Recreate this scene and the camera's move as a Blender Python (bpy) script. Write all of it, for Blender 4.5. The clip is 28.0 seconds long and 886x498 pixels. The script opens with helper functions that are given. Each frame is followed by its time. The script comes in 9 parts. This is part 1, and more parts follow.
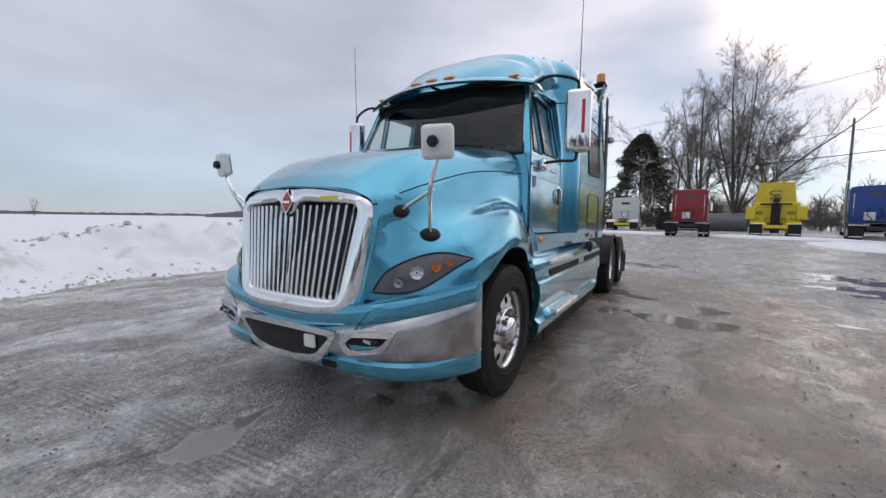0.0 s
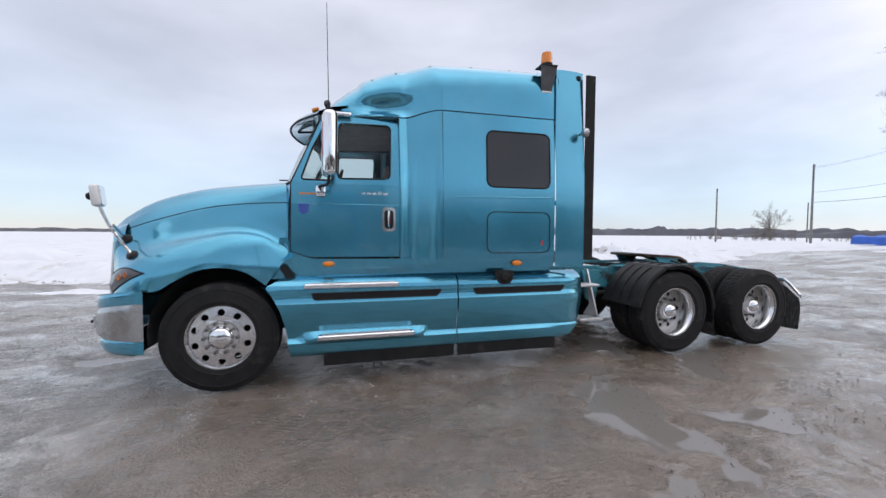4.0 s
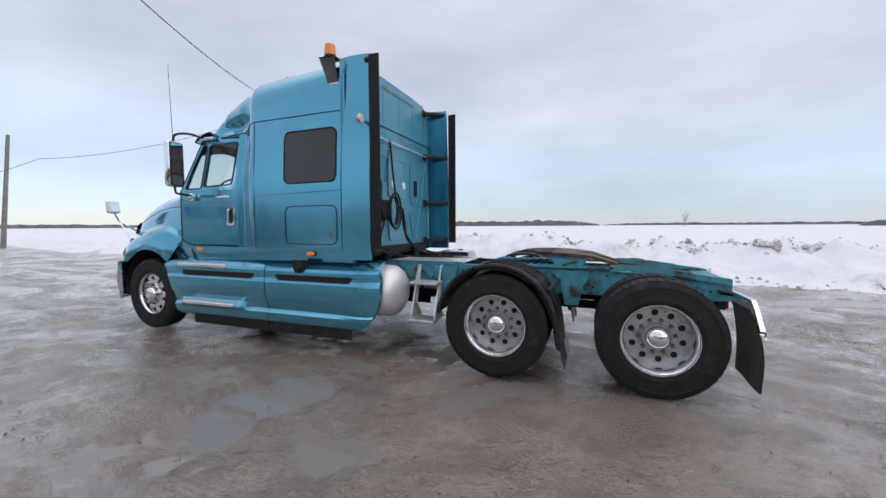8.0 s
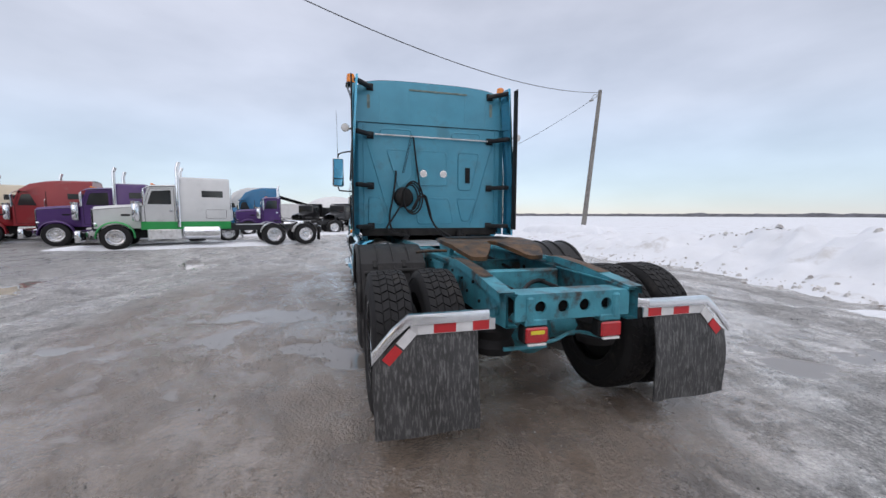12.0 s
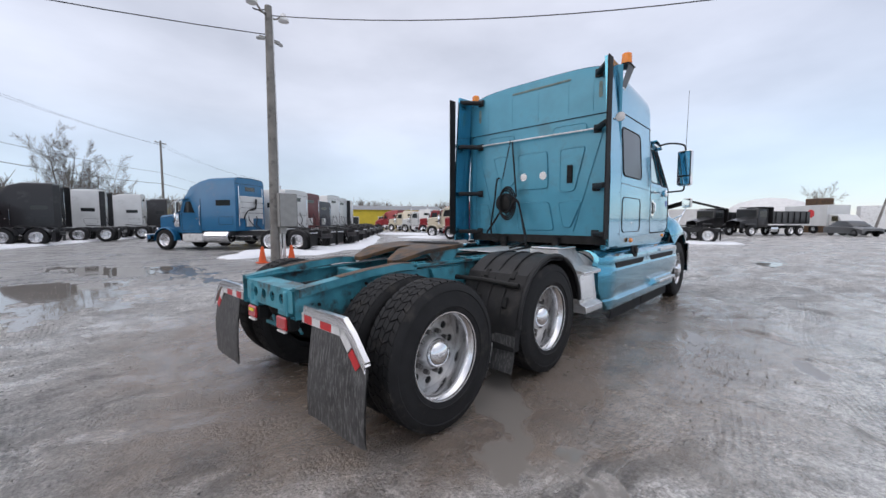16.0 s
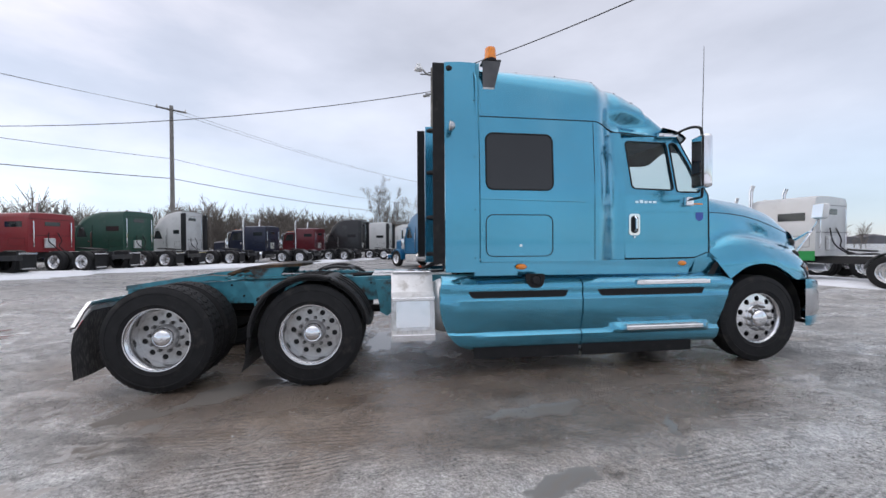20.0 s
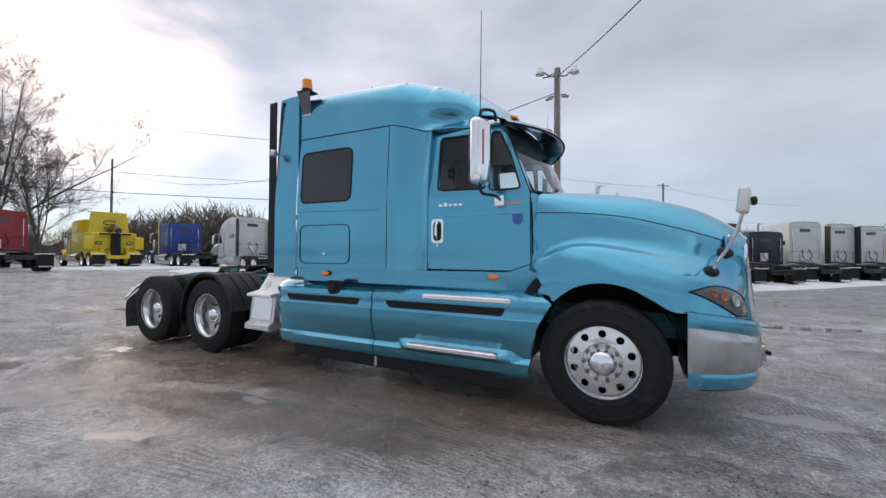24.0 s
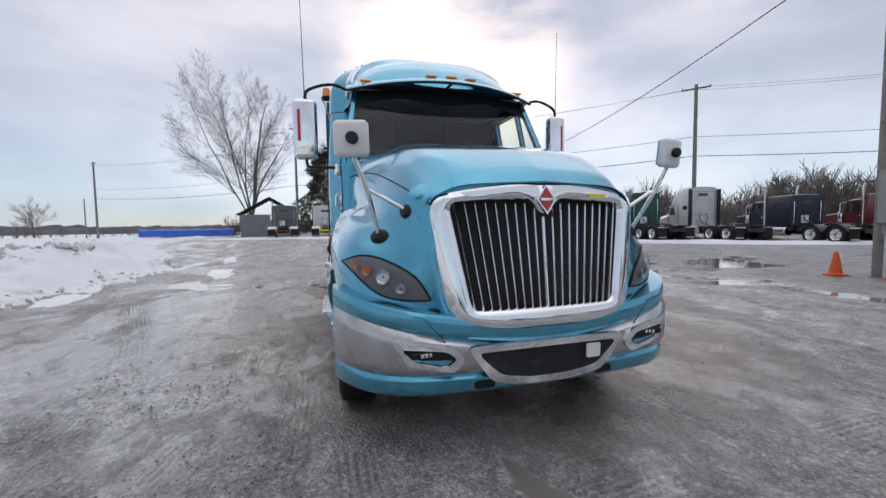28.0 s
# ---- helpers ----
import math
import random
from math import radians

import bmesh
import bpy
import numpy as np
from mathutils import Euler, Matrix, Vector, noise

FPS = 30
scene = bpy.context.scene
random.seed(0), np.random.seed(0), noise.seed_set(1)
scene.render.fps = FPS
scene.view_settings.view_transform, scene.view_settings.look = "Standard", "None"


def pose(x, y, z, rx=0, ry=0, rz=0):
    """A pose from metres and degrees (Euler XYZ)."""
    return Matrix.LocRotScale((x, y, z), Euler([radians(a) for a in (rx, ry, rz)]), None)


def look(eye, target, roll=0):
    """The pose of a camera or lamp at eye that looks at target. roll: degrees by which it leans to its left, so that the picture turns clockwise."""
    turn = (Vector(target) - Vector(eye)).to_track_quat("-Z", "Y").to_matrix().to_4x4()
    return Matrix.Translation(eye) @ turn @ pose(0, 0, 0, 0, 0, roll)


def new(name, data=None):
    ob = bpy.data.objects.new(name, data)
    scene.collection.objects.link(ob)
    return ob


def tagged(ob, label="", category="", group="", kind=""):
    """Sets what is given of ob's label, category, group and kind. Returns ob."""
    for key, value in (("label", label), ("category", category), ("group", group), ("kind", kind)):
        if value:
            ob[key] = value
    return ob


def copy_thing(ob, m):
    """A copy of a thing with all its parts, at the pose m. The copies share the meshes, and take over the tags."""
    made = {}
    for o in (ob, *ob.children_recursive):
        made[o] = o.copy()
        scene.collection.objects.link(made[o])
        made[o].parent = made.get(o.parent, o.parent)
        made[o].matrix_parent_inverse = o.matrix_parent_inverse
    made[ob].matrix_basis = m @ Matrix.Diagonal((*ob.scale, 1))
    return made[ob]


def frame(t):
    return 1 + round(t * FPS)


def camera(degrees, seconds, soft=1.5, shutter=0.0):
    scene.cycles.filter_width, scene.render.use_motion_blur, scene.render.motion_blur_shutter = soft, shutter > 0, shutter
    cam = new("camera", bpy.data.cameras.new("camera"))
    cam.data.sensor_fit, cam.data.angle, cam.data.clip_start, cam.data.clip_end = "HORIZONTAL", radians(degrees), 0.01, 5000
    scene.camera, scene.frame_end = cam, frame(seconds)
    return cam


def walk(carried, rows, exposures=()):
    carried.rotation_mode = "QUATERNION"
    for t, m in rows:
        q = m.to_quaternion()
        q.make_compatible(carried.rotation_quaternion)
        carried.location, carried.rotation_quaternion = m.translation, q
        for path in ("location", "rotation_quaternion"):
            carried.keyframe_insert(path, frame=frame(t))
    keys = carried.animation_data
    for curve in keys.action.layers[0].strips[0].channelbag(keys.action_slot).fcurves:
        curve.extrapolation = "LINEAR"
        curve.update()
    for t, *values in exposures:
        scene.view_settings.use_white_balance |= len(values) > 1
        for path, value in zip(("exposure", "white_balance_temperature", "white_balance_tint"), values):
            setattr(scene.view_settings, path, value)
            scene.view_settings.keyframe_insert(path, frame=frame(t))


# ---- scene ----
cam = camera(98.0, 28.0)
PATH = [
    (0, (-2.777, -2.187, 1.354), (-1.068, -1.161, 1.197), 0.7),
    (0.5, (-2.464, -2.651, 1.388), (-0.851, -1.479, 1.239), 1.1),
    (1, (-2.068, -3.099, 1.415), (-0.567, -1.784, 1.272), 1.4),
    (1.5, (-1.620, -3.517, 1.431), (-0.248, -2.068, 1.295), 1.5),
    (2, (-1.125, -3.868, 1.446), (0.090, -2.285, 1.320), 1.6),
    (2.5, (-0.611, -4.205, 1.476), (0.424, -2.498, 1.363), 1.6),
    (4.5, (1.637, -5.190, 1.466), (2.018, -3.228, 1.385), 0.2),
    (5, (2.254, -5.308, 1.450), (2.499, -3.325, 1.364), 0.5),
    (5.5, (2.875, -5.357, 1.437), (2.965, -3.361, 1.350), 0.7),
    (6, (3.510, -5.341, 1.443), (3.441, -3.344, 1.359), 0.7),
    (6.5, (4.147, -5.278, 1.459), (3.912, -3.294, 1.376), 0.4),
    (7, (4.772, -5.147, 1.481), (4.370, -3.190, 1.401), -0.0),
    (7.5, (5.386, -4.994, 1.484), (4.825, -3.076, 1.392), -0.3),
    (8, (5.946, -4.756, 1.465), (5.223, -2.895, 1.345), -0.3),
    (8.5, (6.499, -4.492, 1.448), (5.607, -2.708, 1.309), -0.2),
    (9, (7.039, -4.173, 1.432), (5.984, -2.481, 1.277), 0.2),
    (9.5, (7.561, -3.804, 1.435), (6.345, -2.222, 1.287), 0.6),
    (10, (8.061, -3.394, 1.440), (6.675, -1.960, 1.296), 1.0),
    (10.5, (8.419, -2.919, 1.444), (6.863, -1.671, 1.293), 0.7),
    (11, (8.748, -2.439, 1.416), (7.041, -1.409, 1.255), 0.2),
    (11.5, (8.992, -1.933, 1.397), (7.159, -1.150, 1.223), -0.0),
    (12, (9.195, -1.392, 1.403), (7.272, -0.869, 1.229), 0.2),
    (12.5, (9.374, -0.845, 1.423), (7.397, -0.604, 1.248), 0.3),
    (14.5, (9.235, 1.471, 1.410), (7.444, 0.596, 1.240), -0.0),
    (15, (8.988, 1.978, 1.389), (7.309, 0.904, 1.221), 0.0),
    (15.5, (8.675, 2.450, 1.400), (7.108, 1.217, 1.242), 0.1),
    (16, (8.316, 2.888, 1.400), (6.868, 1.515, 1.256), -0.0),
    (16.5, (7.841, 3.248, 1.391), (6.526, 1.747, 1.262), -0.1),
    (17, (7.392, 3.614, 1.366), (6.223, 1.995, 1.250), 0.1),
    (17.5, (6.921, 3.934, 1.351), (5.911, 2.212, 1.236), 0.0),
    (18, (6.422, 4.226, 1.364), (5.565, 2.422, 1.263), -0.2),
    (18.5, (5.911, 4.497, 1.387), (5.204, 2.627, 1.316), -0.7),
    (19, (5.378, 4.720, 1.413), (4.824, 2.798, 1.377), -0.8),
    (19.5, (4.841, 4.976, 1.414), (4.433, 3.018, 1.400), -0.6),
    (20, (4.283, 5.123, 1.390), (4.019, 3.141, 1.367), -0.3),
    (20.5, (3.708, 5.227, 1.380), (3.571, 3.232, 1.343), -0.0),
    (21, (3.135, 5.270, 1.386), (3.126, 3.270, 1.347), -0.1),
    (21.5, (2.561, 5.240, 1.416), (2.698, 3.245, 1.403), -0.5),
    (23.5, (0.261, 4.750, 1.352), (1.025, 2.901, 1.370), -0.1),
    (24, (-0.262, 4.497, 1.366), (0.642, 2.713, 1.398), 0.4),
    (24.5, (-0.775, 4.232, 1.363), (0.256, 2.519, 1.395), 0.3),
    (25, (-1.233, 3.889, 1.348), (-0.064, 2.266, 1.363), -0.1),
    (25.5, (-1.657, 3.495, 1.311), (-0.335, 1.994, 1.287), -0.9),
    (26, (-2.019, 3.035, 1.283), (-0.547, 1.683, 1.216), -1.7),
    (26.5, (-2.341, 2.580, 1.291), (-0.730, 1.397, 1.204), -2.1),
    (27, (-2.624, 2.120, 1.301), (-0.888, 1.132, 1.194), -2.0),
    (27.5, (-2.844, 1.636, 1.313), (-1.005, 0.859, 1.197), -1.6),
    (28, (-3.049, 1.156, 1.310), (-1.130, 0.606, 1.191), -0.9),
]
walk(cam, [(r[0], look(*r[1:])) for r in PATH], [(0.0, -0.30, 6690.0, 13.0), (1.0, -0.15, 6690.0, 13.0), (2.5, 0.02, 6690.0, 13.0), (5.0, 0.06, 6690.0, 13.0), (7.0, 0.0, 6690.0, 13.0), (10.0, -0.04, 6690.0, 13.0), (12.0, -0.08, 6690.0, 13.0), (15.0, 0.0, 6690.0, 13.0), (18.0, 0.07, 6690.0, 13.0), (20.0, 0.02, 6690.0, 13.0), (22.0, -0.05, 6690.0, 13.0), (24.0, -0.26, 6690.0, 13.0), (26.0, -0.30, 6690.0, 13.0), (28.0, -0.36, 6690.0, 13.0)])

# ---- world, sun and exposure ----
world = bpy.data.worlds.new("overcast_sky")
scene.world = world
world.use_nodes = True
wn, wl = world.node_tree.nodes, world.node_tree.links
wn.clear()
SUN_AZ, SUN_EL = radians(-18.5), radians(22.5)          # direction of the bright place in the clouds
sky = wn.new("ShaderNodeTexSky")
sky.sky_type, sky.sun_disc = "NISHITA", False
sky.dust_density, sky.ozone_density = 0.0, 2.0
sky.sun_elevation, sky.sun_rotation = SUN_EL, radians(90) - SUN_AZ
coord = wn.new("ShaderNodeTexCoord")
stretch = wn.new("ShaderNodeMapping")
stretch.inputs["Scale"].default_value = (1.0, 1.0, 2.6)
wl.new(coord.outputs["Generated"], stretch.inputs["Vector"])
clouds = wn.new("ShaderNodeTexNoise")
clouds.inputs["Scale"].default_value, clouds.inputs["Detail"].default_value, clouds.inputs["Roughness"].default_value = 2.1, 6, 0.5
wl.new(stretch.outputs[0], clouds.inputs["Vector"])
split = wn.new("ShaderNodeSeparateXYZ")
wl.new(coord.outputs["Generated"], split.inputs[0])
height = wn.new("ShaderNodeValToRGB")               # cloud deck: blue-grey at the horizon, pale higher up
height.color_ramp.elements[0].position, height.color_ramp.elements[0].color = 0.0, (0.37, 0.51, 0.77, 1)
height.color_ramp.elements[1].position, height.color_ramp.elements[1].color = 0.55, (0.78, 0.805, 0.89, 1)
zenith = height.color_ramp.elements.new(1.0)        # an overcast sky is brightest overhead
zenith.color = (1.95, 1.98, 2.08, 1)
mid = height.color_ramp.elements.new(0.10)
mid.color = (0.58, 0.685, 0.86, 1)
mid2 = height.color_ramp.elements.new(0.25)
mid2.color = (0.745, 0.785, 0.885, 1)
wl.new(split.outputs["Z"], height.inputs[0])
cloud_tone = wn.new("ShaderNodeMapRange")
cloud_tone.inputs["From Min"].default_value, cloud_tone.inputs["From Max"].default_value = 0.3, 0.72
cloud_tone.inputs["To Min"].default_value, cloud_tone.inputs["To Max"].default_value = 0.74, 1.12
wl.new(clouds.outputs["Fac"], cloud_tone.inputs[0])
toned = wn.new("ShaderNodeVectorMath")
toned.operation = "SCALE"
wl.new(height.outputs[0], toned.inputs[0])
wl.new(cloud_tone.outputs[0], toned.inputs["Scale"])
near_sun = wn.new("ShaderNodeVectorMath")
near_sun.operation = "DOT_PRODUCT"
near_sun.inputs[1].default_value = (math.cos(SUN_EL) * math.cos(SUN_AZ), math.cos(SUN_EL) * math.sin(SUN_AZ), math.sin(SUN_EL))
wl.new(coord.outputs["Generated"], near_sun.inputs[0])
glow = wn.new("ShaderNodeMapRange")
glow.interpolation_type = "SMOOTHERSTEP"
glow.inputs["From Min"].default_value, glow.inputs["From Max"].default_value = 0.45, 1.0
glow.inputs["To Min"].default_value, glow.inputs["To Max"].default_value = 0.0, 0.13
wl.new(near_sun.outputs["Value"], glow.inputs[0])
core = wn.new("ShaderNodeMapRange")                 # where the cloud is thinnest
core.interpolation_type = "SMOOTHERSTEP"
core.inputs["From Min"].default_value, core.inputs["From Max"].default_value = 0.945, 1.0
core.inputs["To Min"].default_value, core.inputs["To Max"].default_value = 0.0, 0.55
wl.new(near_sun.outputs["Value"], core.inputs[0])
light_up = wn.new("ShaderNodeMath")
light_up.operation = "ADD"
wl.new(glow.outputs[0], light_up.inputs[0])
wl.new(core.outputs[0], light_up.inputs[1])
patchy = wn.new("ShaderNodeMath")
patchy.operation = "MULTIPLY"
wl.new(light_up.outputs[0], patchy.inputs[0])
thin = wn.new("ShaderNodeMapRange")
thin.inputs["From Min"].default_value, thin.inputs["From Max"].default_value = 0.38, 0.6
thin.inputs["To Min"].default_value, thin.inputs["To Max"].default_value = 0.1, 1.5
wl.new(clouds.outputs["Fac"], thin.inputs[0])
wl.new(thin.outputs[0], patchy.inputs[1])
away = wn.new("ShaderNodeMapRange")                 # the deck is thicker on the side away from the sun
away.inputs["From Min"].default_value, away.inputs["From Max"].default_value = -0.9, 0.3
away.inputs["To Min"].default_value, away.inputs["To Max"].default_value = 0.86, 1.0
wl.new(near_sun.outputs["Value"], away.inputs[0])
thick = wn.new("ShaderNodeVectorMath")
thick.operation = "SCALE"
wl.new(toned.outputs[0], thick.inputs[0])
wl.new(away.outputs[0], thick.inputs["Scale"])
warm = wn.new("ShaderNodeVectorMath")                # thin cloud before the sun is warmer
warm.operation = "SCALE"
warm.inputs[0].default_value = (1.45, 1.0, 0.62)
wl.new(patchy.outputs[0], warm.inputs["Scale"])
deck = wn.new("ShaderNodeVectorMath")
deck.operation = "ADD"
wl.new(thick.outputs[0], deck.inputs[0])
wl.new(warm.outputs[0], deck.inputs[1])
sky_bg, deck_bg, both = wn.new("ShaderNodeBackground"), wn.new("ShaderNodeBackground"), wn.new("ShaderNodeAddShader")
sky_bg.inputs["Strength"].default_value = 0.05
deck_bg.inputs["Strength"].default_value = 0.87
wl.new(sky.outputs[0], sky_bg.inputs["Color"])
wl.new(deck.outputs[0], deck_bg.inputs["Color"])
wl.new(sky_bg.outputs[0], both.inputs[0])
wl.new(deck_bg.outputs[0], both.inputs[1])
wl.new(both.outputs[0], wn.new("ShaderNodeOutputWorld").inputs["Surface"])
sun = new("sun", bpy.data.lights.new("sun", "SUN"))
sun.data.energy, sun.data.angle, sun.data.color = 0.5, radians(80), (1.0, 0.97, 0.92)
sun.matrix_world = look((40 * math.cos(SUN_EL) * math.cos(SUN_AZ), 40 * math.cos(SUN_EL) * math.sin(SUN_AZ), 40 * math.sin(SUN_EL)), (0, 0, 0))


# ---- materials ----
def material(name, color, rough, metal=0.0, vary=0.12, size=6.0, bump=0.0, grain=60.0, coat=0.0, second=None, amount=0.5, spread=3.0, spec=0.5, rough_vary=0.15, stretch=None):
    """A surface with variation at two scales: a broad one of tone or of a second colour, and a fine one of relief."""
    m = bpy.data.materials.new(name)
    m.use_nodes = True
    n, l = m.node_tree.nodes, m.node_tree.links
    p = n["Principled BSDF"]
    p.inputs["Metallic"].default_value = metal
    p.inputs["Coat Weight"].default_value, p.inputs["Coat Roughness"].default_value = coat, 0.06
    p.inputs["Specular IOR Level"].default_value = spec
    tc = n.new("ShaderNodeTexCoord")
    broad = n.new("ShaderNodeTexNoise")
    broad.inputs["Scale"].default_value, broad.inputs["Detail"].default_value = size, 6
    l.new(tc.outputs["Object"], broad.inputs["Vector"])
    ramp = n.new("ShaderNodeValToRGB")
    lo = [c * (1 - vary) for c in color]
    hi = [min(1, c * (1 + vary)) for c in color]
    ramp.color_ramp.elements[0].position, ramp.color_ramp.elements[0].color = 0.3, (*lo, 1)
    ramp.color_ramp.elements[1].position, ramp.color_ramp.elements[1].color = 0.7, (*hi, 1)
    l.new(broad.outputs["Fac"], ramp.inputs[0])
    tone = ramp.outputs[0]
    if second:
        stain = n.new("ShaderNodeTexNoise")
        stain.inputs["Scale"].default_value, stain.inputs["Detail"].default_value, stain.inputs["Roughness"].default_value = spread, 9, 0.65
        if stretch:
            pull = n.new("ShaderNodeMapping")
            pull.inputs["Scale"].default_value, pull.inputs["Rotation"].default_value = stretch, (radians(12), 0, 0)
            l.new(tc.outputs["Object"], pull.inputs["Vector"])
            l.new(pull.outputs[0], stain.inputs["Vector"])
        else:
            l.new(tc.outputs["Object"], stain.inputs["Vector"])
        cut = n.new("ShaderNodeMapRange")
        cut.inputs["From Min"].default_value, cut.inputs["From Max"].default_value = 0.68 - 0.36 * amount, 0.82 - 0.36 * amount
        l.new(stain.outputs["Fac"], cut.inputs[0])
        mix = n.new("ShaderNodeMix")
        mix.data_type = "RGBA"
        l.new(cut.outputs[0], mix.inputs["Factor"])
        l.new(tone, mix.inputs["A"])
        mix.inputs["B"].default_value = (*second, 1)
        tone = mix.outputs["Result"]
    l.new(tone, p.inputs["Base Color"])
    rr = n.new("ShaderNodeMapRange")
    rr.inputs["To Min"].default_value, rr.inputs["To Max"].default_value = max(0.02, rough * (1 - rough_vary)), min(1, rough * (1 + rough_vary))
    l.new(broad.outputs["Fac"], rr.inputs[0])
    l.new(rr.outputs[0], p.inputs["Roughness"])
    if bump:
        fine = n.new("ShaderNodeTexNoise")
        fine.inputs["Scale"].default_value, fine.inputs["Detail"].default_value = grain, 4
        l.new(tc.outputs["Object"], fine.inputs["Vector"])
        b = n.new("ShaderNodeBump")
        b.inputs["Strength"].default_value, b.inputs["Distance"].default_value = bump, 0.01
        l.new(fine.outputs["Fac"], b.inputs["Height"])
        l.new(b.outputs[0], p.inputs["Normal"])
    return m


def glass(name, tint, ior=1.5, rough=0.02):
    """Tinted glazing that lets light through and mirrors the sky."""
    m = bpy.data.materials.new(name)
    m.use_nodes = True
    n, l = m.node_tree.nodes, m.node_tree.links
    n.remove(n["Principled BSDF"])
    clear, gloss, mix, facing = n.new("ShaderNodeBsdfTransparent"), n.new("ShaderNodeBsdfGlossy"), n.new("ShaderNodeMixShader"), n.new("ShaderNodeLayerWeight")
    clear.inputs["Color"].default_value = (*tint, 1)
    gloss.inputs["Roughness"].default_value = rough
    facing.inputs["Blend"].default_value = 0.5
    steep, share = n.new("ShaderNodeMath"), n.new("ShaderNodeMapRange")
    steep.operation, steep.inputs[1].default_value = "POWER", 4.0
    share.inputs["To Min"].default_value, share.inputs["To Max"].default_value = ((ior - 1) / (ior + 1)) ** 2, 0.95
    l.new(facing.outputs["Facing"], steep.inputs[0])
    l.new(steep.outputs[0], share.inputs[0])
    l.new(share.outputs[0], mix.inputs[0])
    l.new(clear.outputs[0], mix.inputs[1])
    l.new(gloss.outputs[0], mix.inputs[2])
    l.new(mix.outputs[0], n["Material Output"].inputs["Surface"])
    return m


PAINT = material("teal_metallic_paint", (0.07, 0.35, 0.50), 0.20, 0.86, 0.05, 2.0, coat=1.0, second=(0.10, 0.385, 0.53), amount=0.35, spread=1.4)
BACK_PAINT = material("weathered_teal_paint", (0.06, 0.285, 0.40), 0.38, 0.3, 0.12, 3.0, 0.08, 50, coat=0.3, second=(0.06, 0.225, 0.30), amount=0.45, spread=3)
PAINT_LOW = material("teal_frame_paint", (0.055, 0.27, 0.34), 0.45, 0.1, 0.25, 7.0, 0.25, 40, second=(0.05, 0.045, 0.04), amount=0.5, spread=5)
CHROME = material("polished_chrome", (0.82, 0.83, 0.85), 0.07, 1.0, 0.04, 5.0, rough_vary=0.5)
DULL_CHROME = material("road_dulled_chrome", (0.52, 0.52, 0.53), 0.26, 1.0, 0.08, 4.0, second=(0.36, 0.34, 0.32), amount=0.45, spread=3, rough_vary=0.4)
ALU = material("polished_aluminium", (0.78, 0.78, 0.79), 0.2, 1.0, 0.06, 9.0, 0.06, 120, rough_vary=0.4)
ALU_DULL = material("weathered_aluminium", (0.72, 0.72, 0.72), 0.42, 0.75, 0.12, 8.0, 0.1, 90, second=(0.45, 0.43, 0.41), amount=0.4, spread=6)
TANK = material("brushed_tank_aluminium", (0.78, 0.78, 0.78), 0.45, 0.6, 0.08, 5.0, 0.05, 90)
RUBBER = material("tyre_rubber", (0.017, 0.017, 0.018), 0.7, 0, 0.25, 9.0, 0.25, 90, second=(0.04, 0.037, 0.034), amount=0.34, spread=7, spec=0.22)
PLASTIC = material("black_moulded_plastic", (0.02, 0.02, 0.021), 0.5, 0, 0.2, 9.0, 0.15, 140, second=(0.045, 0.043, 0.04), amount=0.35, spread=5, spec=0.22)
FLAP = material("scuffed_mudflap_rubber", (0.045, 0.045, 0.046), 0.55, 0, 0.35, 6.0, 0.3, 40, second=(0.15, 0.15, 0.15), amount=0.52, spread=9, stretch=(5, 9, 1.6))
# dirty disc aluminium, its colour also darkened for the shade inside the deep rim
WHEEL_FACE = material("dusty_shaded_wheel_face", (0.50, 0.495, 0.485), 0.38, 0.85, 0.15, 8.0, 0.1, 90, second=(0.28, 0.265, 0.25), amount=0.5, spread=9)
STEEL = material("grey_bracket_steel", (0.11, 0.11, 0.115), 0.45, 0.5, 0.25, 8.0, 0.1, 60)
NUT = material("grimy_steel_nuts", (0.20, 0.195, 0.19), 0.4, 0.8, 0.3, 30.0, second=(0.05, 0.045, 0.04), amount=0.5, spread=14)
DARK = material("dark_greasy_steel", (0.02, 0.02, 0.02), 0.6, 0.2, 0.4, 8.0, 0.4, 50, spec=0.22)
MESHGRILLE = material("black_mesh", (0.012, 0.012, 0.013), 0.55, 0, 0.3, 40.0, 0.6, 200)
RUST = material("rusty_greased_steel", (0.11, 0.062, 0.03), 0.55, 0.4, 0.45, 9.0, 0.4, 40, second=(0.03, 0.028, 0.026), amount=0.62, spread=6)
WHITE = material("white_plastic", (0.72, 0.72, 0.71), 0.3, 0, 0.05, 6.0, coat=0.3)
AMBER = material("amber_lens", (0.85, 0.24, 0.015), 0.18, 0, 0.08, 20.0, coat=0.6)
RED = material("red_lens", (0.45, 0.015, 0.02), 0.18, 0, 0.1, 20.0, coat=0.6)
TAPE_RED = material("red_reflective_tape", (0.55, 0.03, 0.035), 0.4, 0, 0.12, 12.0, 0.1, 80)
TAPE_WHITE = material("white_reflective_tape", (0.7, 0.7, 0.7), 0.4, 0, 0.12, 12.0, 0.1, 80)
BLUE_DECAL = material("blue_sticker", (0.05, 0.10, 0.40), 0.4, 0, 0.15, 30.0)
YELLOW_DECAL = material("yellow_sticker", (0.72, 0.60, 0.05), 0.45, 0, 0.1, 20.0)
SEAL = material("black_rubber_seal", (0.015, 0.015, 0.016), 0.6, 0, 0.1, 20.0, spec=0.22)
TRIM = material("grey_cab_trim", (0.30, 0.30, 0.30), 0.75, 0, 0.2, 8.0, 0.2, 80)
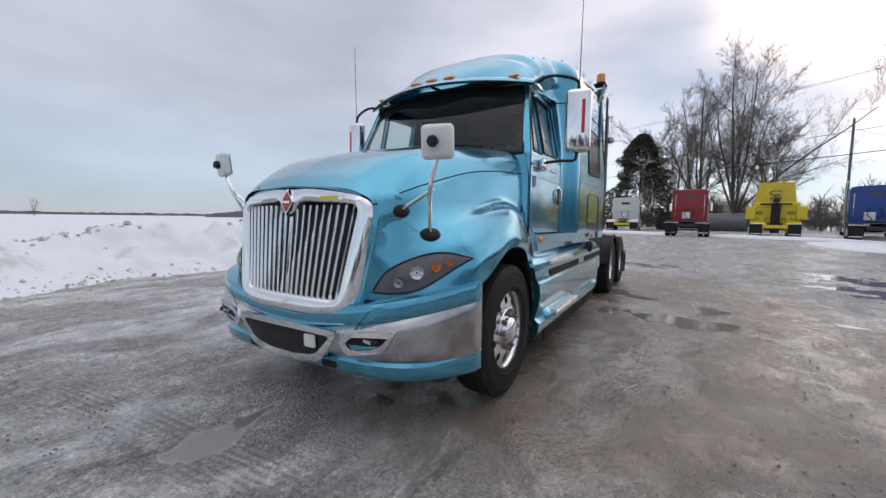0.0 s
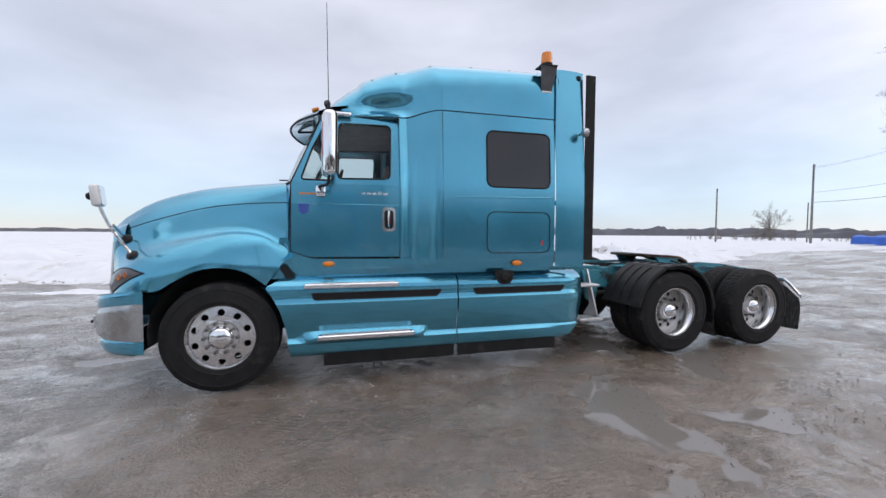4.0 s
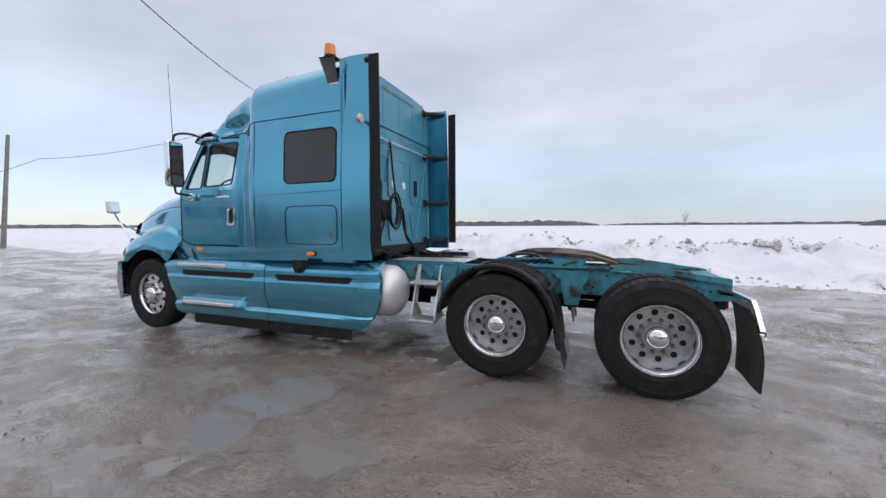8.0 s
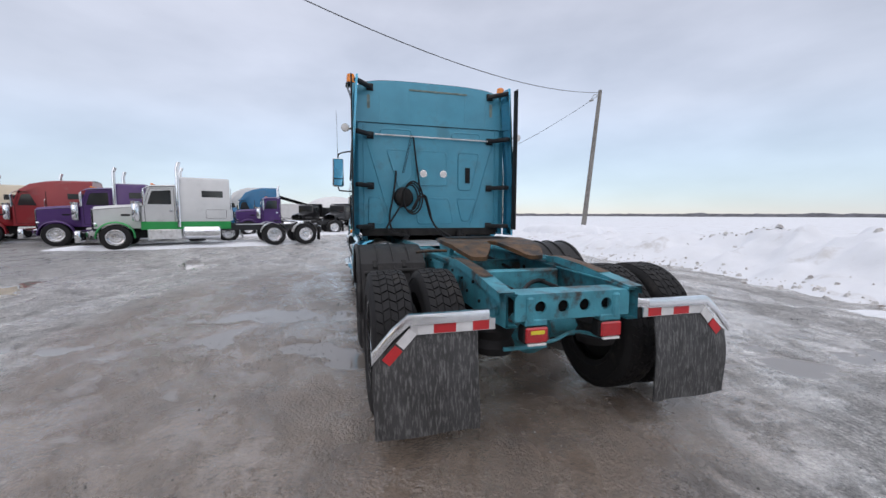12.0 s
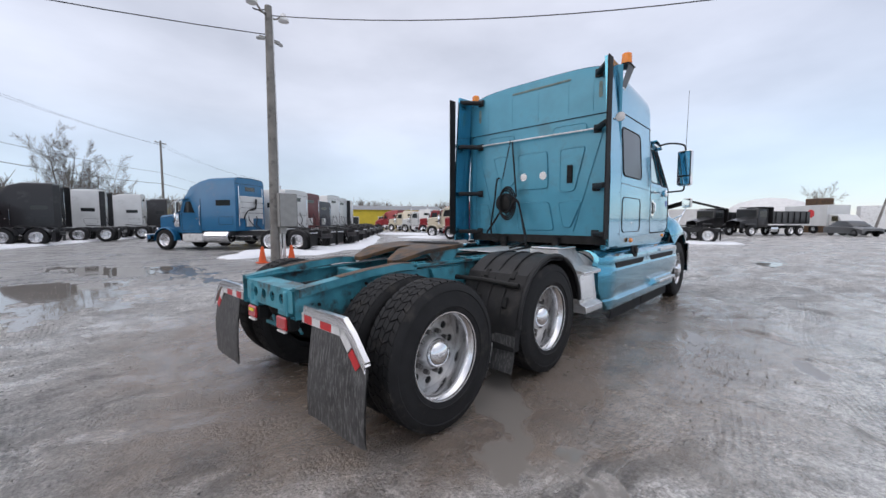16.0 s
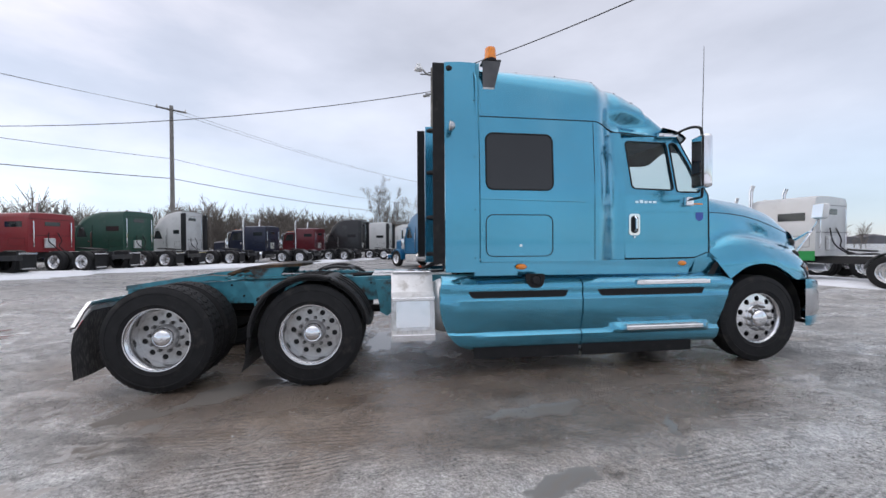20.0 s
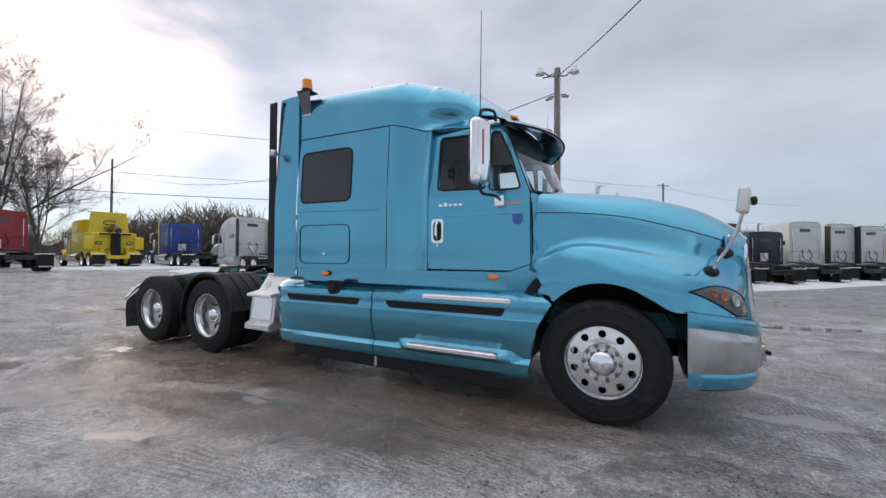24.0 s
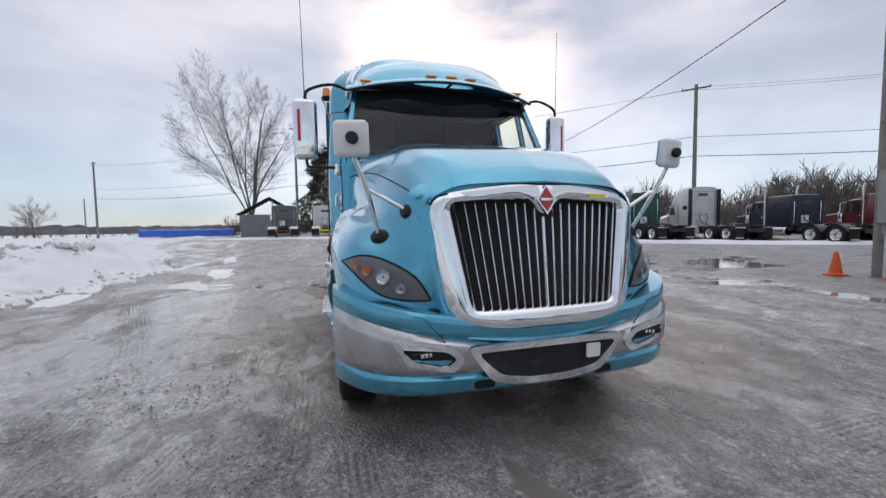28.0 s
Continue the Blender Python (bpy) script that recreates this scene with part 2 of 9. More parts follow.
SEATCLOTH = material("grey_seat_cloth", (0.13, 0.13, 0.135), 0.9, 0, 0.25, 9.0, 0.3, 150)
TINT = material("black_sleeper_glass", (0.02, 0.021, 0.022), 0.08, 0, 0.05, 3.0, spec=0.6, rough_vary=0.1)
GLASS = glass("cab_glass", (0.80, 0.86, 0.84))
WINDSCREEN = glass("windscreen_glass", (0.80, 0.86, 0.84))
LENS = glass("smoked_lamp_lens", (0.72, 0.72, 0.74))
LAMP_BOWL = material("grey_lamp_bowl", (0.20, 0.20, 0.205), 0.35, 0.2, 0.15, 12.0)
MIRROR = material("mirror_glass", (0.85, 0.87, 0.88), 0.02, 1.0, 0.02, 3.0)


# ---- mesh helpers ----
def thing(name, label, category, at=(0, 0, 0), group="", kind=""):
    return tagged(_placed(new(name), at), label, category, group, kind)


def unit(name, label):
    """A part made of several pieces: an empty under the tractor."""
    ob = _placed(new(name), (0, 0, 0))
    ob.parent, ob["label"] = truck, label
    return ob


def _placed(ob, at):
    ob.location = at
    ob.empty_display_size = 0.2
    return ob


def part(name, bm, mat, parent=None, label="", smooth=True, angle=35):
    """Links a bmesh as one mesh object under a thing or a part."""
    me = bpy.data.meshes.new(name)
    bmesh.ops.recalc_face_normals(bm, faces=bm.faces)
    if smooth:
        limit = radians(angle)
        for f in bm.faces:
            f.smooth = True
        for e in bm.edges:
            if len(e.link_faces) == 2 and e.calc_face_angle(0) > limit:
                e.smooth = False
    bm.to_mesh(me)
    bm.free()
    for m in mat if isinstance(mat, (list, tuple)) else [mat]:
        me.materials.append(m)
    ob = new(name, me)
    if parent:
        ob.parent = parent
    if label:
        ob["label"] = label
    return ob


def box(size, at=(0, 0, 0), bevel=0.0, bm=None, turn=None, seg=1):
    bm = bm or bmesh.new()
    m = Matrix.Translation(at) @ (turn or Matrix()) @ Matrix.Diagonal((*size, 1))
    made = bmesh.ops.create_cube(bm, size=1, matrix=m)["verts"]
    if bevel:
        edges = list({e for v in made for e in v.link_edges})
        bmesh.ops.bevel(bm, geom=edges, offset=bevel, segments=seg, affect="EDGES", profile=0.5)
    return bm


def span(x0, x1, y0, y1, z0, z1, bevel=0.0, bm=None, seg=1):
    return box((abs(x1 - x0), abs(y1 - y0), abs(z1 - z0)), ((x0 + x1) / 2, (y0 + y1) / 2, (z0 + z1) / 2), bevel, bm, None, seg)


def tube(points, r, n=8, bm=None, caps=True, r_end=None):
    """A round bar swept along points."""
    bm = bm or bmesh.new()
    pts = [Vector(p) for p in points]
    rings, side = [], None
    for i, p in enumerate(pts):
        d = (pts[min(i + 1, len(pts) - 1)] - pts[max(i - 1, 0)]).normalized()
        ref = side if side and abs(side.dot(d)) < 0.95 else (Vector((0, 0, 1)) if abs(d.z) < 0.9 else Vector((1, 0, 0)))
        u = d.cross(ref).normalized()
        v = d.cross(u).normalized()
        side = -v if False else ref
        rr = r if r_end is None else r + (r_end - r) * i / (len(pts) - 1)
        rings.append([bm.verts.new(p + u * (rr * math.cos(a)) + v * (rr * math.sin(a))) for a in (2 * math.pi * k / n for k in range(n))])
    for a, b in zip(rings, rings[1:]):
        for k in range(n):
            bm.faces.new((a[k], a[(k + 1) % n], b[(k + 1) % n], b[k]))
    if caps:
        bm.faces.new(rings[0])
        bm.faces.new(rings[-1][::-1])
    return bm


def smooth_line(points, steps=6):
    """Points along a Catmull-Rom curve."""
    p = [Vector(q) for q in points]
    p = [2 * p[0] - p[1]] + p + [2 * p[-1] - p[-2]]
    out = []
    for i in range(1, len(p) - 2):
        for s in range(steps):
            t = s / steps
            out.append(0.5 * (2 * p[i] + (p[i + 1] - p[i - 1]) * t + (2 * p[i - 1] - 5 * p[i] + 4 * p[i + 1] - p[i + 2]) * t * t + (3 * p[i] - p[i - 1] - 3 * p[i + 1] + p[i + 2]) * t ** 3))
    out.append(p[-2])
    return out


def even(points, count):
    """The same line at evenly spaced places."""
    d = [0.0]
    for a, b in zip(points, points[1:]):
        d.append(d[-1] + (Vector(b) - Vector(a)).length)
    want = [d[-1] * i / (count - 1) for i in range(count)]
    return [Vector([float(np.interp(w, d, [q[k] for q in points])) for k in range(3)]) for w in want]


def grid(rows, bm=None, close=False):
    """A skin over rows of points."""
    bm = bm or bmesh.new()
    vs = [[bm.verts.new(p) for p in row] for row in rows]
    for a, b in zip(vs, vs[1:] + ([vs[0]] if close else [])):
        for k in range(len(a) - 1):
            bm.faces.new((a[k], a[k + 1], b[k + 1], b[k]))
    return bm


def skin(ribs, nu, nv, bm=None, flip=1, depth=0.0):
    """A smooth skin through a few ribs, each a short line of places; flip=-1 mirrors it across the middle."""
    lines = [even(smooth_line([(x, y * flip, z) for x, y, z in rib], 10), nu) for rib in ribs]
    columns = [even(smooth_line([line[i] for line in lines], 8), nv) for i in range(nu)]
    return grid(columns, bm)


def lathe(profile, n=48, axis="Y", at=(0, 0, 0), bm=None, wave=None):
    """Turns a profile of (radius, along) round an axis."""
    bm = bm or bmesh.new()
    at = Vector(at)
    rings = []
    for r, h in profile:
        ring = []
        for k in range(n):
            a = 2 * math.pi * k / n
            c, s = r * math.cos(a), r * math.sin(a)
            ring.append(bm.verts.new(at + Vector({"Y": (c, h, s), "X": (h, c, s), "Z": (c, s, h)}[axis])))
        rings.append(ring)
    for a, b in zip(rings, rings[1:]):
        for k in range(n):
            bm.faces.new((a[k], a[(k + 1) % n], b[(k + 1) % n], b[k]))
    return bm


def plate(outline, holes=(), thick=0.0, place=None, bm=None):
    """A flat plate from a 2D outline with holes cut through; place maps (a, b, depth) into space."""
    bm = bm or bmesh.new()
    place = place or (lambda a, b, d: (a, b, d))
    faces_edges, loops = [], []
    for loop in (outline, *holes):
        vs = [bm.verts.new(place(a, b, 0)) for a, b in loop]
        es = [bm.edges.new((vs[i], vs[(i + 1) % len(vs)])) for i in range(len(vs))]
        faces_edges += es
        loops.append((vs, loop))
    bmesh.ops.triangle_fill(bm, use_beauty=True, use_dissolve=False, edges=faces_edges)
    if thick:
        for vs, loop in loops:
            back = [bm.verts.new(place(a, b, thick)) for a, b in loop]
            for i in range(len(vs)):
                j = (i + 1) % len(vs)
                bm.faces.new((vs[i], vs[j], back[j], back[i]))
    return bm


def rounded(x0, x1, z0, z1, r, n=5):
    """Outline of a rectangle with round corners."""
    out = []
    for cx, cz, a0 in ((x1 - r, z1 - r, 0), (x0 + r, z1 - r, 90), (x0 + r, z0 + r, 180), (x1 - r, z0 + r, 270)):
        out += [(cx + r * math.cos(radians(a0 + 90 * k / n)), cz + r * math.sin(radians(a0 + 90 * k / n))) for k in range(n + 1)]
    return out


def rounded_poly(corners, r, n=4):
    """Outline of any polygon with its corners rounded off."""
    out, k = [], len(corners)
    for i in range(k):
        p, a, b = Vector(corners[i]), Vector(corners[i - 1]), Vector(corners[(i + 1) % k])
        ra = min(r, (a - p).length * 0.45, (b - p).length * 0.45)
        s, e = p + (a - p).normalized() * ra, p + (b - p).normalized() * ra
        for j in range(n + 1):
            t = j / n
            out.append(tuple(s * (1 - t) ** 2 + p * 2 * t * (1 - t) + e * t * t))
    return out


def circle(cx, cz, r, n=16):
    return [(cx + r * math.cos(2 * math.pi * k / n), cz + r * math.sin(2 * math.pi * k / n)) for k in range(n)]


def joined(*meshes):
    """Several bmeshes as one."""
    first = meshes[0]
    for bm in meshes[1:]:
        me = bpy.data.meshes.new("tmp")
        bm.to_mesh(me)
        bm.free()
        first.from_mesh(me)
        bpy.data.meshes.remove(me)
    return first


# ---- the teal highway tractor ----
truck = thing("semi_truck", "teal metallic sleeper-cab highway tractor parked on wet gravel", "truck")

# hood and front fenders: ribs from the middle down to the wheel arch, nose to cowl
HOOD_MID = [(-1.10, 0, 1.555), (-1.0, 0, 1.655), (-0.74, 0, 1.80), (-0.3, 0, 1.915), (0.1, 0, 1.97), (0.47, 0, 2.005)]
HOOD_TOP = [(-1.08, 0.42, 1.535), (-0.97, 0.45, 1.635), (-0.7, 0.5, 1.785), (-0.3, 0.55, 1.90), (0.1, 0.6, 1.955), (0.50, 0.66, 1.99)]
HOOD_SHOULDER = [(-1.045, 0.58, 1.495), (-0.92, 0.61, 1.575), (-0.66, 0.66, 1.71), (-0.25, 0.73, 1.83), (0.15, 0.82, 1.88), (0.55, 0.92, 1.93)]
HOOD_CREASE = [(-1.02, 0.645, 1.43), (-0.9, 0.70, 1.49), (-0.6, 0.77, 1.59), (-0.18, 0.85, 1.70), (0.2, 0.93, 1.745), (0.56, 0.99, 1.76)]
HOOD_VALLEY = [(-1.045, 0.63, 1.30), (-0.93, 0.735, 1.33), (-0.65, 0.845, 1.385), (-0.2, 0.915, 1.475), (0.2, 0.968, 1.515), (0.565, 1.01, 1.42)]
FENDER_CREST = [(-1.06, 0.61, 1.18), (-0.91, 0.79, 1.215), (-0.64, 0.955, 1.285), (-0.2, 1.035, 1.39), (0.12, 1.06, 1.437), (0.35, 1.066, 1.405), (0.575, 1.05, 1.28)]
FENDER_TOP = [(-1.068, 0.59, 1.07), (-0.905, 0.85, 1.12), (-0.63, 1.05, 1.195), (-0.1, 1.112, 1.325), (0.22, 1.122, 1.34), (0.55, 1.08, 1.215)]
FENDER_SIDE = [(-1.075, 0.565, 0.97), (-0.90, 0.90, 1.02), (-0.62, 1.10, 1.075), (-0.3, 1.15, 1.165), (-0.03, 1.16, 1.232), (0.28, 1.155, 1.175), (0.51, 1.105, 1.15)]
FENDER_LIP = [(-1.085, 0.53, 0.83), (-0.90, 0.93, 0.91), (-0.66, 1.10, 0.945), (-0.50, 1.14, 0.95), (-0.36, 1.155, 1.03), (-0.19, 1.165, 1.12), (0, 1.17, 1.15), (0.19, 1.165, 1.115), (0.31, 1.155, 1.04), (0.385, 1.14, 0.975)]
FENDER_RETURN = [(x + 0.01, y - 0.07, z + 0.005) for x, y, z in FENDER_LIP]
HALF = [HOOD_MID, HOOD_TOP, HOOD_SHOULDER, HOOD_CREASE, HOOD_VALLEY, FENDER_CREST, FENDER_TOP, FENDER_SIDE, FENDER_LIP]
hood_bm = joined(skin(HALF, 56, 72), skin(HALF, 56, 72, flip=-1))
bmesh.ops.remove_doubles(hood_bm, verts=hood_bm.verts, dist=0.002)
grid([even(smooth_line(FENDER_LIP, 8), 56), even(smooth_line(FENDER_RETURN, 8), 56)], hood_bm)
grid([even(smooth_line([(x, -y, z) for x, y, z in FENDER_LIP], 8), 56), even(smooth_line([(x, -y, z) for x, y, z in FENDER_RETURN], 8), 56)], hood_bm)
from mathutils.bvhtree import BVHTree
HOOD_TREE = BVHTree.FromBMesh(hood_bm)
hood = part("hood", hood_bm, PAINT, truck, "teal metallic hood with fender arches", angle=50)


def on_hood(y, z, lift=0.006):
    """The place on the hood that is met from the front at this y and z, lifted a little."""
    p, nrm, _, _ = HOOD_TREE.ray_cast(Vector((-4, y, z)), Vector((1, 0, 0)))
    if p is None:
        p, nrm, _, _ = HOOD_TREE.find_nearest(Vector((-0.8, y, z)))
    if nrm.x > 0:
        nrm = -nrm
    return p + nrm * lift


def crease(line, r, name, mat, lift=0.0):
    return part(name, tube(line, r, 6), mat, hood)


for side in (-1, 1):
    # hood to side panel joint, and the joint between hood rear and door
    crease([HOOD_TREE.find_nearest(v)[0] for v in even(smooth_line([(x, y * side, z) for x, y, z in HOOD_CREASE], 8), 24)], 0.0045, "hood_seam", SEAL)
    # headlamp: smoked leaf-shaped lens on a dark bowl with two reflectors and an amber lamp
    lo = smooth_line([(0.65, 0.908, 0), (0.78, 0.905, 0), (0.93, 0.945, 0), (1.10, 1.105, 0)], 6)
    hi = smooth_line([(0.65, 0.908, 0), (0.73, 1.035, 0), (0.88, 1.125, 0), (1.0, 1.145, 0), (1.10, 1.105, 0)], 6)
    lo, hi = even(lo, 22), even(hi, 22)
    rows = [[on_hood(side * (a.x + (b.x - a.x) * k / 7), a.y + (b.y - a.y) * k / 7, lift=0.004 + 0.028 * math.sin(math.pi * k / 7) * math.sin(math.pi * (0.06 + 0.88 * i / 21))) for k in range(8)] for i, (a, b) in enumerate(zip(lo, hi))]
    bowl = part("headlight", grid([[on_hood(side * (a.x + (b.x - a.x) * k / 7), a.y + (b.y - a.y) * k / 7, lift=0.003) for k in range(8)] for a, b in zip(lo, hi)]), LAMP_BOWL, truck, "smoked headlight with amber turn signal")
    part("lens", grid(rows), LENS, bowl).visible_shadow = False
    part("bezel", tube([r[0] for r in rows] + [r[-1] for r in rows[::-1]], 0.006, 6), SEAL, bowl)
    for y, z, r, mt, nm in ((0.80, 0.975, 0.034, DULL_CHROME, "reflector"), (0.885, 1.03, 0.042, CHROME, "reflector"), (0.965, 1.06, 0.030, AMBER, "turn_signal"), (1.015, 1.085, 0.022, AMBER, "turn_signal")):
        c = on_hood(side * y, z, lift=0.0)
        nd = (on_hood(side * y, z, lift=0.1) - c).normalized()
        q = nd.to_track_quat("Z", "Y").to_matrix().to_4x4()
        bm = lathe([(0.006, 0.008), (r * 0.5, 0.006), (r * 0.85, 0.012), (r, 0.02), (r * 1.05, 0.016)], 20, "Z")
        bm.transform(Matrix.Translation(c + nd * 0.002) @ q)
        part(nm, bm, mt, bowl)
    # hood mirror on a two-legged chrome stand
    head = Vector((-0.965, side * 1.045, 1.775))
    foot_a, foot_b = on_hood(side * 0.89, 1.255, lift=0.0), on_hood(side * 0.74, 1.40, lift=0.0)
    stand = unit("hood_mirror", "round-cornered white convex mirror on a chrome two-legged stand")
    knee = foot_a.lerp(head, 0.52)
    part("stand", joined(tube(smooth_line([foot_a, foot_a.lerp(head, 0.5) + Vector((-0.03, 0, 0.0)), head + Vector((0.02, 0, -0.06)), head + Vector((-0.03, 0, -0.01))], 6), 0.013, 8), tube(smooth_line([foot_b, foot_b.lerp(knee, 0.5), knee], 4), 0.012, 8)), CHROME, stand, "chrome tube stand")
    for f in (foot_a, foot_b):
        bm = lathe([(0.0, 0.03), (0.035, 0.026), (0.05, 0.012), (0.054, 0.0)], 16, "Z")
        nd = HOOD_TREE.find_nearest(f)[1]
        nd = -nd if nd.x > 0 else nd
        bm.transform(Matrix.Translation(f) @ nd.to_track_quat("Z", "Y").to_matrix().to_4x4() @ Matrix.Diagonal((1.25, 0.9, 1, 1)))
        part("foot", bm, PLASTIC, stand)
    turn = Matrix.Rotation(radians(-14 * side), 4, "Z") @ Matrix.Rotation(radians(-6), 4, "Y")
    part("housing", box((0.07, 0.185, 0.19), head + Vector((0.02, 0, 0)), 0.028, None, turn, 3), WHITE, stand)
    part("glass", box((0.004, 0.155, 0.16), head + turn.to_3x3() @ Vector((0.056, 0, 0)), 0.0, None, turn), MIRROR, stand)
    part("knuckle", joined(lathe([(0, -0.02), (0.028, -0.016), (0.034, 0), (0.028, 0.016), (0, 0.02)], 12, "X", head + Vector((-0.035, 0, -0.005)))), PLASTIC, stand)

# wheel-well liners
for side in (-1, 1):
    bm = bmesh.new()
    rows = []
    for k in range(17):
        a = radians(-8 + 196 * k / 16)
        rows.append([(0.58 * math.cos(a) - 0.0, side * y, 0.545 + 0.60 * math.sin(a)) for y in (1.12, 0.55)])
    grid(rows, bm)
    part("wheel_well", bm, PLASTIC, truck)

# chrome grille surround and its upright bars
def nose(y, z):
    return -1.07 - 0.085 * (1.55 - z) / 0.8 + 0.085 * abs(y / 0.65) ** 2.3


grille = unit("grille", "tall chrome radiator grille with upright bars")
outer = rounded_poly([(-0.675, 1.475), (0.675, 1.475), (0.575, 0.80), (0.32, 0.74), (-0.32, 0.74), (-0.575, 0.80)], 0.13, 6)
inner = rounded_poly([(-0.548, 1.43), (-0.10, 1.455), (0.0, 1.355), (0.10, 1.455), (0.548, 1.43), (0.445, 0.85), (-0.445, 0.85)], 0.05, 5)


def ring(loop, count):
    p = even([Vector((a, b, 0)) for a, b in loop + loop[:1]], count + 1)[:-1]
    start = min(range(count), key=lambda i: abs(p[i].x) + (0 if p[i].y < 1.0 else 9))
    p = p[start:] + p[:start]
    return p if p[count // 4].x > 0 else [p[0]] + p[:0:-1]


N = 120
ro, ri = ring(outer, N), ring(inner, N)
bm = bmesh.new()
crown = lambda v: Vector((v.x, v.y + (0.075 * (1 - (v.x / 0.655) ** 2) if v.y > 1.3 else 0), 0))
ro = [crown(v) for v in ro]
layers = []
for f, out in ((0.0, -0.07), (0.0, 0.0), (0.12, 0.028), (0.5, 0.040), (0.85, 0.030), (1.0, 0.012), (1.0, -0.05)):
    layers.append([(nose(v.x, v.y) - out, v.x, v.y) for v in (a.lerp(b, f) for a, b in zip(ro, ri))])
grid([row + row[:1] for row in layers], bm)
bmesh.ops.remove_doubles(bm, verts=bm.verts, dist=0.0005)
part("surround", bm, CHROME, grille, "polished chrome surround", angle=40)
collar = [[(nose(v.x, v.y) + back, v.x * k, 1.12 + (v.y - 1.12) * k if v.y > 0.95 else v.y) for v in ro + ro[:1]] for k, back in ((0.98, -0.004), (1.03, -0.004), (1.09, 0.035), (1.16, 0.12))]
part("collar", grid(collar), PAINT, grille, "teal collar round the chrome surround")
bm = bmesh.new()
grid([[(nose(y, z) + 0.075, y, z) for z in (0.84, 1.0, 1.2, 1.46)] for y in np.linspace(-0.55, 0.55, 9)], bm)
part("mesh_screen", bm, MESHGRILLE, grille, "black mesh behind the bars")
for k in range(-9, 10):
    top = 1.43 if abs(k) > 1 else 1.355 + 0.05 * abs(k)
    yt, yb = k * 0.0575, k * 0.0475
    w = 0.0075 if k else 0.011
    rows = []
    for i in range(8):
        f = i / 7
        y, z = yb + (yt - yb) * f, 0.85 + (top - 0.85) * f
        x = nose(y, z) - 0.012
        rows.append([(x + 0.018, y - w, z), (x + 0.008, y - w * 0.8, z), (x - 0.004, y, z), (x + 0.008, y + w * 0.8, z), (x + 0.018, y + w, z)])
    part("bar", grid(rows), CHROME, grille)
bm = bmesh.new()
plate([(0, 1.535), (0.062, 1.45), (0, 1.365), (-0.062, 1.45)], (), 0.02, lambda a, b, d: (nose(a, b) - 0.052 + d, a, b), bm)
part("emblem", bm, CHROME, grille, "chrome diamond emblem", smooth=False)
part("emblem_field", plate([(0, 1.518), (0.049, 1.45), (0, 1.382), (-0.049, 1.45)], (), 0, lambda a, b, d: (nose(a, b) - 0.055, a, b)), RED, grille, smooth=False)
part("emblem_bar", span(nose(0, 1.45) - 0.060, nose(0, 1.45) - 0.055, -0.04, 0.04, 1.443, 1.457), CHROME, grille)
part("sticker", plate(rounded(-0.42, -0.29, 1.462, 1.486, 0.004), (), 0.002, lambda a, b, d: (nose(a, b) - 0.043 + d, a, b)), YELLOW_DECAL, grille, "small yellow sticker")


# bumper: one bowed section split into painted, chrome and painted bands
def bumper_x(y, z):
    s = abs(y) / 1.165
    return -1.115 + 0.07 * s ** 2 + 0.40 * s ** 7 - 0.02 * math.sin((z - 0.4) * 5) + 0.04 * max(0, 0.5 - z)


def across(n=61):
    t = np.linspace(-1, 1, n)
    return [1.165 * math.copysign(1 - (1 - abs(v)) ** 1.7, v) for v in t]


def band(z_low, z_high, push, rows=6):
    """A strip of the bumper between two heights, each given as (middle, side)."""
    out = []
    for y in across():
        s = abs(y) / 1.165
        a, b = (q[0] + (q[1] - q[0]) * s ** 1.5 for q in (z_low, z_high))
        col = []
        for k in range(rows):
            z = a + (b - a) * k / (rows - 1)
            edge = 1 - (2 * k / (rows - 1) - 1) ** 6
            x = bumper_x(y, z) - push * edge
            col.append((min(x, -0.585), y, z))
        out.append(col)
    # the ends run straight back to the wheel arch
    for i in (0, -1):
        end = [(-0.585, p[1], p[2]) for p in out[i]]
        out.insert(0, end) if i == 0 else out.append(end)
    return out


bumper = unit("bumper", "bowed chrome and teal front bumper with fog lamps")
part("upper_strip", grid(band((0.635, 0.845), (0.772, 0.958), 0.02)), PAINT, bumper, "teal painted upper strip")
part("lower_valance", grid(band((0.395, 0.405), (0.50, 0.52), 0.02)), PAINT, bumper, "teal painted lower valance")
bm = grid(band((0.50, 0.52), (0.635, 0.845), 0.035, 9))
part("chrome_band", bm, DULL_CHROME, bumper, "dulled chrome band")
part("upper_shelf", grid([[(bumper_x(y, 0.8) - 0.005, y, 0.770 + 0.186 * (abs(y) / 1.165) ** 1.5), (min(bumper_x(y, 0.8) + 0.05 + 0.08 * (abs(y) > 0.5), -0.60), y, 0.785 + 0.186 * (abs(y) / 1.165) ** 1.5)] for y in across()[1:-1]]), PAINT, bumper, "teal top ledge")
part("underside", grid([[(bumper_x(y, 0.4) * 0.99, y, 0.396), (-0.6, y, 0.43)] for y in across()[2:-2]]), PLASTIC, bumper)
part("gap", grid([[(nose(y, 0.75) + 0.02, y, 0.70), (nose(y, 0.75) + 0.02, y, 0.86)] for y in np.linspace(-0.75, 0.75, 21)]), SEAL, bumper)


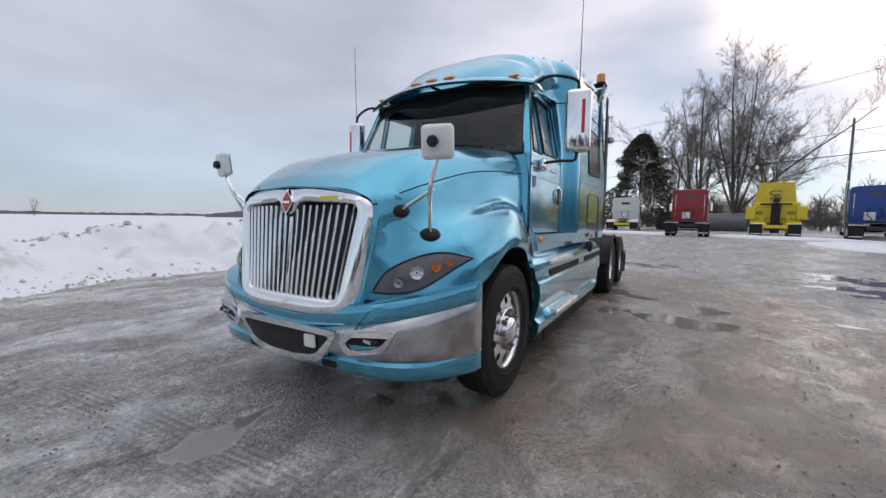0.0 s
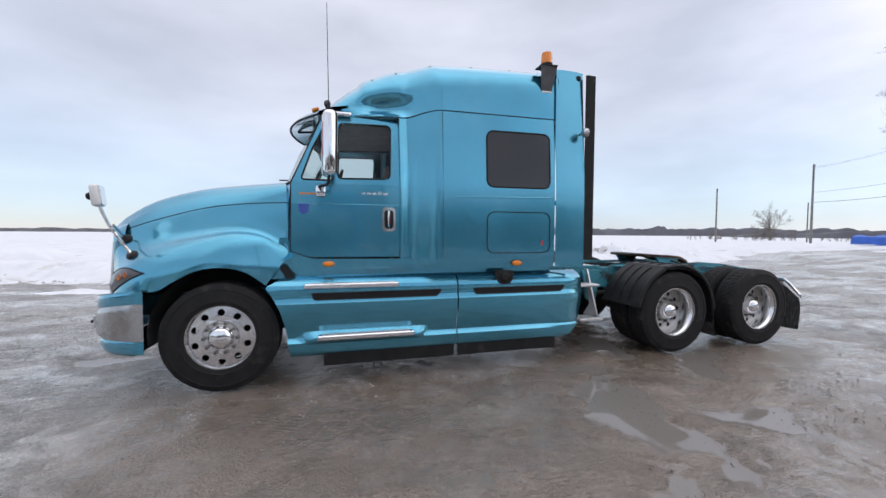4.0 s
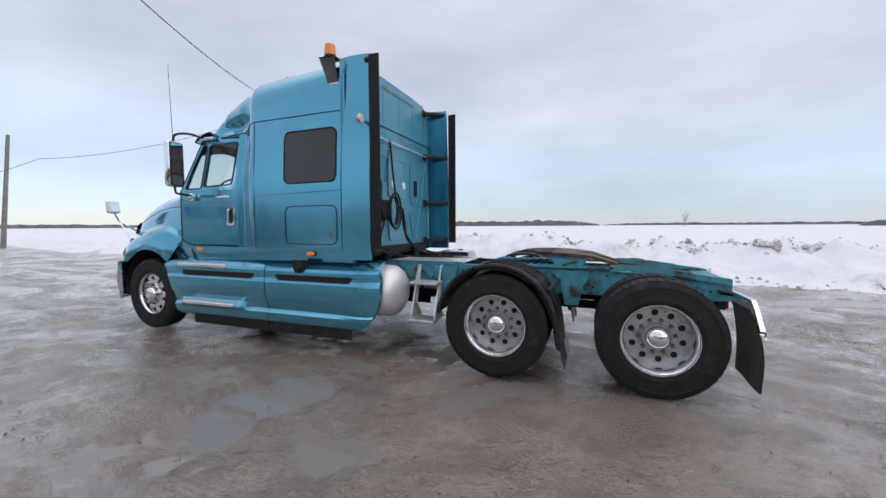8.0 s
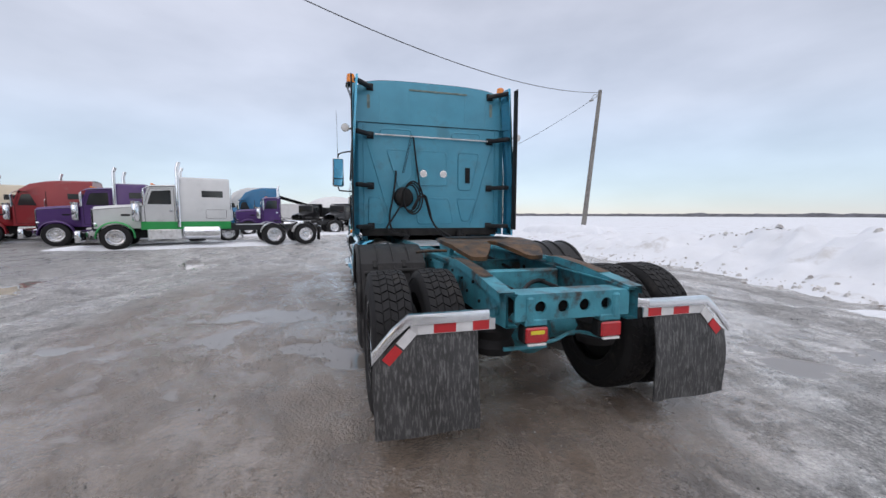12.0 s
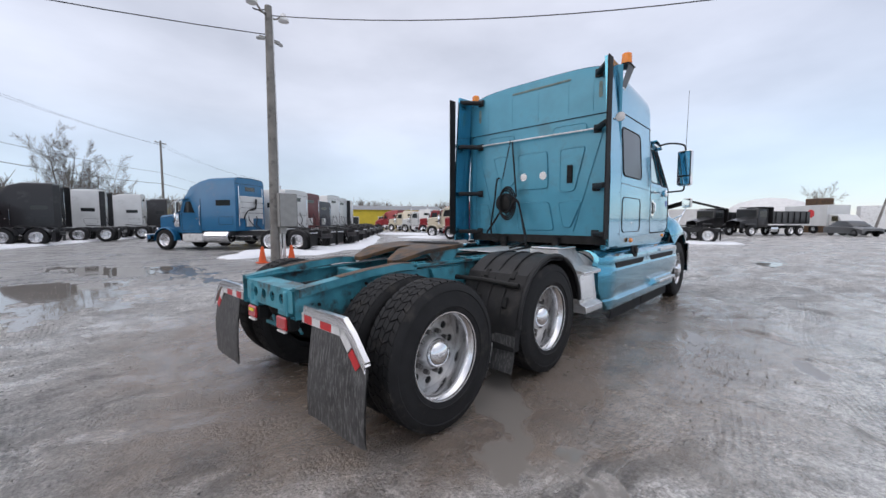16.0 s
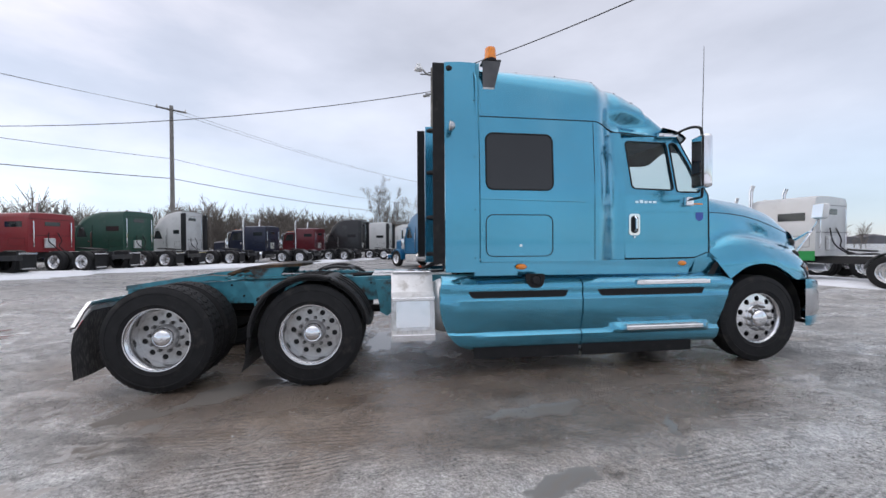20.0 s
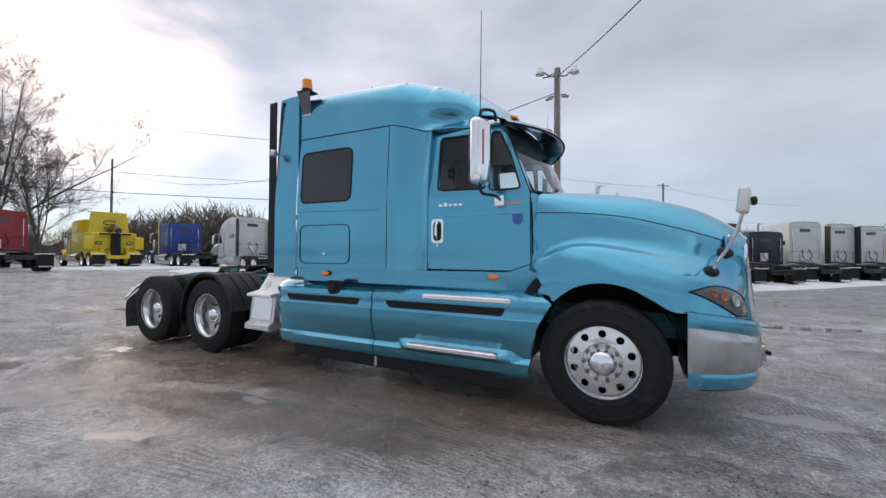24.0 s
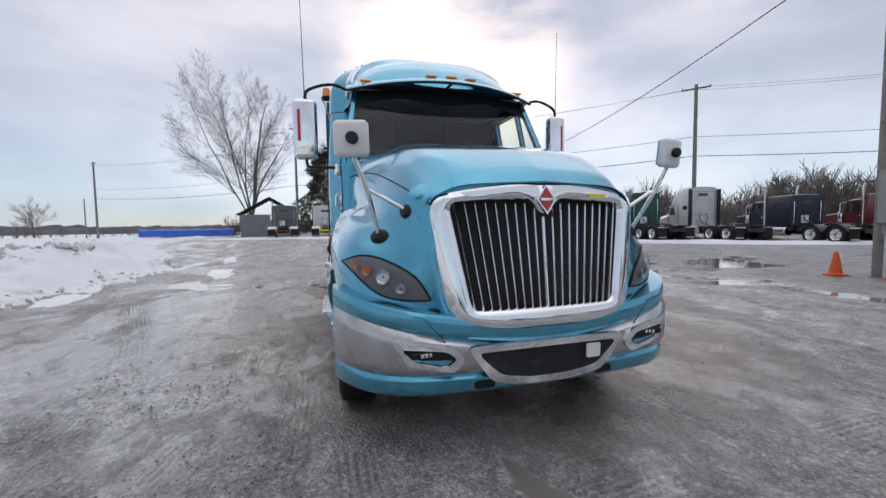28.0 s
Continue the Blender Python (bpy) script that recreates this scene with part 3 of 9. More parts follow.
centre = rounded_poly([(-0.44, 0.635), (0.44, 0.635), (0.30, 0.50), (0.12, 0.472), (-0.12, 0.472), (-0.30, 0.50)], 0.05)
frame_o = rounded_poly([(-0.50, 0.672), (0.50, 0.672), (0.345, 0.46), (0.14, 0.43), (-0.14, 0.43), (-0.345, 0.46)], 0.06)
part("centre_mesh", plate(centre, (), 0, lambda a, b, d: (bumper_x(a, b) - 0.046, a, b)), PLASTIC, bumper, "dusty dark mesh air intake")
part("intake_rim", plate(frame_o, [centre], 0.03, lambda a, b, d: (bumper_x(a, b) - 0.055 + d, a, b)), CHROME, bumper, "chrome intake rim")
part("tag_plate", plate(rounded(-0.315, -0.225, 0.545, 0.625, 0.01), (), 0.012, lambda a, b, d: (bumper_x(a, b) - 0.066 + d, a, b)), WHITE, bumper, "blank white tag")
for side in (-1, 1):
    fog_o = rounded_poly([(side * 0.50, 0.60), (side * 0.56, 0.68), (side * 0.88, 0.715), (side * 0.80, 0.585), (side * 0.56, 0.535)], 0.03)
    fog_i = rounded_poly([(side * 0.545, 0.61), (side * 0.60, 0.655), (side * 0.835, 0.675), (side * 0.77, 0.61), (side * 0.60, 0.57)], 0.025)
    part("fog_lamp", plate(fog_o, [fog_i], 0.03, lambda a, b, d: (bumper_x(a, b) - 0.052 + d, a, b)), CHROME, bumper, "chrome-framed fog lamp")
    part("recess", plate(fog_i, (), 0, lambda a, b, d: (bumper_x(a, b) - 0.041, a, b)), SEAL, bumper)
    part("recess_floor", plate([(side * 0.60, 0.575), (side * 0.77, 0.612), (side * 0.79, 0.622), (side * 0.57, 0.605)], (), 0, lambda a, b, d: (bumper_x(a, b) - 0.044, a, b)), PAINT, bumper)
    part("lamp", box((0.02, 0.12, 0.032), (bumper_x(0.73, 0.64) - 0.05, side * 0.73, 0.642), 0.006, None, Matrix.Rotation(radians(6 * side), 4, "Z")), DARK, bumper)
    for k in range(5):
        part("led", box((0.006, 0.017, 0.02), (bumper_x(0.73, 0.64) - 0.062 + 0.004 * abs(k - 2), side * (0.685 + 0.0225 * k), 0.642), 0.002), ALU, bumper)
    part("tow_hole", plate(rounded(side * 0.38 - 0.06, side * 0.38 + 0.06, 0.42, 0.465, 0.02), (), 0, lambda a, b, d: (bumper_x(a, b) - 0.024, a, b)), SEAL, bumper)
    part("strip_joint", tube([(bumper_x(0.60 + 0.10 * f, 0.70 + 0.12 * f) - 0.019, side * (0.60 + 0.10 * f), 0.695 + 0.12 * f) for f in (0, 0.33, 0.66, 1)], 0.003, 5), SEAL, bumper)

# ---- cab ----
def cab_y(z):
    """Half width of the cab side at a height."""
    return 1.055 if z < 1.95 else 1.055 - 0.20 * (z - 1.95)


def sleeper_y(x, z=2.0):
    """Half width along the sleeper: a hollow behind the door, then a flat side."""
    ease = lambda f: max(0.0, min(1.0, f)) ** 2 * (3 - 2 * max(0.0, min(1.0, f)))
    base = 1.06 - 0.026 * ease((x - 1.655) / 0.11) + 0.144 * ease((x - 1.735) / 0.33) + 0.027 * max(0.0, (x - 2.14) / 1.6)
    lean = 0.045 * max(0, z - 2.0) / 0.75
    narrow = 0.075 * ease((2.12 - x) / 0.46) * max(0.0, (z - 2.2) / 0.5)
    return base - lean - narrow * 0.6


def side_place(side, off=0.0):
    return lambda a, b, d: (a, side * (cab_y(b) + off - d), b)


WS_LOW = [(0.47 + 0.13 * (y / 1.0) ** 2, y, 2.00 - 0.05 * y * y) for y in np.linspace(-0.985, 0.985, 25)]
WS_TOP = [(0.80 + 0.12 * (y / 0.88) ** 2, y * 0.895, 2.70 - 0.03 * y * y) for y in np.linspace(-0.985, 0.985, 25)]
windscreen = part("windscreen", grid([[Vector(a).lerp(Vector(b), k / 8) + Vector((-0.03 * math.sin(math.pi * k / 8), 0, 0)) for k in range(9)] for a, b in zip(WS_LOW, WS_TOP)]), WINDSCREEN, truck, "wide curved windscreen with a dark tint band")
windscreen.visible_shadow = False
bm = grid([[Vector(a).lerp(Vector(b), f) + Vector((-0.03 * math.sin(math.pi * f) - 0.003, 0, 0)) for f in (0.76 - 0.05 * math.cos(i * 0.5), 0.85, 0.93, 1.0)] for i, (a, b) in enumerate(zip(WS_LOW, WS_TOP))])
part("tint_band", bm, SEAL, windscreen, "black tint band")
part("windscreen_seal", tube([Vector(p) + Vector((-0.004, 0, 0)) for p in WS_LOW] + [Vector(p) + Vector((-0.004, 0, 0)) for p in WS_TOP[::-1]] + [Vector(WS_LOW[0])], 0.014, 6), SEAL, truck)
part("cowl", grid([[(0.44 + 0.13 * y * y, y, 2.0 - 0.05 * y * y), (0.50 + 0.13 * y * y, y, 1.985 - 0.05 * y * y), (0.60 + 0.1 * y * y, y, 1.93)] for y in np.linspace(-0.99, 0.99, 15)]), PLASTIC, truck)
for side in (-1, 1):
    y0 = side * 0.35
    part("wiper", tube([(0.455, y0 + 0.3 * side, 2.015), (0.50, y0 - 0.05 * side, 2.06), (0.54, y0 - 0.3 * side, 2.10)], 0.008, 6), SEAL, truck)

for side in (-1, 1):
    P = side_place(side)
    # door: lower panel and upper frame with the two panes
    door = part("door", plate([(0.585, 1.29), (0.60, 1.95), (1.655, 1.95), (1.655, 1.225), (0.78, 1.225)], (), 0.04, P), PAINT, truck, "teal door with side window and chrome handle", smooth=False)
    upper = rounded_poly([(0.60, 1.951), (0.90, 2.655), (1.655, 2.655), (1.655, 1.951)], 0.02)
    pane_1 = rounded_poly([(1.04, 2.005), (1.055, 2.575), (1.575, 2.585), (1.555, 2.02)], 0.05)
    pane_2 = rounded_poly([(0.695, 1.985), (0.80, 2.30), (0.935, 2.58), (1.015, 2.575), (1.0, 1.985)], 0.04)
    part("door_frame", plate(upper, [pane_1, pane_2], 0.04, P), PAINT, door, smooth=False)
    for loop, nm in ((pane_1, "side_window"), (pane_2, "vent_window")):
        pane = part(nm, plate(loop, (), 0, side_place(side, -0.018)), GLASS, door, "tinted side glass", smooth=False)
        pane.visible_shadow = False
        part("rubber_seal", tube([P(a, b, -0.001) for a, b in loop + loop[:1]], 0.009, 6), SEAL, door)
    part("belt_line", tube([P(x, 1.752, -0.001) for x in np.linspace(0.6, 1.64, 12)], 0.004, 6), PAINT, door)
    for line in ([(0.595, 1.29), (0.605, 1.95), (0.90, 2.655), (1.655, 2.655), (1.655, 1.225), (0.78, 1.225), (0.595, 1.29)],):
        part("door_gap", tube([P(a, b, -0.002) for a, b in line], 0.006, 6), SEAL, door)
    part("door_handle", plate(rounded(1.475, 1.61, 1.485, 1.73, 0.035), (), 0.014, side_place(side, 0.012)), CHROME, door, "chrome door handle")
    part("recess", plate(rounded(1.497, 1.588, 1.51, 1.705, 0.04), (), 0, side_place(side, 0.0135)), SEAL, door, smooth=False)
    part("lever", tube([P(1.54, 1.535, -0.02), P(1.54, 1.56, -0.045), P(1.54, 1.67, -0.045), P(1.54, 1.69, -0.02)], 0.013, 8), CHROME, door)
    part("lock", lathe([(0, 0.012), (0.011, 0.012), (0.013, 0.0)], 10, "Y", (1.54, side * 1.057, 1.465)), ALU, door)
    part("model_badge", joined(*[span(1.27 + 0.055 * k, 1.31 + 0.055 * k, side * 1.058, side * 1.064, 1.85, 1.876 + (0.012 if k == 3 else 0), 0.004) for k in range(5)]), CHROME, door, "small chrome model badge")
    part("shield_sticker", plate([(0.72 + a, 1.70 + b) for a, b in rounded_poly([(-0.05, 0.05), (0.05, 0.05), (0.045, -0.03), (0, -0.055), (-0.045, -0.03)], 0.02)], (), 0, side_place(side, 0.0035)), BLUE_DECAL, door, "blue shield sticker", smooth=False)
    part("name_strip", plate(rounded(0.68, 0.83, 1.84, 1.856, 0.004), (), 0, side_place(side, 0.0035)), AMBER, door, "thin orange name strip", smooth=False)
    # panel between the hood's rear edge and the door
    part("cowl_panel", grid([[(0.47, side * 0.64, 1.985), (0.545, side * 0.915, 1.925), (0.555, side * 0.985, 1.76), (0.555, side * 0.99, 1.56), (0.54, side * 1.04, 1.36)], [(0.56, side * 0.80, 1.985), (0.607, side * 1.0, 1.95), (0.582, side * 1.046, 1.76), (0.578, side * 1.046, 1.56), (0.575, side * 1.046, 1.30)]]), PAINT, truck)
    # rocker below the door and sleeper
    part("rocker", plate([(0.66, 1.215), (3.37, 1.20), (3.37, 1.10), (0.80, 1.11)], (), 0.04, lambda a, b, d: (a, side * (1.06 + 0.12 * max(0, min(1, (a - 1.66) / 0.4)) - d), b)), PAINT, truck, smooth=False)
    # A pillar between windscreen and door
    part("pillar", grid([[Vector((WS_LOW[-1][0], side * WS_LOW[-1][1], WS_LOW[-1][2])).lerp(Vector((WS_TOP[-1][0], side * WS_TOP[-1][1], WS_TOP[-1][2])), k / 6) + Vector((-0.03 * math.sin(math.pi * k / 6), 0, 0)) for k in range(7)], [Vector(P(0.60, 1.951, 0)).lerp(Vector(P(0.90, 2.655, 0)), k / 6) for k in range(7)]]), PAINT, truck)
    # jamb between the door and the sleeper, and the ledge over the skirts
    part("door_jamb", grid([[(1.656, side * (cab_y(z) - 0.01), z), (1.66, side * (sleeper_y(1.665, z) + 0.0), z)] for z in np.linspace(1.21, 2.66, 16)]), PAINT, truck)
    part("skirt_ledge", span(0.74, 3.40, side * 0.97, side * 1.052, 1.02, 1.13, 0.008), PAINT, truck)
    # cab corner behind the fender
    part("cab_corner", plate([(0.40, 1.02), (0.82, 1.02), (0.82, 1.235), (0.61, 1.30), (0.565, 1.42), (0.50, 1.42)], (), 0.02, lambda a, b, d: (a, side * (1.036 - d), b)), PAINT, truck, smooth=False)
    # side lamps
    for x, z in ((0.95, 1.162), (2.92, 1.15)):
        yy = 1.062 if x < 2 else 1.182
        lamp = part("marker_lamp", lathe([(0.0, 0.03), (0.03, 0.026), (0.042, 0.012), (0.045, 0)], 16, "Y", (0, 0, 0)), AMBER, truck, "amber marker lamp")
        lamp.location, lamp.scale = (x, side * yy, z), (1.35, side, 0.7)
    part("cap", lathe([(0, 0.006), (0.02, 0.006), (0.024, 0)], 12, "Y", (1.57, side * 1.063, 1.155)), ALU, truck)
    part("label_plate", box((0.07, 0.004, 0.075), (1.73, side * 1.083, 1.155), 0), WHITE, truck)

# interior that shows through the glass
part("cab_floor", span(0.62, 3.35, -1.0, 1.0, 1.12, 1.16), TRIM, truck)
part("dashboard", joined(grid([[(0.62, y, 1.93), (0.72, y, 1.98), (0.95, y, 1.93), (1.0, y, 1.80), (0.98, y, 1.3)] for y in np.linspace(-0.98, 0.98, 9)])), TRIM, truck)
part("headliner", grid([[(0.85, y, 2.66), (1.7, y, 2.70), (3.3, y, 2.75)] for y in (-0.9, 0, 0.9)]), TRIM, truck)
part("sleeper_curtain", span(1.98, 2.02, -1.02, -0.35, 1.16, 2.7), SEATCLOTH, truck)
part("sleeper_curtain", span(1.98, 2.02, 0.35, 1.02, 1.16, 2.7), SEATCLOTH, truck)
for side in (-1, 1):
    seat = unit("cab_seat", "dark cloth cab seat")
    part("cushion", box((0.5, 0.5, 0.14), (1.42, side * 0.62, 1.62), 0.05, seg=3), SEATCLOTH, seat)
    part("backrest", box((0.14, 0.48, 0.62), (1.68, side * 0.62, 1.95), 0.05, None, Matrix.Rotation(radians(10), 4, "Y"), 3), SEATCLOTH, seat)
    part("headrest", box((0.1, 0.28, 0.2), (1.75, side * 0.62, 2.32), 0.04, seg=3), SEATCLOTH, seat)
    part("pedestal", span(1.25, 1.6, side * 0.5, side * 0.74, 1.16, 1.56, 0.02), PLASTIC, seat)
wheel_bm = bmesh.new()
tube([(1.02 + 0.07 * math.sin(a), -0.6 + 0.22 * math.cos(a), 1.95 + 0.2 * math.sin(a)) for a in np.linspace(0, 2 * math.pi, 33)], 0.014, 8, wheel_bm, False)
tube([(1.02, -0.6, 1.95), (1.02, -0.82, 1.95)], 0.012, 6, wheel_bm)
tube([(1.02, -0.6, 1.95), (1.02, -0.38, 1.95)], 0.012, 6, wheel_bm)
tube([(1.02, -0.6, 1.95), (0.92, -0.6, 1.85)], 0.03, 8, wheel_bm)
part("steering_wheel", wheel_bm, SEAL, truck)

# ---- sleeper box ----
SEAM_Z = lambda x: float(np.interp(x, [1.0, 1.4, 1.7, 1.9, 2.05, 3.37], [2.655, 2.66, 2.67, 2.715, 2.735, 2.735]))
for side in (-1, 1):
    xs = list(np.linspace(1.66, 2.18, 27)) + [2.3, 2.56, 2.58, 2.8, 3.05, 3.29, 3.31, 3.365]
    rows = []
    for x in xs:
        top = SEAM_Z(x)
        rows.append([(x, side * sleeper_y(x, 1.205 + (top - 1.205) * k / 18), 1.205 + (top - 1.205) * k / 18) for k in range(19)])
    wall = part("sleeper_side", grid(rows), PAINT, truck, "teal sleeper side wall")
    S = lambda a, b, d: (a, side * (sleeper_y(a, b) + 0.003 - d), b)
    loop = rounded(2.565, 3.30, 1.965, 2.56, 0.075, 6)
    part("sleeper_window", plate(loop, (), 0, lambda a, b, d: (a, side * (sleeper_y(a, b) + 0.004), b)), TINT, wall, "black tinted sleeper window", smooth=False)
    part("rubber_seal", tube([S(a, b, 0) for a, b in loop + loop[:1]], 0.009, 6), SEAL, wall)
    loop = rounded(2.57, 3.305, 1.262, 1.70, 0.08, 6)
    part("luggage_hatch", tube([S(a, b, 0) for a, b in loop + loop[:1]], 0.005, 6), SEAL, wall, "luggage hatch outline with a round lock")
    part("lock", lathe([(0, 0.01), (0.016, 0.01), (0.018, 0)], 12, "Y", (2.93, side * 1.19, 1.375)), ALU, wall)
    if side < 0:
        part("sticker", plate(rounded(3.2, 3.225, 1.345, 1.395, 0.004), (), 0, lambda a, b, d: (a, side * (sleeper_y(a, b) + 0.004), b)), TAPE_RED, wall)
    part("side_rib", tube([S(x, 1.845 + 0.02 * (x - 2.2), 0.004) for x in np.linspace(2.2, 3.36, 12)], 0.008, 8), PAINT, wall)
    part("seam", tube([S(x, z, 0) for x, z in ((2.085, 1.22), (2.085, 1.8), (2.085, 2.2), (2.085, 2.72))], 0.0025, 5), SEAL, wall)
    # side extender, its rubber edge and brackets
    rows = [[(x, side * sleeper_y(x, z), z) for z in np.linspace(1.10, top, 12)] for x, top in ((3.375, 3.30), (3.45, 3.305), (3.55, 3.305), (3.65, 3.30), (3.735, 3.29))]
    rows += [[(x, side * (sleeper_y(x, z) - 0.03), z) for z in np.linspace(1.10, top, 12)] for x, top in ((3.735, 3.29), (3.45, 3.30))]
    ext = part("side_extender", grid(rows), PAINT, truck, "teal side extender panel with black rubber edge")
    part("rubber_edge", joined(*[span(3.738, 3.86, side * (sleeper_y(3.74, 2.6) + 0.03), side * (sleeper_y(3.74, 2.6) + 0.012), 1.19, 3.25, 0.004)]), RUBBER, ext)
    for z in (3.23, 2.555, 1.83, 1.24):
        bm = bmesh.new()
        bm = box((0.07, 0.36, 0.06), (3.57, side * 1.02, z), 0.016, bm, Matrix.Rotation(radians(-50 * side), 4, "Z"))
        box((0.02, 0.10, 0.10), (3.435, side * 0.92, z), 0.006, bm)
        part("bracket", bm, PLASTIC, ext, "black support bracket")
    for z in (1.25, 1.75, 2.3, 2.9):
        part("rivet", lathe([(0, 0.004), (0.006, 0.003), (0.008, 0)], 8, "Y", (3.42, side * (sleeper_y(3.42, z) + 0.001), z)), SEAL, ext)
    # work lamp behind, and the beacon on its bracket
    lamp = unit("work_lamp", "small round chrome work lamp on the side extender")
    bm = lathe([(0, -0.05), (0.03, -0.045), (0.05, -0.02), (0.055, 0.0), (0.05, 0.008)], 18, "X", (3.69, side * 1.275, 2.585))
    part("shell", bm, DULL_CHROME, lamp)
    part("lens", lathe([(0, 0.012), (0.03, 0.01), (0.05, 0.006)], 18, "X", (3.69, side * 1.275, 2.585)), WHITE, lamp)
    part("arm", tube([(3.66, side * 1.19, 2.58), (3.66, side * 1.24, 2.58)], 0.014, 8), DULL_CHROME, lamp)
    beacon = unit("beacon", "amber warning beacon on a dark angled bracket")
    bm = plate([(3.15, 3.285), (3.345, 3.285), (3.325, 3.03), (3.20, 3.03)], (), 0.006, lambda a, b, d: (a, side * (1.155 + (b - 3.03) * 0.32 - d), b))
    part("bracket", bm, STEEL, beacon, "dark steel bracket", smooth=False)
    part("bracket_foot", box((0.12, 0.02, 0.02), (3.265, side * 1.15, 3.03), 0.004), ALU_DULL, beacon)
    part("shelf", box((0.19, 0.16, 0.008), (3.248, side * 1.17, 3.285)), DARK, beacon)
    part("base", lathe([(0, 0), (0.062, 0), (0.062, 0.03), (0.055, 0.035)], 20, "Z", (3.248, side * 1.175, 3.289)), SEAL, beacon)
    part("dome", lathe([(0.060, 0.03), (0.064, 0.055), (0.059, 0.067), (0.062, 0.085), (0.057, 0.098), (0.059, 0.118), (0.053, 0.146), (0.032, 0.158), (0, 0.161)], 20, "Z", (3.248, side * 1.175, 3.289)), AMBER, beacon, "amber dome")

# roof cap
def roof_z(x):
    return float(np.interp(x, [0.90, 0.95, 1.05, 1.2, 1.35, 1.55, 1.75, 2.0, 2.3, 2.7, 3.40], [2.69, 2.80, 2.945, 3.09, 3.19, 3.28, 3.33, 3.36, 3.375, 3.375, 3.36]))


def roof_half(x):
    if x > 1.66:
        return sleeper_y(x, SEAM_Z(x)) + 0.003
    return float(np.interp(x, [0.90, 1.0, 1.2, 1.45, 1.66], [0.80, 0.865, 0.91, 0.935, sleeper_y(1.66, 2.67) + 0.003]))


rows = []
for x in [0.90, 0.93, 0.97] + list(np.linspace(1.02, 2.2, 30)) + [2.35, 2.5, 2.8, 3.1, 3.37, 3.41]:
    z0, z1, w = SEAM_Z(x), roof_z(x), roof_half(x)
    row = []
    for k in range(-30, 31):
        a = k / 30 * math.pi / 2
        ex = 0.75 - 0.2 * (x - 0.9)
        yy = w * math.copysign(abs(math.sin(a)) ** (0.55 + 0.3 * (x < 1.3)), math.sin(a)) if k else 0.0
        zz = z0 + (z1 - z0) * abs(math.cos(a)) ** ex
        # scooped hollow on each flank of the cap, above the door
        up = zz - z0
        yy -= math.copysign(0.135 * math.exp(-((x - 1.54) / 0.24) ** 2) * math.exp(-((up - 0.12) / 0.09) ** 2) * (1 - math.exp(-(up / 0.05) ** 2)), yy) if k else 0
        row.append((x - 0.10 * (1 - (yy / max(w, 0.01)) ** 2) * max(0, 1 - (x - 0.9) / 0.6), yy, zz))
    rows.append(row)
roof_bm = grid(rows)
ROOF_TREE = BVHTree.FromBMesh(roof_bm)


def on_roof(x, y):
    return ROOF_TREE.ray_cast(Vector((x, y, 5)), Vector((0, 0, -1)))[0] or Vector((x, y, roof_z(x) - 0.1))


roof = part("roof_cap", roof_bm, PAINT, truck, "teal raised aerodynamic roof cap", angle=60)
for side in (-1, 1):
    # shoulders that join the narrow cap front to the wider cab sides
    part("roof_shoulder", grid([[(x, side * roof_half(x) * 0.985, SEAM_Z(x) + 0.035), (x, side * (roof_half(x) + cab_y(2.64) + 0.012) / 2, SEAM_Z(x) + 0.018), (x, side * (cab_y(2.655) + 0.004), SEAM_Z(x) - 0.004)] for x in (0.9, 1.1, 1.3, 1.5, 1.66)]), PAINT, roof)
    part("cap_seam", tube([(x, side * (roof_half(x) + 0.002), SEAM_Z(x)) for x in (1.2, 1.4, 1.6, 1.67, 1.72, 1.78, 1.84, 1.90, 1.96, 2.02, 2.08, 2.15, 2.4, 2.9, 3.37)], 0.004, 6), SEAL, roof)
    for x in (1.4, 1.65, 2.0, 2.45, 2.9, 3.25):
        part("screw", lathe([(0, 0.004), (0.009, 0.003), (0.012, -0.004)], 8, "Z", on_roof(x, side * roof_half(x) * 0.84)), SEAL, roof)

# visor over the windscreen with amber lamps
visor = unit("sun_visor", "teal curved sun visor with five amber lamps")
rows = []
for y in np.linspace(-0.985, 0.985, 33):
    s = y / 0.985
    fx = 0.50 + 0.34 * s * s
    drop = -0.03 * s * s
    rows.append([(fx + 0.03, y, 2.655 + drop), (fx, y, 2.665 + drop), (fx + 0.03, y, 2.70 + drop), (fx + 0.14, y, 2.745 + drop), (fx + 0.30, y, 2.775 + drop), (fx + 0.31, y, 2.75 + drop), (fx + 0.14, y, 2.71 + drop), (fx + 0.03, y, 2.655 + drop)])
part("blade", grid(rows), PAINT, visor, "teal visor blade", angle=50)
part("edge", tube([(r[1][0] + 0.004, r[1][1], r[1][2] - 0.006) for r in rows], 0.011, 6), SEAL, visor)
for y in (-0.8, -0.2, 0, 0.2, 0.8):
    part("visor_lamp", box((0.075, 0.105, 0.028), (0.50 + 0.34 * (y / 0.985) ** 2 + 0.10, y, 2.745 - 0.03 * (y / 0.985) ** 2), 0.012, None, Matrix.Rotation(radians(-20), 4, "Y"), 2), AMBER, visor)
for y in (-0.85, 0, 0.85):
    part("strut", tube([(0.50 + 0.34 * y * y + 0.08, y, 2.68), (0.82 + 0.1 * y * y, y * 0.95, 2.70)], 0.014, 6), SEAL, visor)

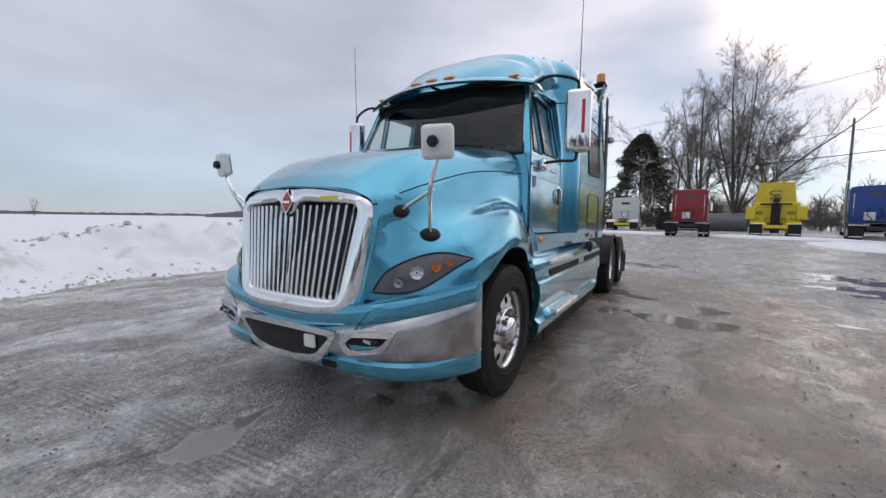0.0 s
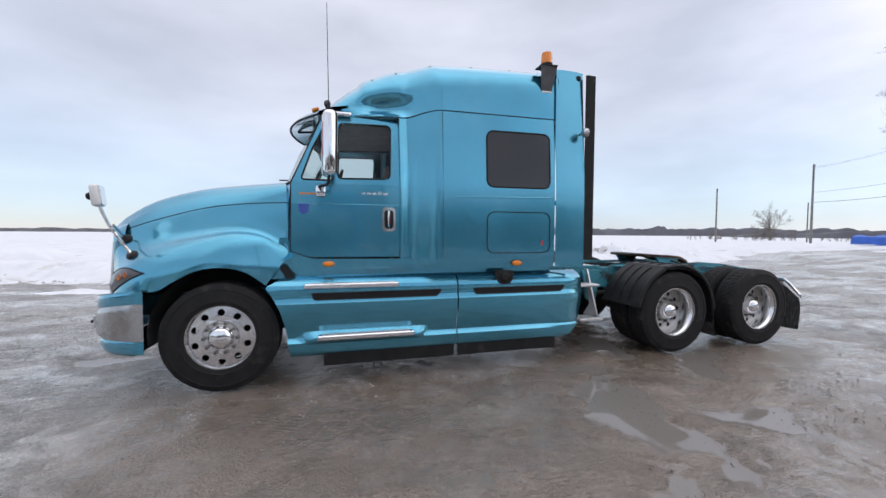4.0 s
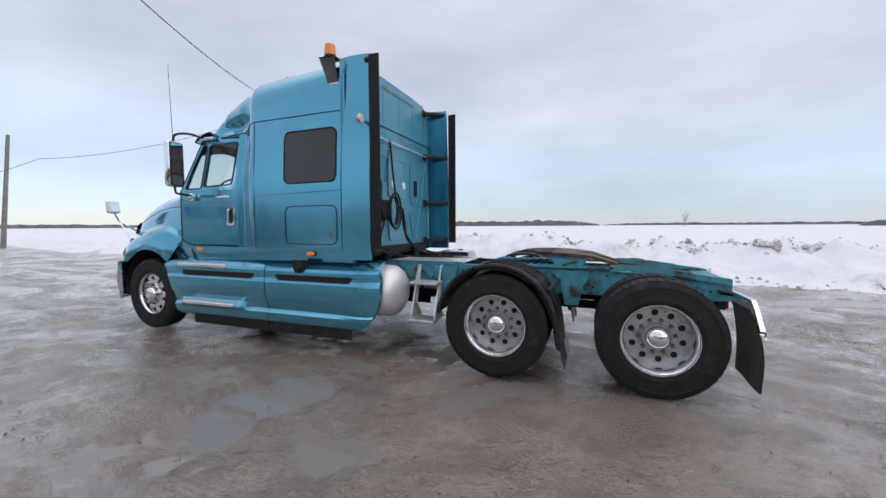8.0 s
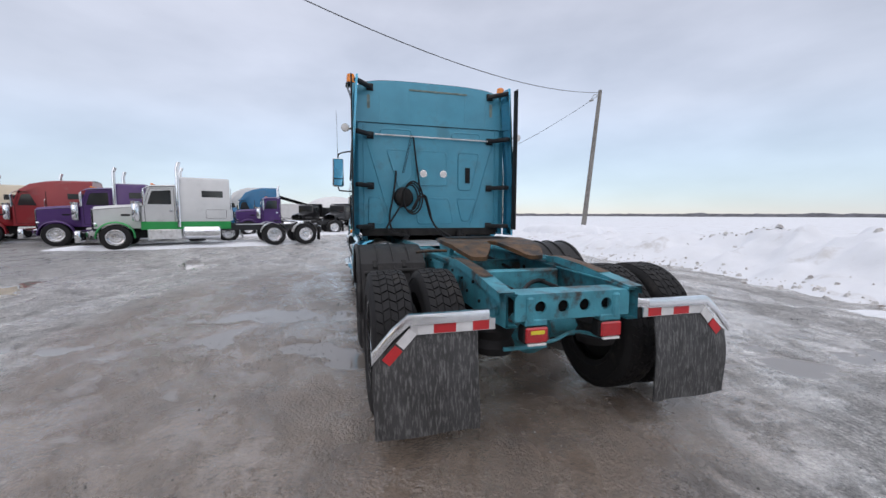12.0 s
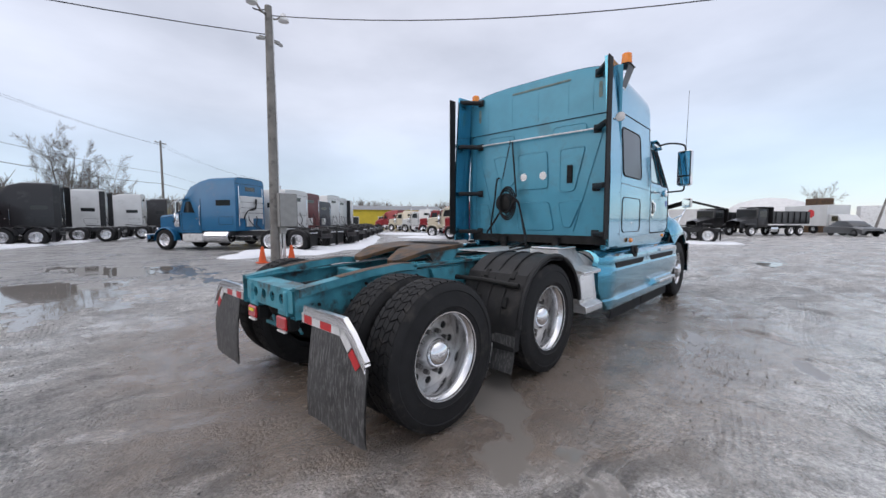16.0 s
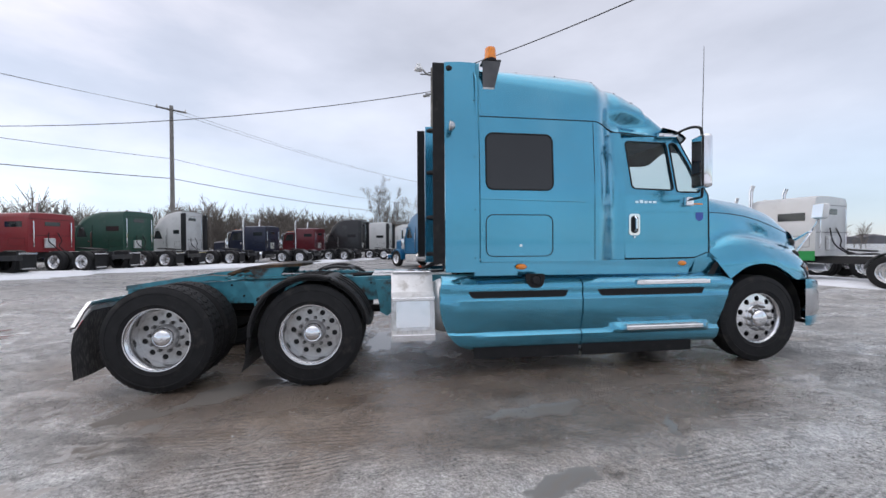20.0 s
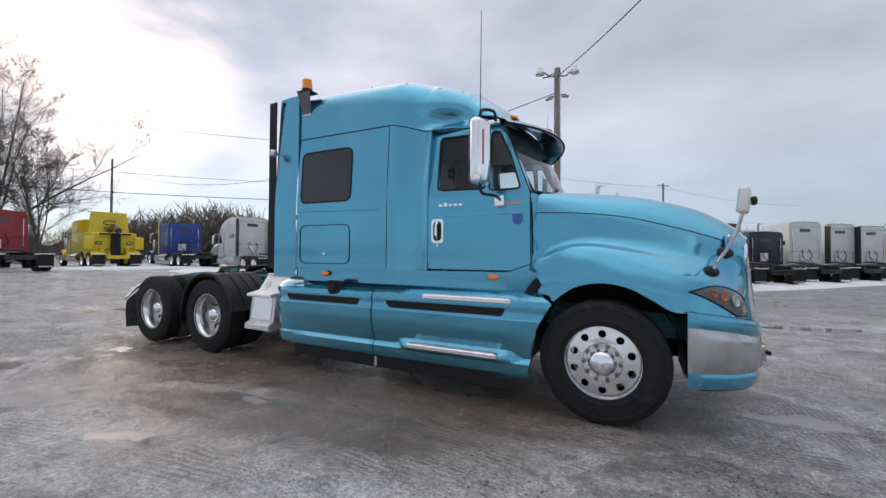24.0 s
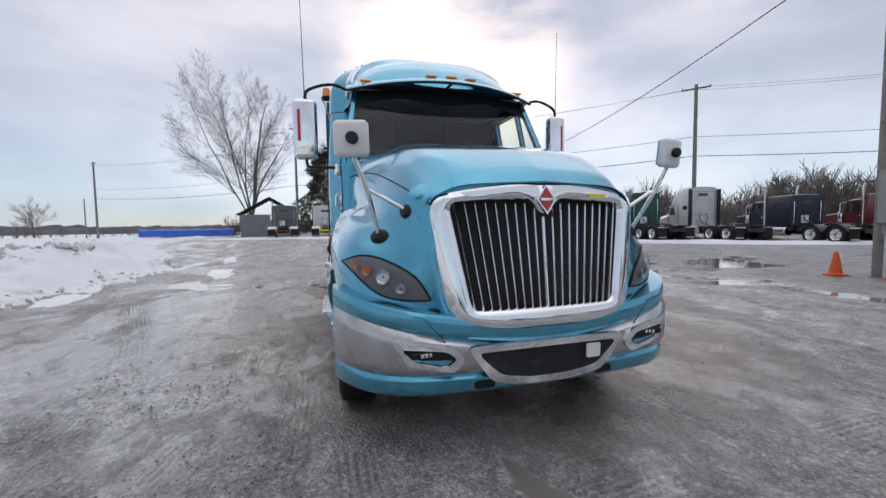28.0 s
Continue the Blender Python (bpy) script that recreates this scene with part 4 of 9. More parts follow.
# door mirrors with arms and whip aerials
for side in (-1, 1):
    mirror = unit("door_mirror", "tall chrome-backed door mirror with a red marker strip")
    c = Vector((0.965, side * 1.375, 2.265))
    turn = Matrix.Rotation(radians(-10 * side), 4, "Z")
    part("housing", box((0.115, 0.225, 0.575), c, 0.045, None, turn, 3), CHROME, mirror, "white chrome housing")
    part("glass", box((0.006, 0.175, 0.38), c + turn.to_3x3() @ Vector((0.058, 0, 0.07)), 0, None, turn), MIRROR, mirror)
    part("wide_glass", box((0.006, 0.175, 0.12), c + turn.to_3x3() @ Vector((0.058, 0, -0.20)), 0, None, turn), MIRROR, mirror)
    part("back_shell", box((0.03, 0.20, 0.54), c + turn.to_3x3() @ Vector((0.045, 0, 0)), 0.012, None, turn), PLASTIC, mirror)
    part("marker_strip", box((0.012, 0.03, 0.30), c + turn.to_3x3() @ Vector((-0.055, side * 0.045, 0.03)), 0.004, None, turn), TAPE_RED, mirror)
    part("upper_arm", tube(smooth_line([(0.98, side * 0.93, 2.66), (0.93, side * 1.12, 2.70), (0.965, side * 1.335, 2.645), (0.965, side * 1.375, 2.55)], 6), 0.015, 8), PLASTIC, mirror)
    part("arm_cover", box((0.26, 0.06, 0.045), (1.05, side * 0.955, 2.66), 0.018, None, None, 2), CHROME, mirror)
    part("lower_arm", tube(smooth_line([(0.965, side * 1.375, 1.99), (0.95, side * 1.355, 1.91), (0.88, side * 1.25, 1.90), (0.88, side * 1.08, 1.89)], 6), 0.014, 8), PLASTIC, mirror)
    part("mount", box((0.10, 0.06, 0.11), (0.88, side * 1.085, 1.87), 0.02, None, None, 2), CHROME, mirror)
    part("aerial", tube([(0.965, side * 1.375, 2.55), (0.965, side * 1.375, 2.64), (0.955, side * 1.385, 3.50)], 0.006, 6, None, True, 0.0025), SEAL, mirror, "thin whip aerial")

# ---- side skirts, tank covers and steps ----
def skirt_y(z):
    return float(np.interp(z, [0.28, 0.33, 0.42, 0.46, 0.50, 0.66, 0.80, 0.83, 0.885, 0.92, 0.97, 1.02, 1.05], [1.13, 1.175, 1.192, 1.15, 1.165, 1.212, 1.222, 1.205, 1.203, 1.212, 1.20, 1.14, 1.05]))


LEVELS = [0.28, 0.30, 0.33, 0.38, 0.42, 0.44, 0.46, 0.48, 0.50, 0.58, 0.66, 0.74, 0.80, 0.83, 0.885, 0.92, 0.95, 0.97, 1.0, 1.02, 1.05]


def skirt_front(z):
    return float(np.interp(z, [0.28, 0.45, 0.6, 0.75, 0.88, 0.96, 1.05], [0.60, 0.575, 0.555, 0.51, 0.44, 0.385, 0.56]))


def skirt_rear(z):
    return float(np.interp(z, [0.28, 0.33, 0.42, 0.55, 0.7, 0.9, 1.05], [3.50, 3.60, 3.69, 3.755, 3.785, 3.785, 3.75]))


for side in (-1, 1):
    for x0, x1, nm, lb in ((skirt_front, lambda z: 2.235, "side_skirt", "teal front side skirt with two steps"), (lambda z: 2.25, skirt_rear, "tank_skirt", "teal fairing over the fuel tank")):
        rows = []
        n = 14
        for i in range(n + 1):
            row = []
            for z in LEVELS:
                x = x0(z) + (x1(z) - x0(z)) * i / n
                y = skirt_y(z)
                if nm == "tank_skirt":
                    y -= 0.10 * max(0, (x - 3.55) / 0.23) ** 2
                    if 0.40 < z < 0.52 and x > 3.25:
                        y += (0.025 if z > 0.43 else 0) * min(1, (x - 3.25) / 0.2)
                else:
                    y -= 0.02 * max(0, (0.75 - x) / 0.3) ** 2
                row.append((x, side * y, z))
            rows.append(row)
        for i, off in ((0, 0.06), (-1, 0.06)):
            back = [(p[0], p[1] - side * off, p[2]) for p in rows[i]]
            rows.insert(0, back) if i == 0 else rows.append(back)
        sk = part(nm, grid(rows), PAINT, truck, lb, angle=32)
        a, b = (0.79, 2.07) if nm == "side_skirt" else (2.41, 3.50)
        slot = rounded_poly([(a, 0.895), (b, 0.895), (b - 0.05, 0.832), (a + 0.03, 0.832)], 0.02)
        part("vent_slot", plate(slot, (), 0, lambda p, q, d: (p, side * (skirt_y(q) + 0.004), q)), SEAL, sk, "black vent slot", smooth=False)
        part("vent_rim", tube([(p, side * (skirt_y(q) + 0.004), q) for p, q in slot + slot[:1]], 0.005, 6), PLASTIC, sk)
        lo, hi = (0.90, 2.22) if nm == "side_skirt" else (2.26, 3.43)
        part("rubber_apron", span(lo, hi, side * 1.13, side * 1.145, 0.175, 0.30, 0.004), RUBBER, sk, "black rubber apron")
    # steps
    for x0, x1, z, y0, y1 in ((0.73, 1.62, 0.985, 1.05, 1.238), (0.85, 1.77, 0.498, 1.12, 1.275)):
        step = part("step", span(x0, x1, side * y0, side * y1, z - 0.045, z, 0.008), ALU, truck, "ribbed aluminium step")
        for k in range(5):
            yy = side * (y0 + (y1 - y0) * (k + 0.7) / 5.4)
            part("step_rib", span(x0 + 0.04, x1 - 0.04, yy - 0.007, yy + 0.007, z, z + 0.005), ALU_DULL, step)
    pocket = []
    for x in np.linspace(0.64, 1.98, 28):
        f = max(0.0, min(1.0, (x - 0.66) / 0.16, (1.96 - x) / 0.16))
        f = f * f * (3 - 2 * f)
        pocket.append([(x, side * (skirt_y(z) + f * out - 0.006 * (1 - f)), z) for z, out in ((0.40, -0.004), (0.425, 0.03), (0.45, 0.075), (0.475, 0.075), (0.50, 0.035), (0.53, -0.004))])
    part("step_pocket", grid(pocket), PAINT, truck)
    # filler neck in its cut-out
    part("filler_recess", plate(rounded_poly([(2.66, 1.075), (2.88, 1.075), (2.87, 0.985), (2.82, 0.925), (2.72, 0.925), (2.67, 0.985)], 0.03), (), 0.02, lambda p, q, d: (p, side * ((skirt_y(q) + 0.008 if q < 1.0 else 1.195) - d), q)), SEAL, truck, "black fuel filler recess", smooth=False)
    part("filler_neck", lathe([(0.050, -0.03), (0.062, -0.02), (0.064, 0.012), (0.058, 0.016), (0.05, 0.006)], 20, "Y", (2.77, side * 1.20, 1.005)), DARK, truck)
    bm = lathe([(0, 0.05), (0.035, 0.05), (0.045, 0.042), (0.047, -0.03)], 18, "Y")
    cap = part("filler_cap", bm, PLASTIC, truck, "dark fuel filler cap")
    cap.location, cap.scale = (2.77, side * 1.185, 1.005), (1, side, 1)
    # notch trim behind the fender
    part("cab_corner", grid([[(0.50, side * 1.10, 1.19), (0.44, side * 1.08, 1.16), (0.62, side * 1.03, 1.02)], [(0.60, side * 1.06, 1.29), (0.62, side * 1.05, 1.24), (0.78, side * 1.06, 1.06)], [(0.78, side * 1.06, 1.225), (0.80, side * 1.07, 1.16), (0.84, side * 1.08, 1.05)]]), PAINT, truck)
    part("cab_notch", plate([(0.47, 1.185), (0.56, 1.16), (0.66, 1.02), (0.56, 1.03)], (), 0, lambda p, q, d: (p, side * 1.095, q)), SEAL, truck, smooth=False)

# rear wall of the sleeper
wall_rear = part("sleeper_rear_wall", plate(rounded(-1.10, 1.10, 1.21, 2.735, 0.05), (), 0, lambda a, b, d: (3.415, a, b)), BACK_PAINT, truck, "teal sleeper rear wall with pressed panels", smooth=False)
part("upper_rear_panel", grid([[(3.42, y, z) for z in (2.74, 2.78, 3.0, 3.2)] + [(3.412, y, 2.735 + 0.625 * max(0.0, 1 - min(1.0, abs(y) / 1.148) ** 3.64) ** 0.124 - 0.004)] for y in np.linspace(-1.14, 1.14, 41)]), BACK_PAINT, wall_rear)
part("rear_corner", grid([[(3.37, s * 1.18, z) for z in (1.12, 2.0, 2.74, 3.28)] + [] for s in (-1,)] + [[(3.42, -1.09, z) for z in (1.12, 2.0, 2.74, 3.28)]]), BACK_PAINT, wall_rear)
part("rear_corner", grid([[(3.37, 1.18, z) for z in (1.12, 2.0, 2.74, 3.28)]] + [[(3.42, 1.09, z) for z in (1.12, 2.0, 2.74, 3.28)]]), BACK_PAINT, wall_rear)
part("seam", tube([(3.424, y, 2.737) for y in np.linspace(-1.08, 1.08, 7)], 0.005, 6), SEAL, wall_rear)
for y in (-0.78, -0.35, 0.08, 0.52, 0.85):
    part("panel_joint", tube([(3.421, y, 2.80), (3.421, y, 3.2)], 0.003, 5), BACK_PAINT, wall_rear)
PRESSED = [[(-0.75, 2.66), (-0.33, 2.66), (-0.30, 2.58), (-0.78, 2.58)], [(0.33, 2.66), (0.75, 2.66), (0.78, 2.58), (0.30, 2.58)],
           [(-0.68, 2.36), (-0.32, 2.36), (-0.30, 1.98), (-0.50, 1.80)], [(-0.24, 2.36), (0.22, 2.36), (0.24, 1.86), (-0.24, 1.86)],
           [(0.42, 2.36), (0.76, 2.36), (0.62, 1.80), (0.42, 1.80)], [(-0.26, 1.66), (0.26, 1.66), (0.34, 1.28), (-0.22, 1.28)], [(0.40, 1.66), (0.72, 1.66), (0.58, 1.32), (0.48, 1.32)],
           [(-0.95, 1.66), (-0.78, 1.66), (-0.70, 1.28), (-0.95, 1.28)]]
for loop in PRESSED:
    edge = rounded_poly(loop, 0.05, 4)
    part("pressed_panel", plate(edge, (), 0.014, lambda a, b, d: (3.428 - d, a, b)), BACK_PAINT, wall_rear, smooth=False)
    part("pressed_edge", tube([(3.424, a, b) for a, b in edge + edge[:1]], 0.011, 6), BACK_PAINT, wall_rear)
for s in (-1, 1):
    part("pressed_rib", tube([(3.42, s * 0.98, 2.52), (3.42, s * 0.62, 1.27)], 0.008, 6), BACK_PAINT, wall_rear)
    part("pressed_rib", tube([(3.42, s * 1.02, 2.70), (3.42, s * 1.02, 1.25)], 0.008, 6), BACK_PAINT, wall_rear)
    part("rust_streak", plate(rounded(s * 0.94 - 0.022, s * 0.94 + 0.022, 2.93, 3.13, 0.02), (), 0, lambda a, b, d: (3.426, a, b)), material("worn_primer", (0.16, 0.22, 0.20), 0.6, 0, 0.3, 12, 0.2, 60), wall_rear, smooth=False)
part("rust_streak", plate(rounded(-0.35, 0.55, 3.225, 3.25, 0.01), (), 0, lambda a, b, d: (3.428, a, b)), bpy.data.materials["worn_primer"], wall_rear, smooth=False)
for y in (-0.135, 0.175):
    part("rear_lamp", lathe([(0, 0.02), (0.04, 0.018), (0.046, 0.01), (0.05, 0)], 18, "X", (3.428, y, 2.03)), WHITE, wall_rear, "small round white lamp")
    part("lamp_ring", lathe([(0.046, 0.012), (0.056, 0.012), (0.058, 0)], 18, "X", (3.428, y, 2.03)), ALU, wall_rear)
part("vent", span(3.43, 3.445, 0.525, 0.605, 1.90, 2.14, 0.008), SEAL, wall_rear, "black louvred vent")
for k in range(7):
    part("louvre", box((0.006, 0.066, 0.02), (3.449, 0.565, 1.925 + 0.032 * k), 0, None, Matrix.Rotation(radians(30), 4, "Y")), PLASTIC, wall_rear)
part("lift_rail", tube([(3.47, -0.86, 2.565), (3.47, 0.88, 2.55)], 0.011, 8), ALU_DULL, wall_rear, "steel hose rail")
for k in range(11):
    x, z = 3.50, 2.55 - 0.05 * k
    part("chain_link", tube([(x + 0.008 * math.cos(a), -0.33 - 0.012 * k + 0.012 * math.cos(a), z + 0.03 * math.sin(a)) for a in np.linspace(0, 2 * math.pi, 9)], 0.004, 5), DARK, wall_rear)
part("tether", tube([(3.49, -0.30, 2.55), (3.50, -0.26, 2.2), (3.52, -0.2, 1.75)], 0.013, 6), SEAL, wall_rear)
part("hose_reel", lathe([(0, 0.10), (0.10, 0.10), (0.13, 0.08), (0.13, 0.02), (0.15, 0)], 18, "X", (3.43, -0.44, 1.67)), DARK, wall_rear, "black hose holder")
for k, r in enumerate((0.15, 0.17, 0.19)):
    part("coiled_hose", tube([(3.55 + 0.012 * k, -0.36 + r * 0.75 * math.cos(a) + 0.02 * k, 1.66 + r * 1.25 * math.sin(a)) for a in np.linspace(0, 2 * math.pi, 25)], 0.012, 6), SEAL, wall_rear, "coiled black air line")
for pts in ([(3.44, -0.56, 2.05), (3.50, -0.56, 2.0), (3.5, -0.6, 1.7), (3.5, -0.66, 1.35), (3.55, -0.6, 1.17), (3.7, -0.4, 1.10)],
            [(3.5, -0.45, 1.6), (3.52, -0.62, 1.35), (3.55, -0.7, 1.2), (3.62, -0.5, 1.1)],
            [(3.56, -0.30, 1.55), (3.56, -0.2, 1.72), (3.56, -0.12, 1.6), (3.58, -0.05, 1.35), (3.75, 0.08, 1.12), (4.2, 0.15, 1.06)],
            [(3.58, -0.34, 1.5), (3.58, -0.16, 1.7), (3.58, -0.08, 1.5), (3.6, 0.0, 1.25), (3.9, 0.2, 1.08)]):
    part("air_hose", tube(smooth_line(pts, 6), 0.014, 6), SEAL, wall_rear, "black rubber air hose")
part("rear_sill", span(3.30, 3.44, -1.05, 1.05, 1.10, 1.21), DARK, truck)
for y in (-0.42, 0.42):
    part("cab_damper", lathe([(0.05, 0), (0.055, 0.02), (0.045, 0.05), (0.06, 0.09), (0.045, 0.13), (0.05, 0.16)], 14, "Z", (3.5, y, 1.02)), RUBBER, truck)

# ---- chassis ----
chassis = truck
for s in (-1, 1):
    prof = lambda x, z0, z1: [(x, s * 0.385, z1), (x, s * 0.46, z1), (x, s * 0.46, z0), (x, s * 0.385, z0), (x, s * 0.385, z0 + 0.012), (x, s * 0.448, z0 + 0.012), (x, s * 0.448, z1 - 0.012), (x, s * 0.385, z1 - 0.012), (x, s * 0.385, z1)]
    rail = part("frame_rail", grid([prof(x, z0, z1) for x, z0, z1 in ((-0.9, 0.62, 0.82), (0.3, 0.66, 0.88), (1.2, 0.72, 0.99), (3.3, 0.74, 1.02), (5.0, 0.74, 1.01), (6.9, 0.73, 0.965), (7.17, 0.745, 0.945))]), PAINT_LOW, chassis, "teal frame rail")
    for k in range(26):
        x = 3.75 + 0.13 * k
        part("bolt", lathe([(0, 0.012), (0.011, 0.012), (0.013, 0)], 6, "Y", (x, 0, 0)), DARK, rail).matrix_local = Matrix.Translation((0, s * 0.461, 0.94 - 0.012 * (k % 3) - (0.1 if k % 2 else 0))) @ Matrix.Diagonal((1, s, 1, 1))
    # ramp plates over the rear of the rails
    part("ramp", grid([[(x, s * 0.40, z), (x, s * 0.40, z + 0.055), (x, s * 0.50, z + 0.055), (x, s * 0.50, z)] for x, z in ((6.12, 0.99), (6.30, 1.0), (6.62, 0.975), (7.16, 0.90))]), PAINT_LOW, chassis, "teal trailer ramp")
    part("ramp_wear", grid([[(x, s * 0.405, z), (x, s * 0.495, z)] for x, z in ((6.14, 1.048), (6.30, 1.058), (6.62, 1.033), (6.85, 1.003))]), RUST, chassis, "worn rusty strip")
    # suspension hanger
    part("hanger", plate([(5.55, 0.98), (5.95, 0.98), (5.86, 0.82), (5.82, 0.62), (5.68, 0.62), (5.64, 0.82)], (), 0.03, lambda a, b, d: (a, s * (0.50 - d), b)), PAINT_LOW, chassis, smooth=False)
    for x in (5.08, 6.478):
        part("air_spring", lathe([(0.0, 0), (0.13, 0.0), (0.145, 0.05), (0.12, 0.10), (0.145, 0.16), (0.13, 0.2), (0.0, 0.2)], 18, "Z", (x + 0.36, s * 0.40, 0.50)), RUBBER, chassis, "black air spring")
        part("shock", tube([(x - 0.2, s * 0.5, 0.92), (x - 0.1, s * 0.52, 0.5)], 0.035, 10), PAINT_LOW, chassis)
    part("spring_hanger", plate([(4.2, 0.98), (4.48, 0.98), (4.42, 0.6), (4.34, 0.55), (4.28, 0.6)], (), 0.04, lambda a, b, d: (a, s * (0.53 - d), b)), PAINT_LOW, chassis, smooth=False)
for x in (3.6, 4.6, 5.6, 6.3):
    part("cross_member", span(x - 0.05, x + 0.05, -0.39, 0.39, 0.80, 0.96, 0.01), PAINT_LOW, chassis)
holes = [circle(y, 0.855, 0.038, 14) for y in (-0.23, -0.075, 0.075, 0.23)]
part("end_member", plate(rounded(-0.40, 0.40, 0.775, 0.925, 0.015), holes, 0.015, lambda a, b, d: (7.16 - d, a, b)), PAINT_LOW, chassis, "teal end cross member with round holes", smooth=False)
part("end_flange", span(6.98, 7.16, -0.39, 0.39, 0.925, 0.937), PAINT_LOW, chassis)
part("end_filler", span(6.95, 6.97, -0.39, 0.39, 0.78, 0.93), DARK, chassis)
for s in (-1, 1):
    part("end_gusset", box((0.05, 0.05, 0.16), (7.15, s * 0.30, 0.84), 0.01), PAINT_LOW, chassis)
    tail = unit("tail_light", "red square tail light on a teal bracket")
    part("tail_bracket", span(7.10, 7.17, s * 0.26 - 0.075, s * 0.26 + 0.075, 0.745, 0.785, 0.006), PAINT_LOW, tail)
    part("shell", span(7.08, 7.165, s * 0.26 - 0.08, s * 0.26 + 0.08, 0.635, 0.745, 0.012), SEAL, tail)
    part("red_lens", span(7.165, 7.185, s * 0.26 - 0.075, s * 0.26 + 0.075, 0.645, 0.74, 0.01), RED, tail)
    part("plate_light", span(7.165, 7.188, s * 0.26 - 0.06, s * 0.26 + 0.06, 0.628, 0.642, 0.003), WHITE, tail)
    if s < 0:
        part("tag", span(7.186, 7.19, s * 0.26 - 0.045, s * 0.26 + 0.045, 0.70, 0.722), YELLOW_DECAL, tail)
    # mudflap hanger bar with reflective tape, and its flap
    hanger = unit("mudflap_hanger", "bent chrome mudflap hanger with red and white tape")
    line = [(7.05, s * 0.46, 0.84), (7.14, s * 0.56, 0.84), (7.15, s * 0.80, 0.84), (7.15, s * 1.03, 0.84), (7.15, s * 1.12, 0.765), (7.15, s * 1.235, 0.635)]
    bm = bmesh.new()
    rows = [[(x + dx, y, z + dz) for dx, dz in ((-0.02, 0.0), (-0.015, 0.022), (0.018, 0.022), (0.024, 0.0), (0.024, -0.035), (0.016, -0.035), (0.014, -0.004), (-0.02, 0.0))] for x, y, z in line]
    grid(rows, bm)
    part("bar", bm, ALU, hanger, "polished bar")
    span_tape = [(0.56, 0.66, TAPE_RED), (0.66, 0.76, TAPE_WHITE), (0.76, 0.89, TAPE_RED), (0.89, 0.98, TAPE_WHITE)]
    part("tape_rail", span(7.146, 7.156, s * 0.52, s * 1.02, 0.745, 0.809), ALU_DULL, hanger)
    for a, b, mt in span_tape:
        part("tape", span(7.156, 7.160, s * a, s * b, 0.749, 0.805), mt, hanger)
    turn = Matrix.Rotation(radians(s * 48), 4, "X")
    for d, mt in ((0.06, TAPE_WHITE), (0.165, TAPE_RED)):
        part("tape", box((0.006, 0.105, 0.055), (7.160, s * (1.0 + d * 0.74 + 0.0), 0.777 - d * 0.82), 0, None, Matrix.Rotation(radians(-s * 47), 4, "X")), mt, hanger)
    flap = unit("mudflap", "scuffed black rubber mudflap")
    top = [(0.60, 0.80), (1.02, 0.80), (1.225, 0.63)]
    rows = []
    for k in range(9):
        f = k / 8
        y = 0.62 + (1.225 - 0.62) * f
        zt = 0.775 if y < 1.03 else 0.775 - (y - 1.03) * 0.88
        rows.append([(7.135 + 0.02 * math.sin(3.0 * q + 0.7 * f) + 0.04 * q, s * (y + 0.006 * math.sin(5 * q)), zt + (0.165 + 0.006 * math.sin(7 * f) - zt) * q) for q in np.linspace(0, 1, 9)])
    part("sheet", joined(grid(rows), grid([[(x - 0.010, y, z) for x, y, z in r] for r in rows])), FLAP, flap)
part("tail_junction", joined(lathe([(0, -0.1), (0.12, -0.08), (0.17, 0.02), (0.17, 0.12), (0.1, 0.2), (0, 0.22)], 18, "X", (6.478, 0.02, 0.52)), tube([(6.478, -1.0, 0.5), (6.478, 1.0, 0.5)], 0.075, 12)), PAINT_LOW, chassis, "teal drive axle")
part("axle_housing", joined(lathe([(0, -0.1), (0.12, -0.08), (0.17, 0.02), (0.17, 0.12), (0.1, 0.2), (0, 0.22)], 18, "X", (5.08, 0.02, 0.52)), tube([(5.08, -1.0, 0.5), (5.08, 1.0, 0.5)], 0.075, 12)), DARK, chassis, "dark drive axle")
part("drive_shaft", tube([(1.5, 0, 0.6), (4.9, 0, 0.56), (6.3, 0, 0.54)], 0.05, 10), DARK, chassis)
part("front_axle", tube([(0, -0.95, 0.48), (0, 0.95, 0.48)], 0.06, 10), DARK, chassis)
part("engine_block", span(-0.65, 1.4, -0.40, 0.40, 0.45, 1.45, 0.05), DARK, chassis)
part("gearbox", span(1.4, 2.6, -0.30, 0.30, 0.50, 1.05, 0.08), DARK, chassis)
part("hanging_bracket", joined(span(7.0, 7.02, -0.4, -0.1, 0.55, 0.57), tube(smooth_line([(7.0, -0.3, 0.62), (7.05, -0.1, 0.6), (7.02, 0.1, 0.64), (7.05, 0.3, 0.6)], 5), 0.012, 6)), PAINT_LOW, chassis)
part("air_tank", lathe([(0, -0.33), (0.1, -0.31), (0.13, -0.25), (0.13, 0.25), (0.1, 0.31), (0, 0.33)], 16, "X", (6.0, 0.05, 0.72)), DARK, chassis)
for pts in ([(3.6, 0.1, 1.05), (4.2, 0.2, 1.03), (5.0, 0.15, 1.0), (5.8, 0.2, 0.9), (7.0, 0.2, 0.85)], [(4.4, -0.1, 1.02), (5.2, -0.25, 0.98), (6.4, -0.2, 0.88), (7.05, -0.1, 0.84)], [(6.3, 0.3, 0.86), (6.6, 0, 0.9), (6.9, -0.25, 0.86)]):
    part("cable", tube(smooth_line(pts, 6), 0.016, 6), SEAL, chassis)
part("deck_plate", span(3.52, 4.52, -0.43, 0.43, 1.02, 1.032, 0.003), ALU_DULL, chassis, "aluminium deck plate")
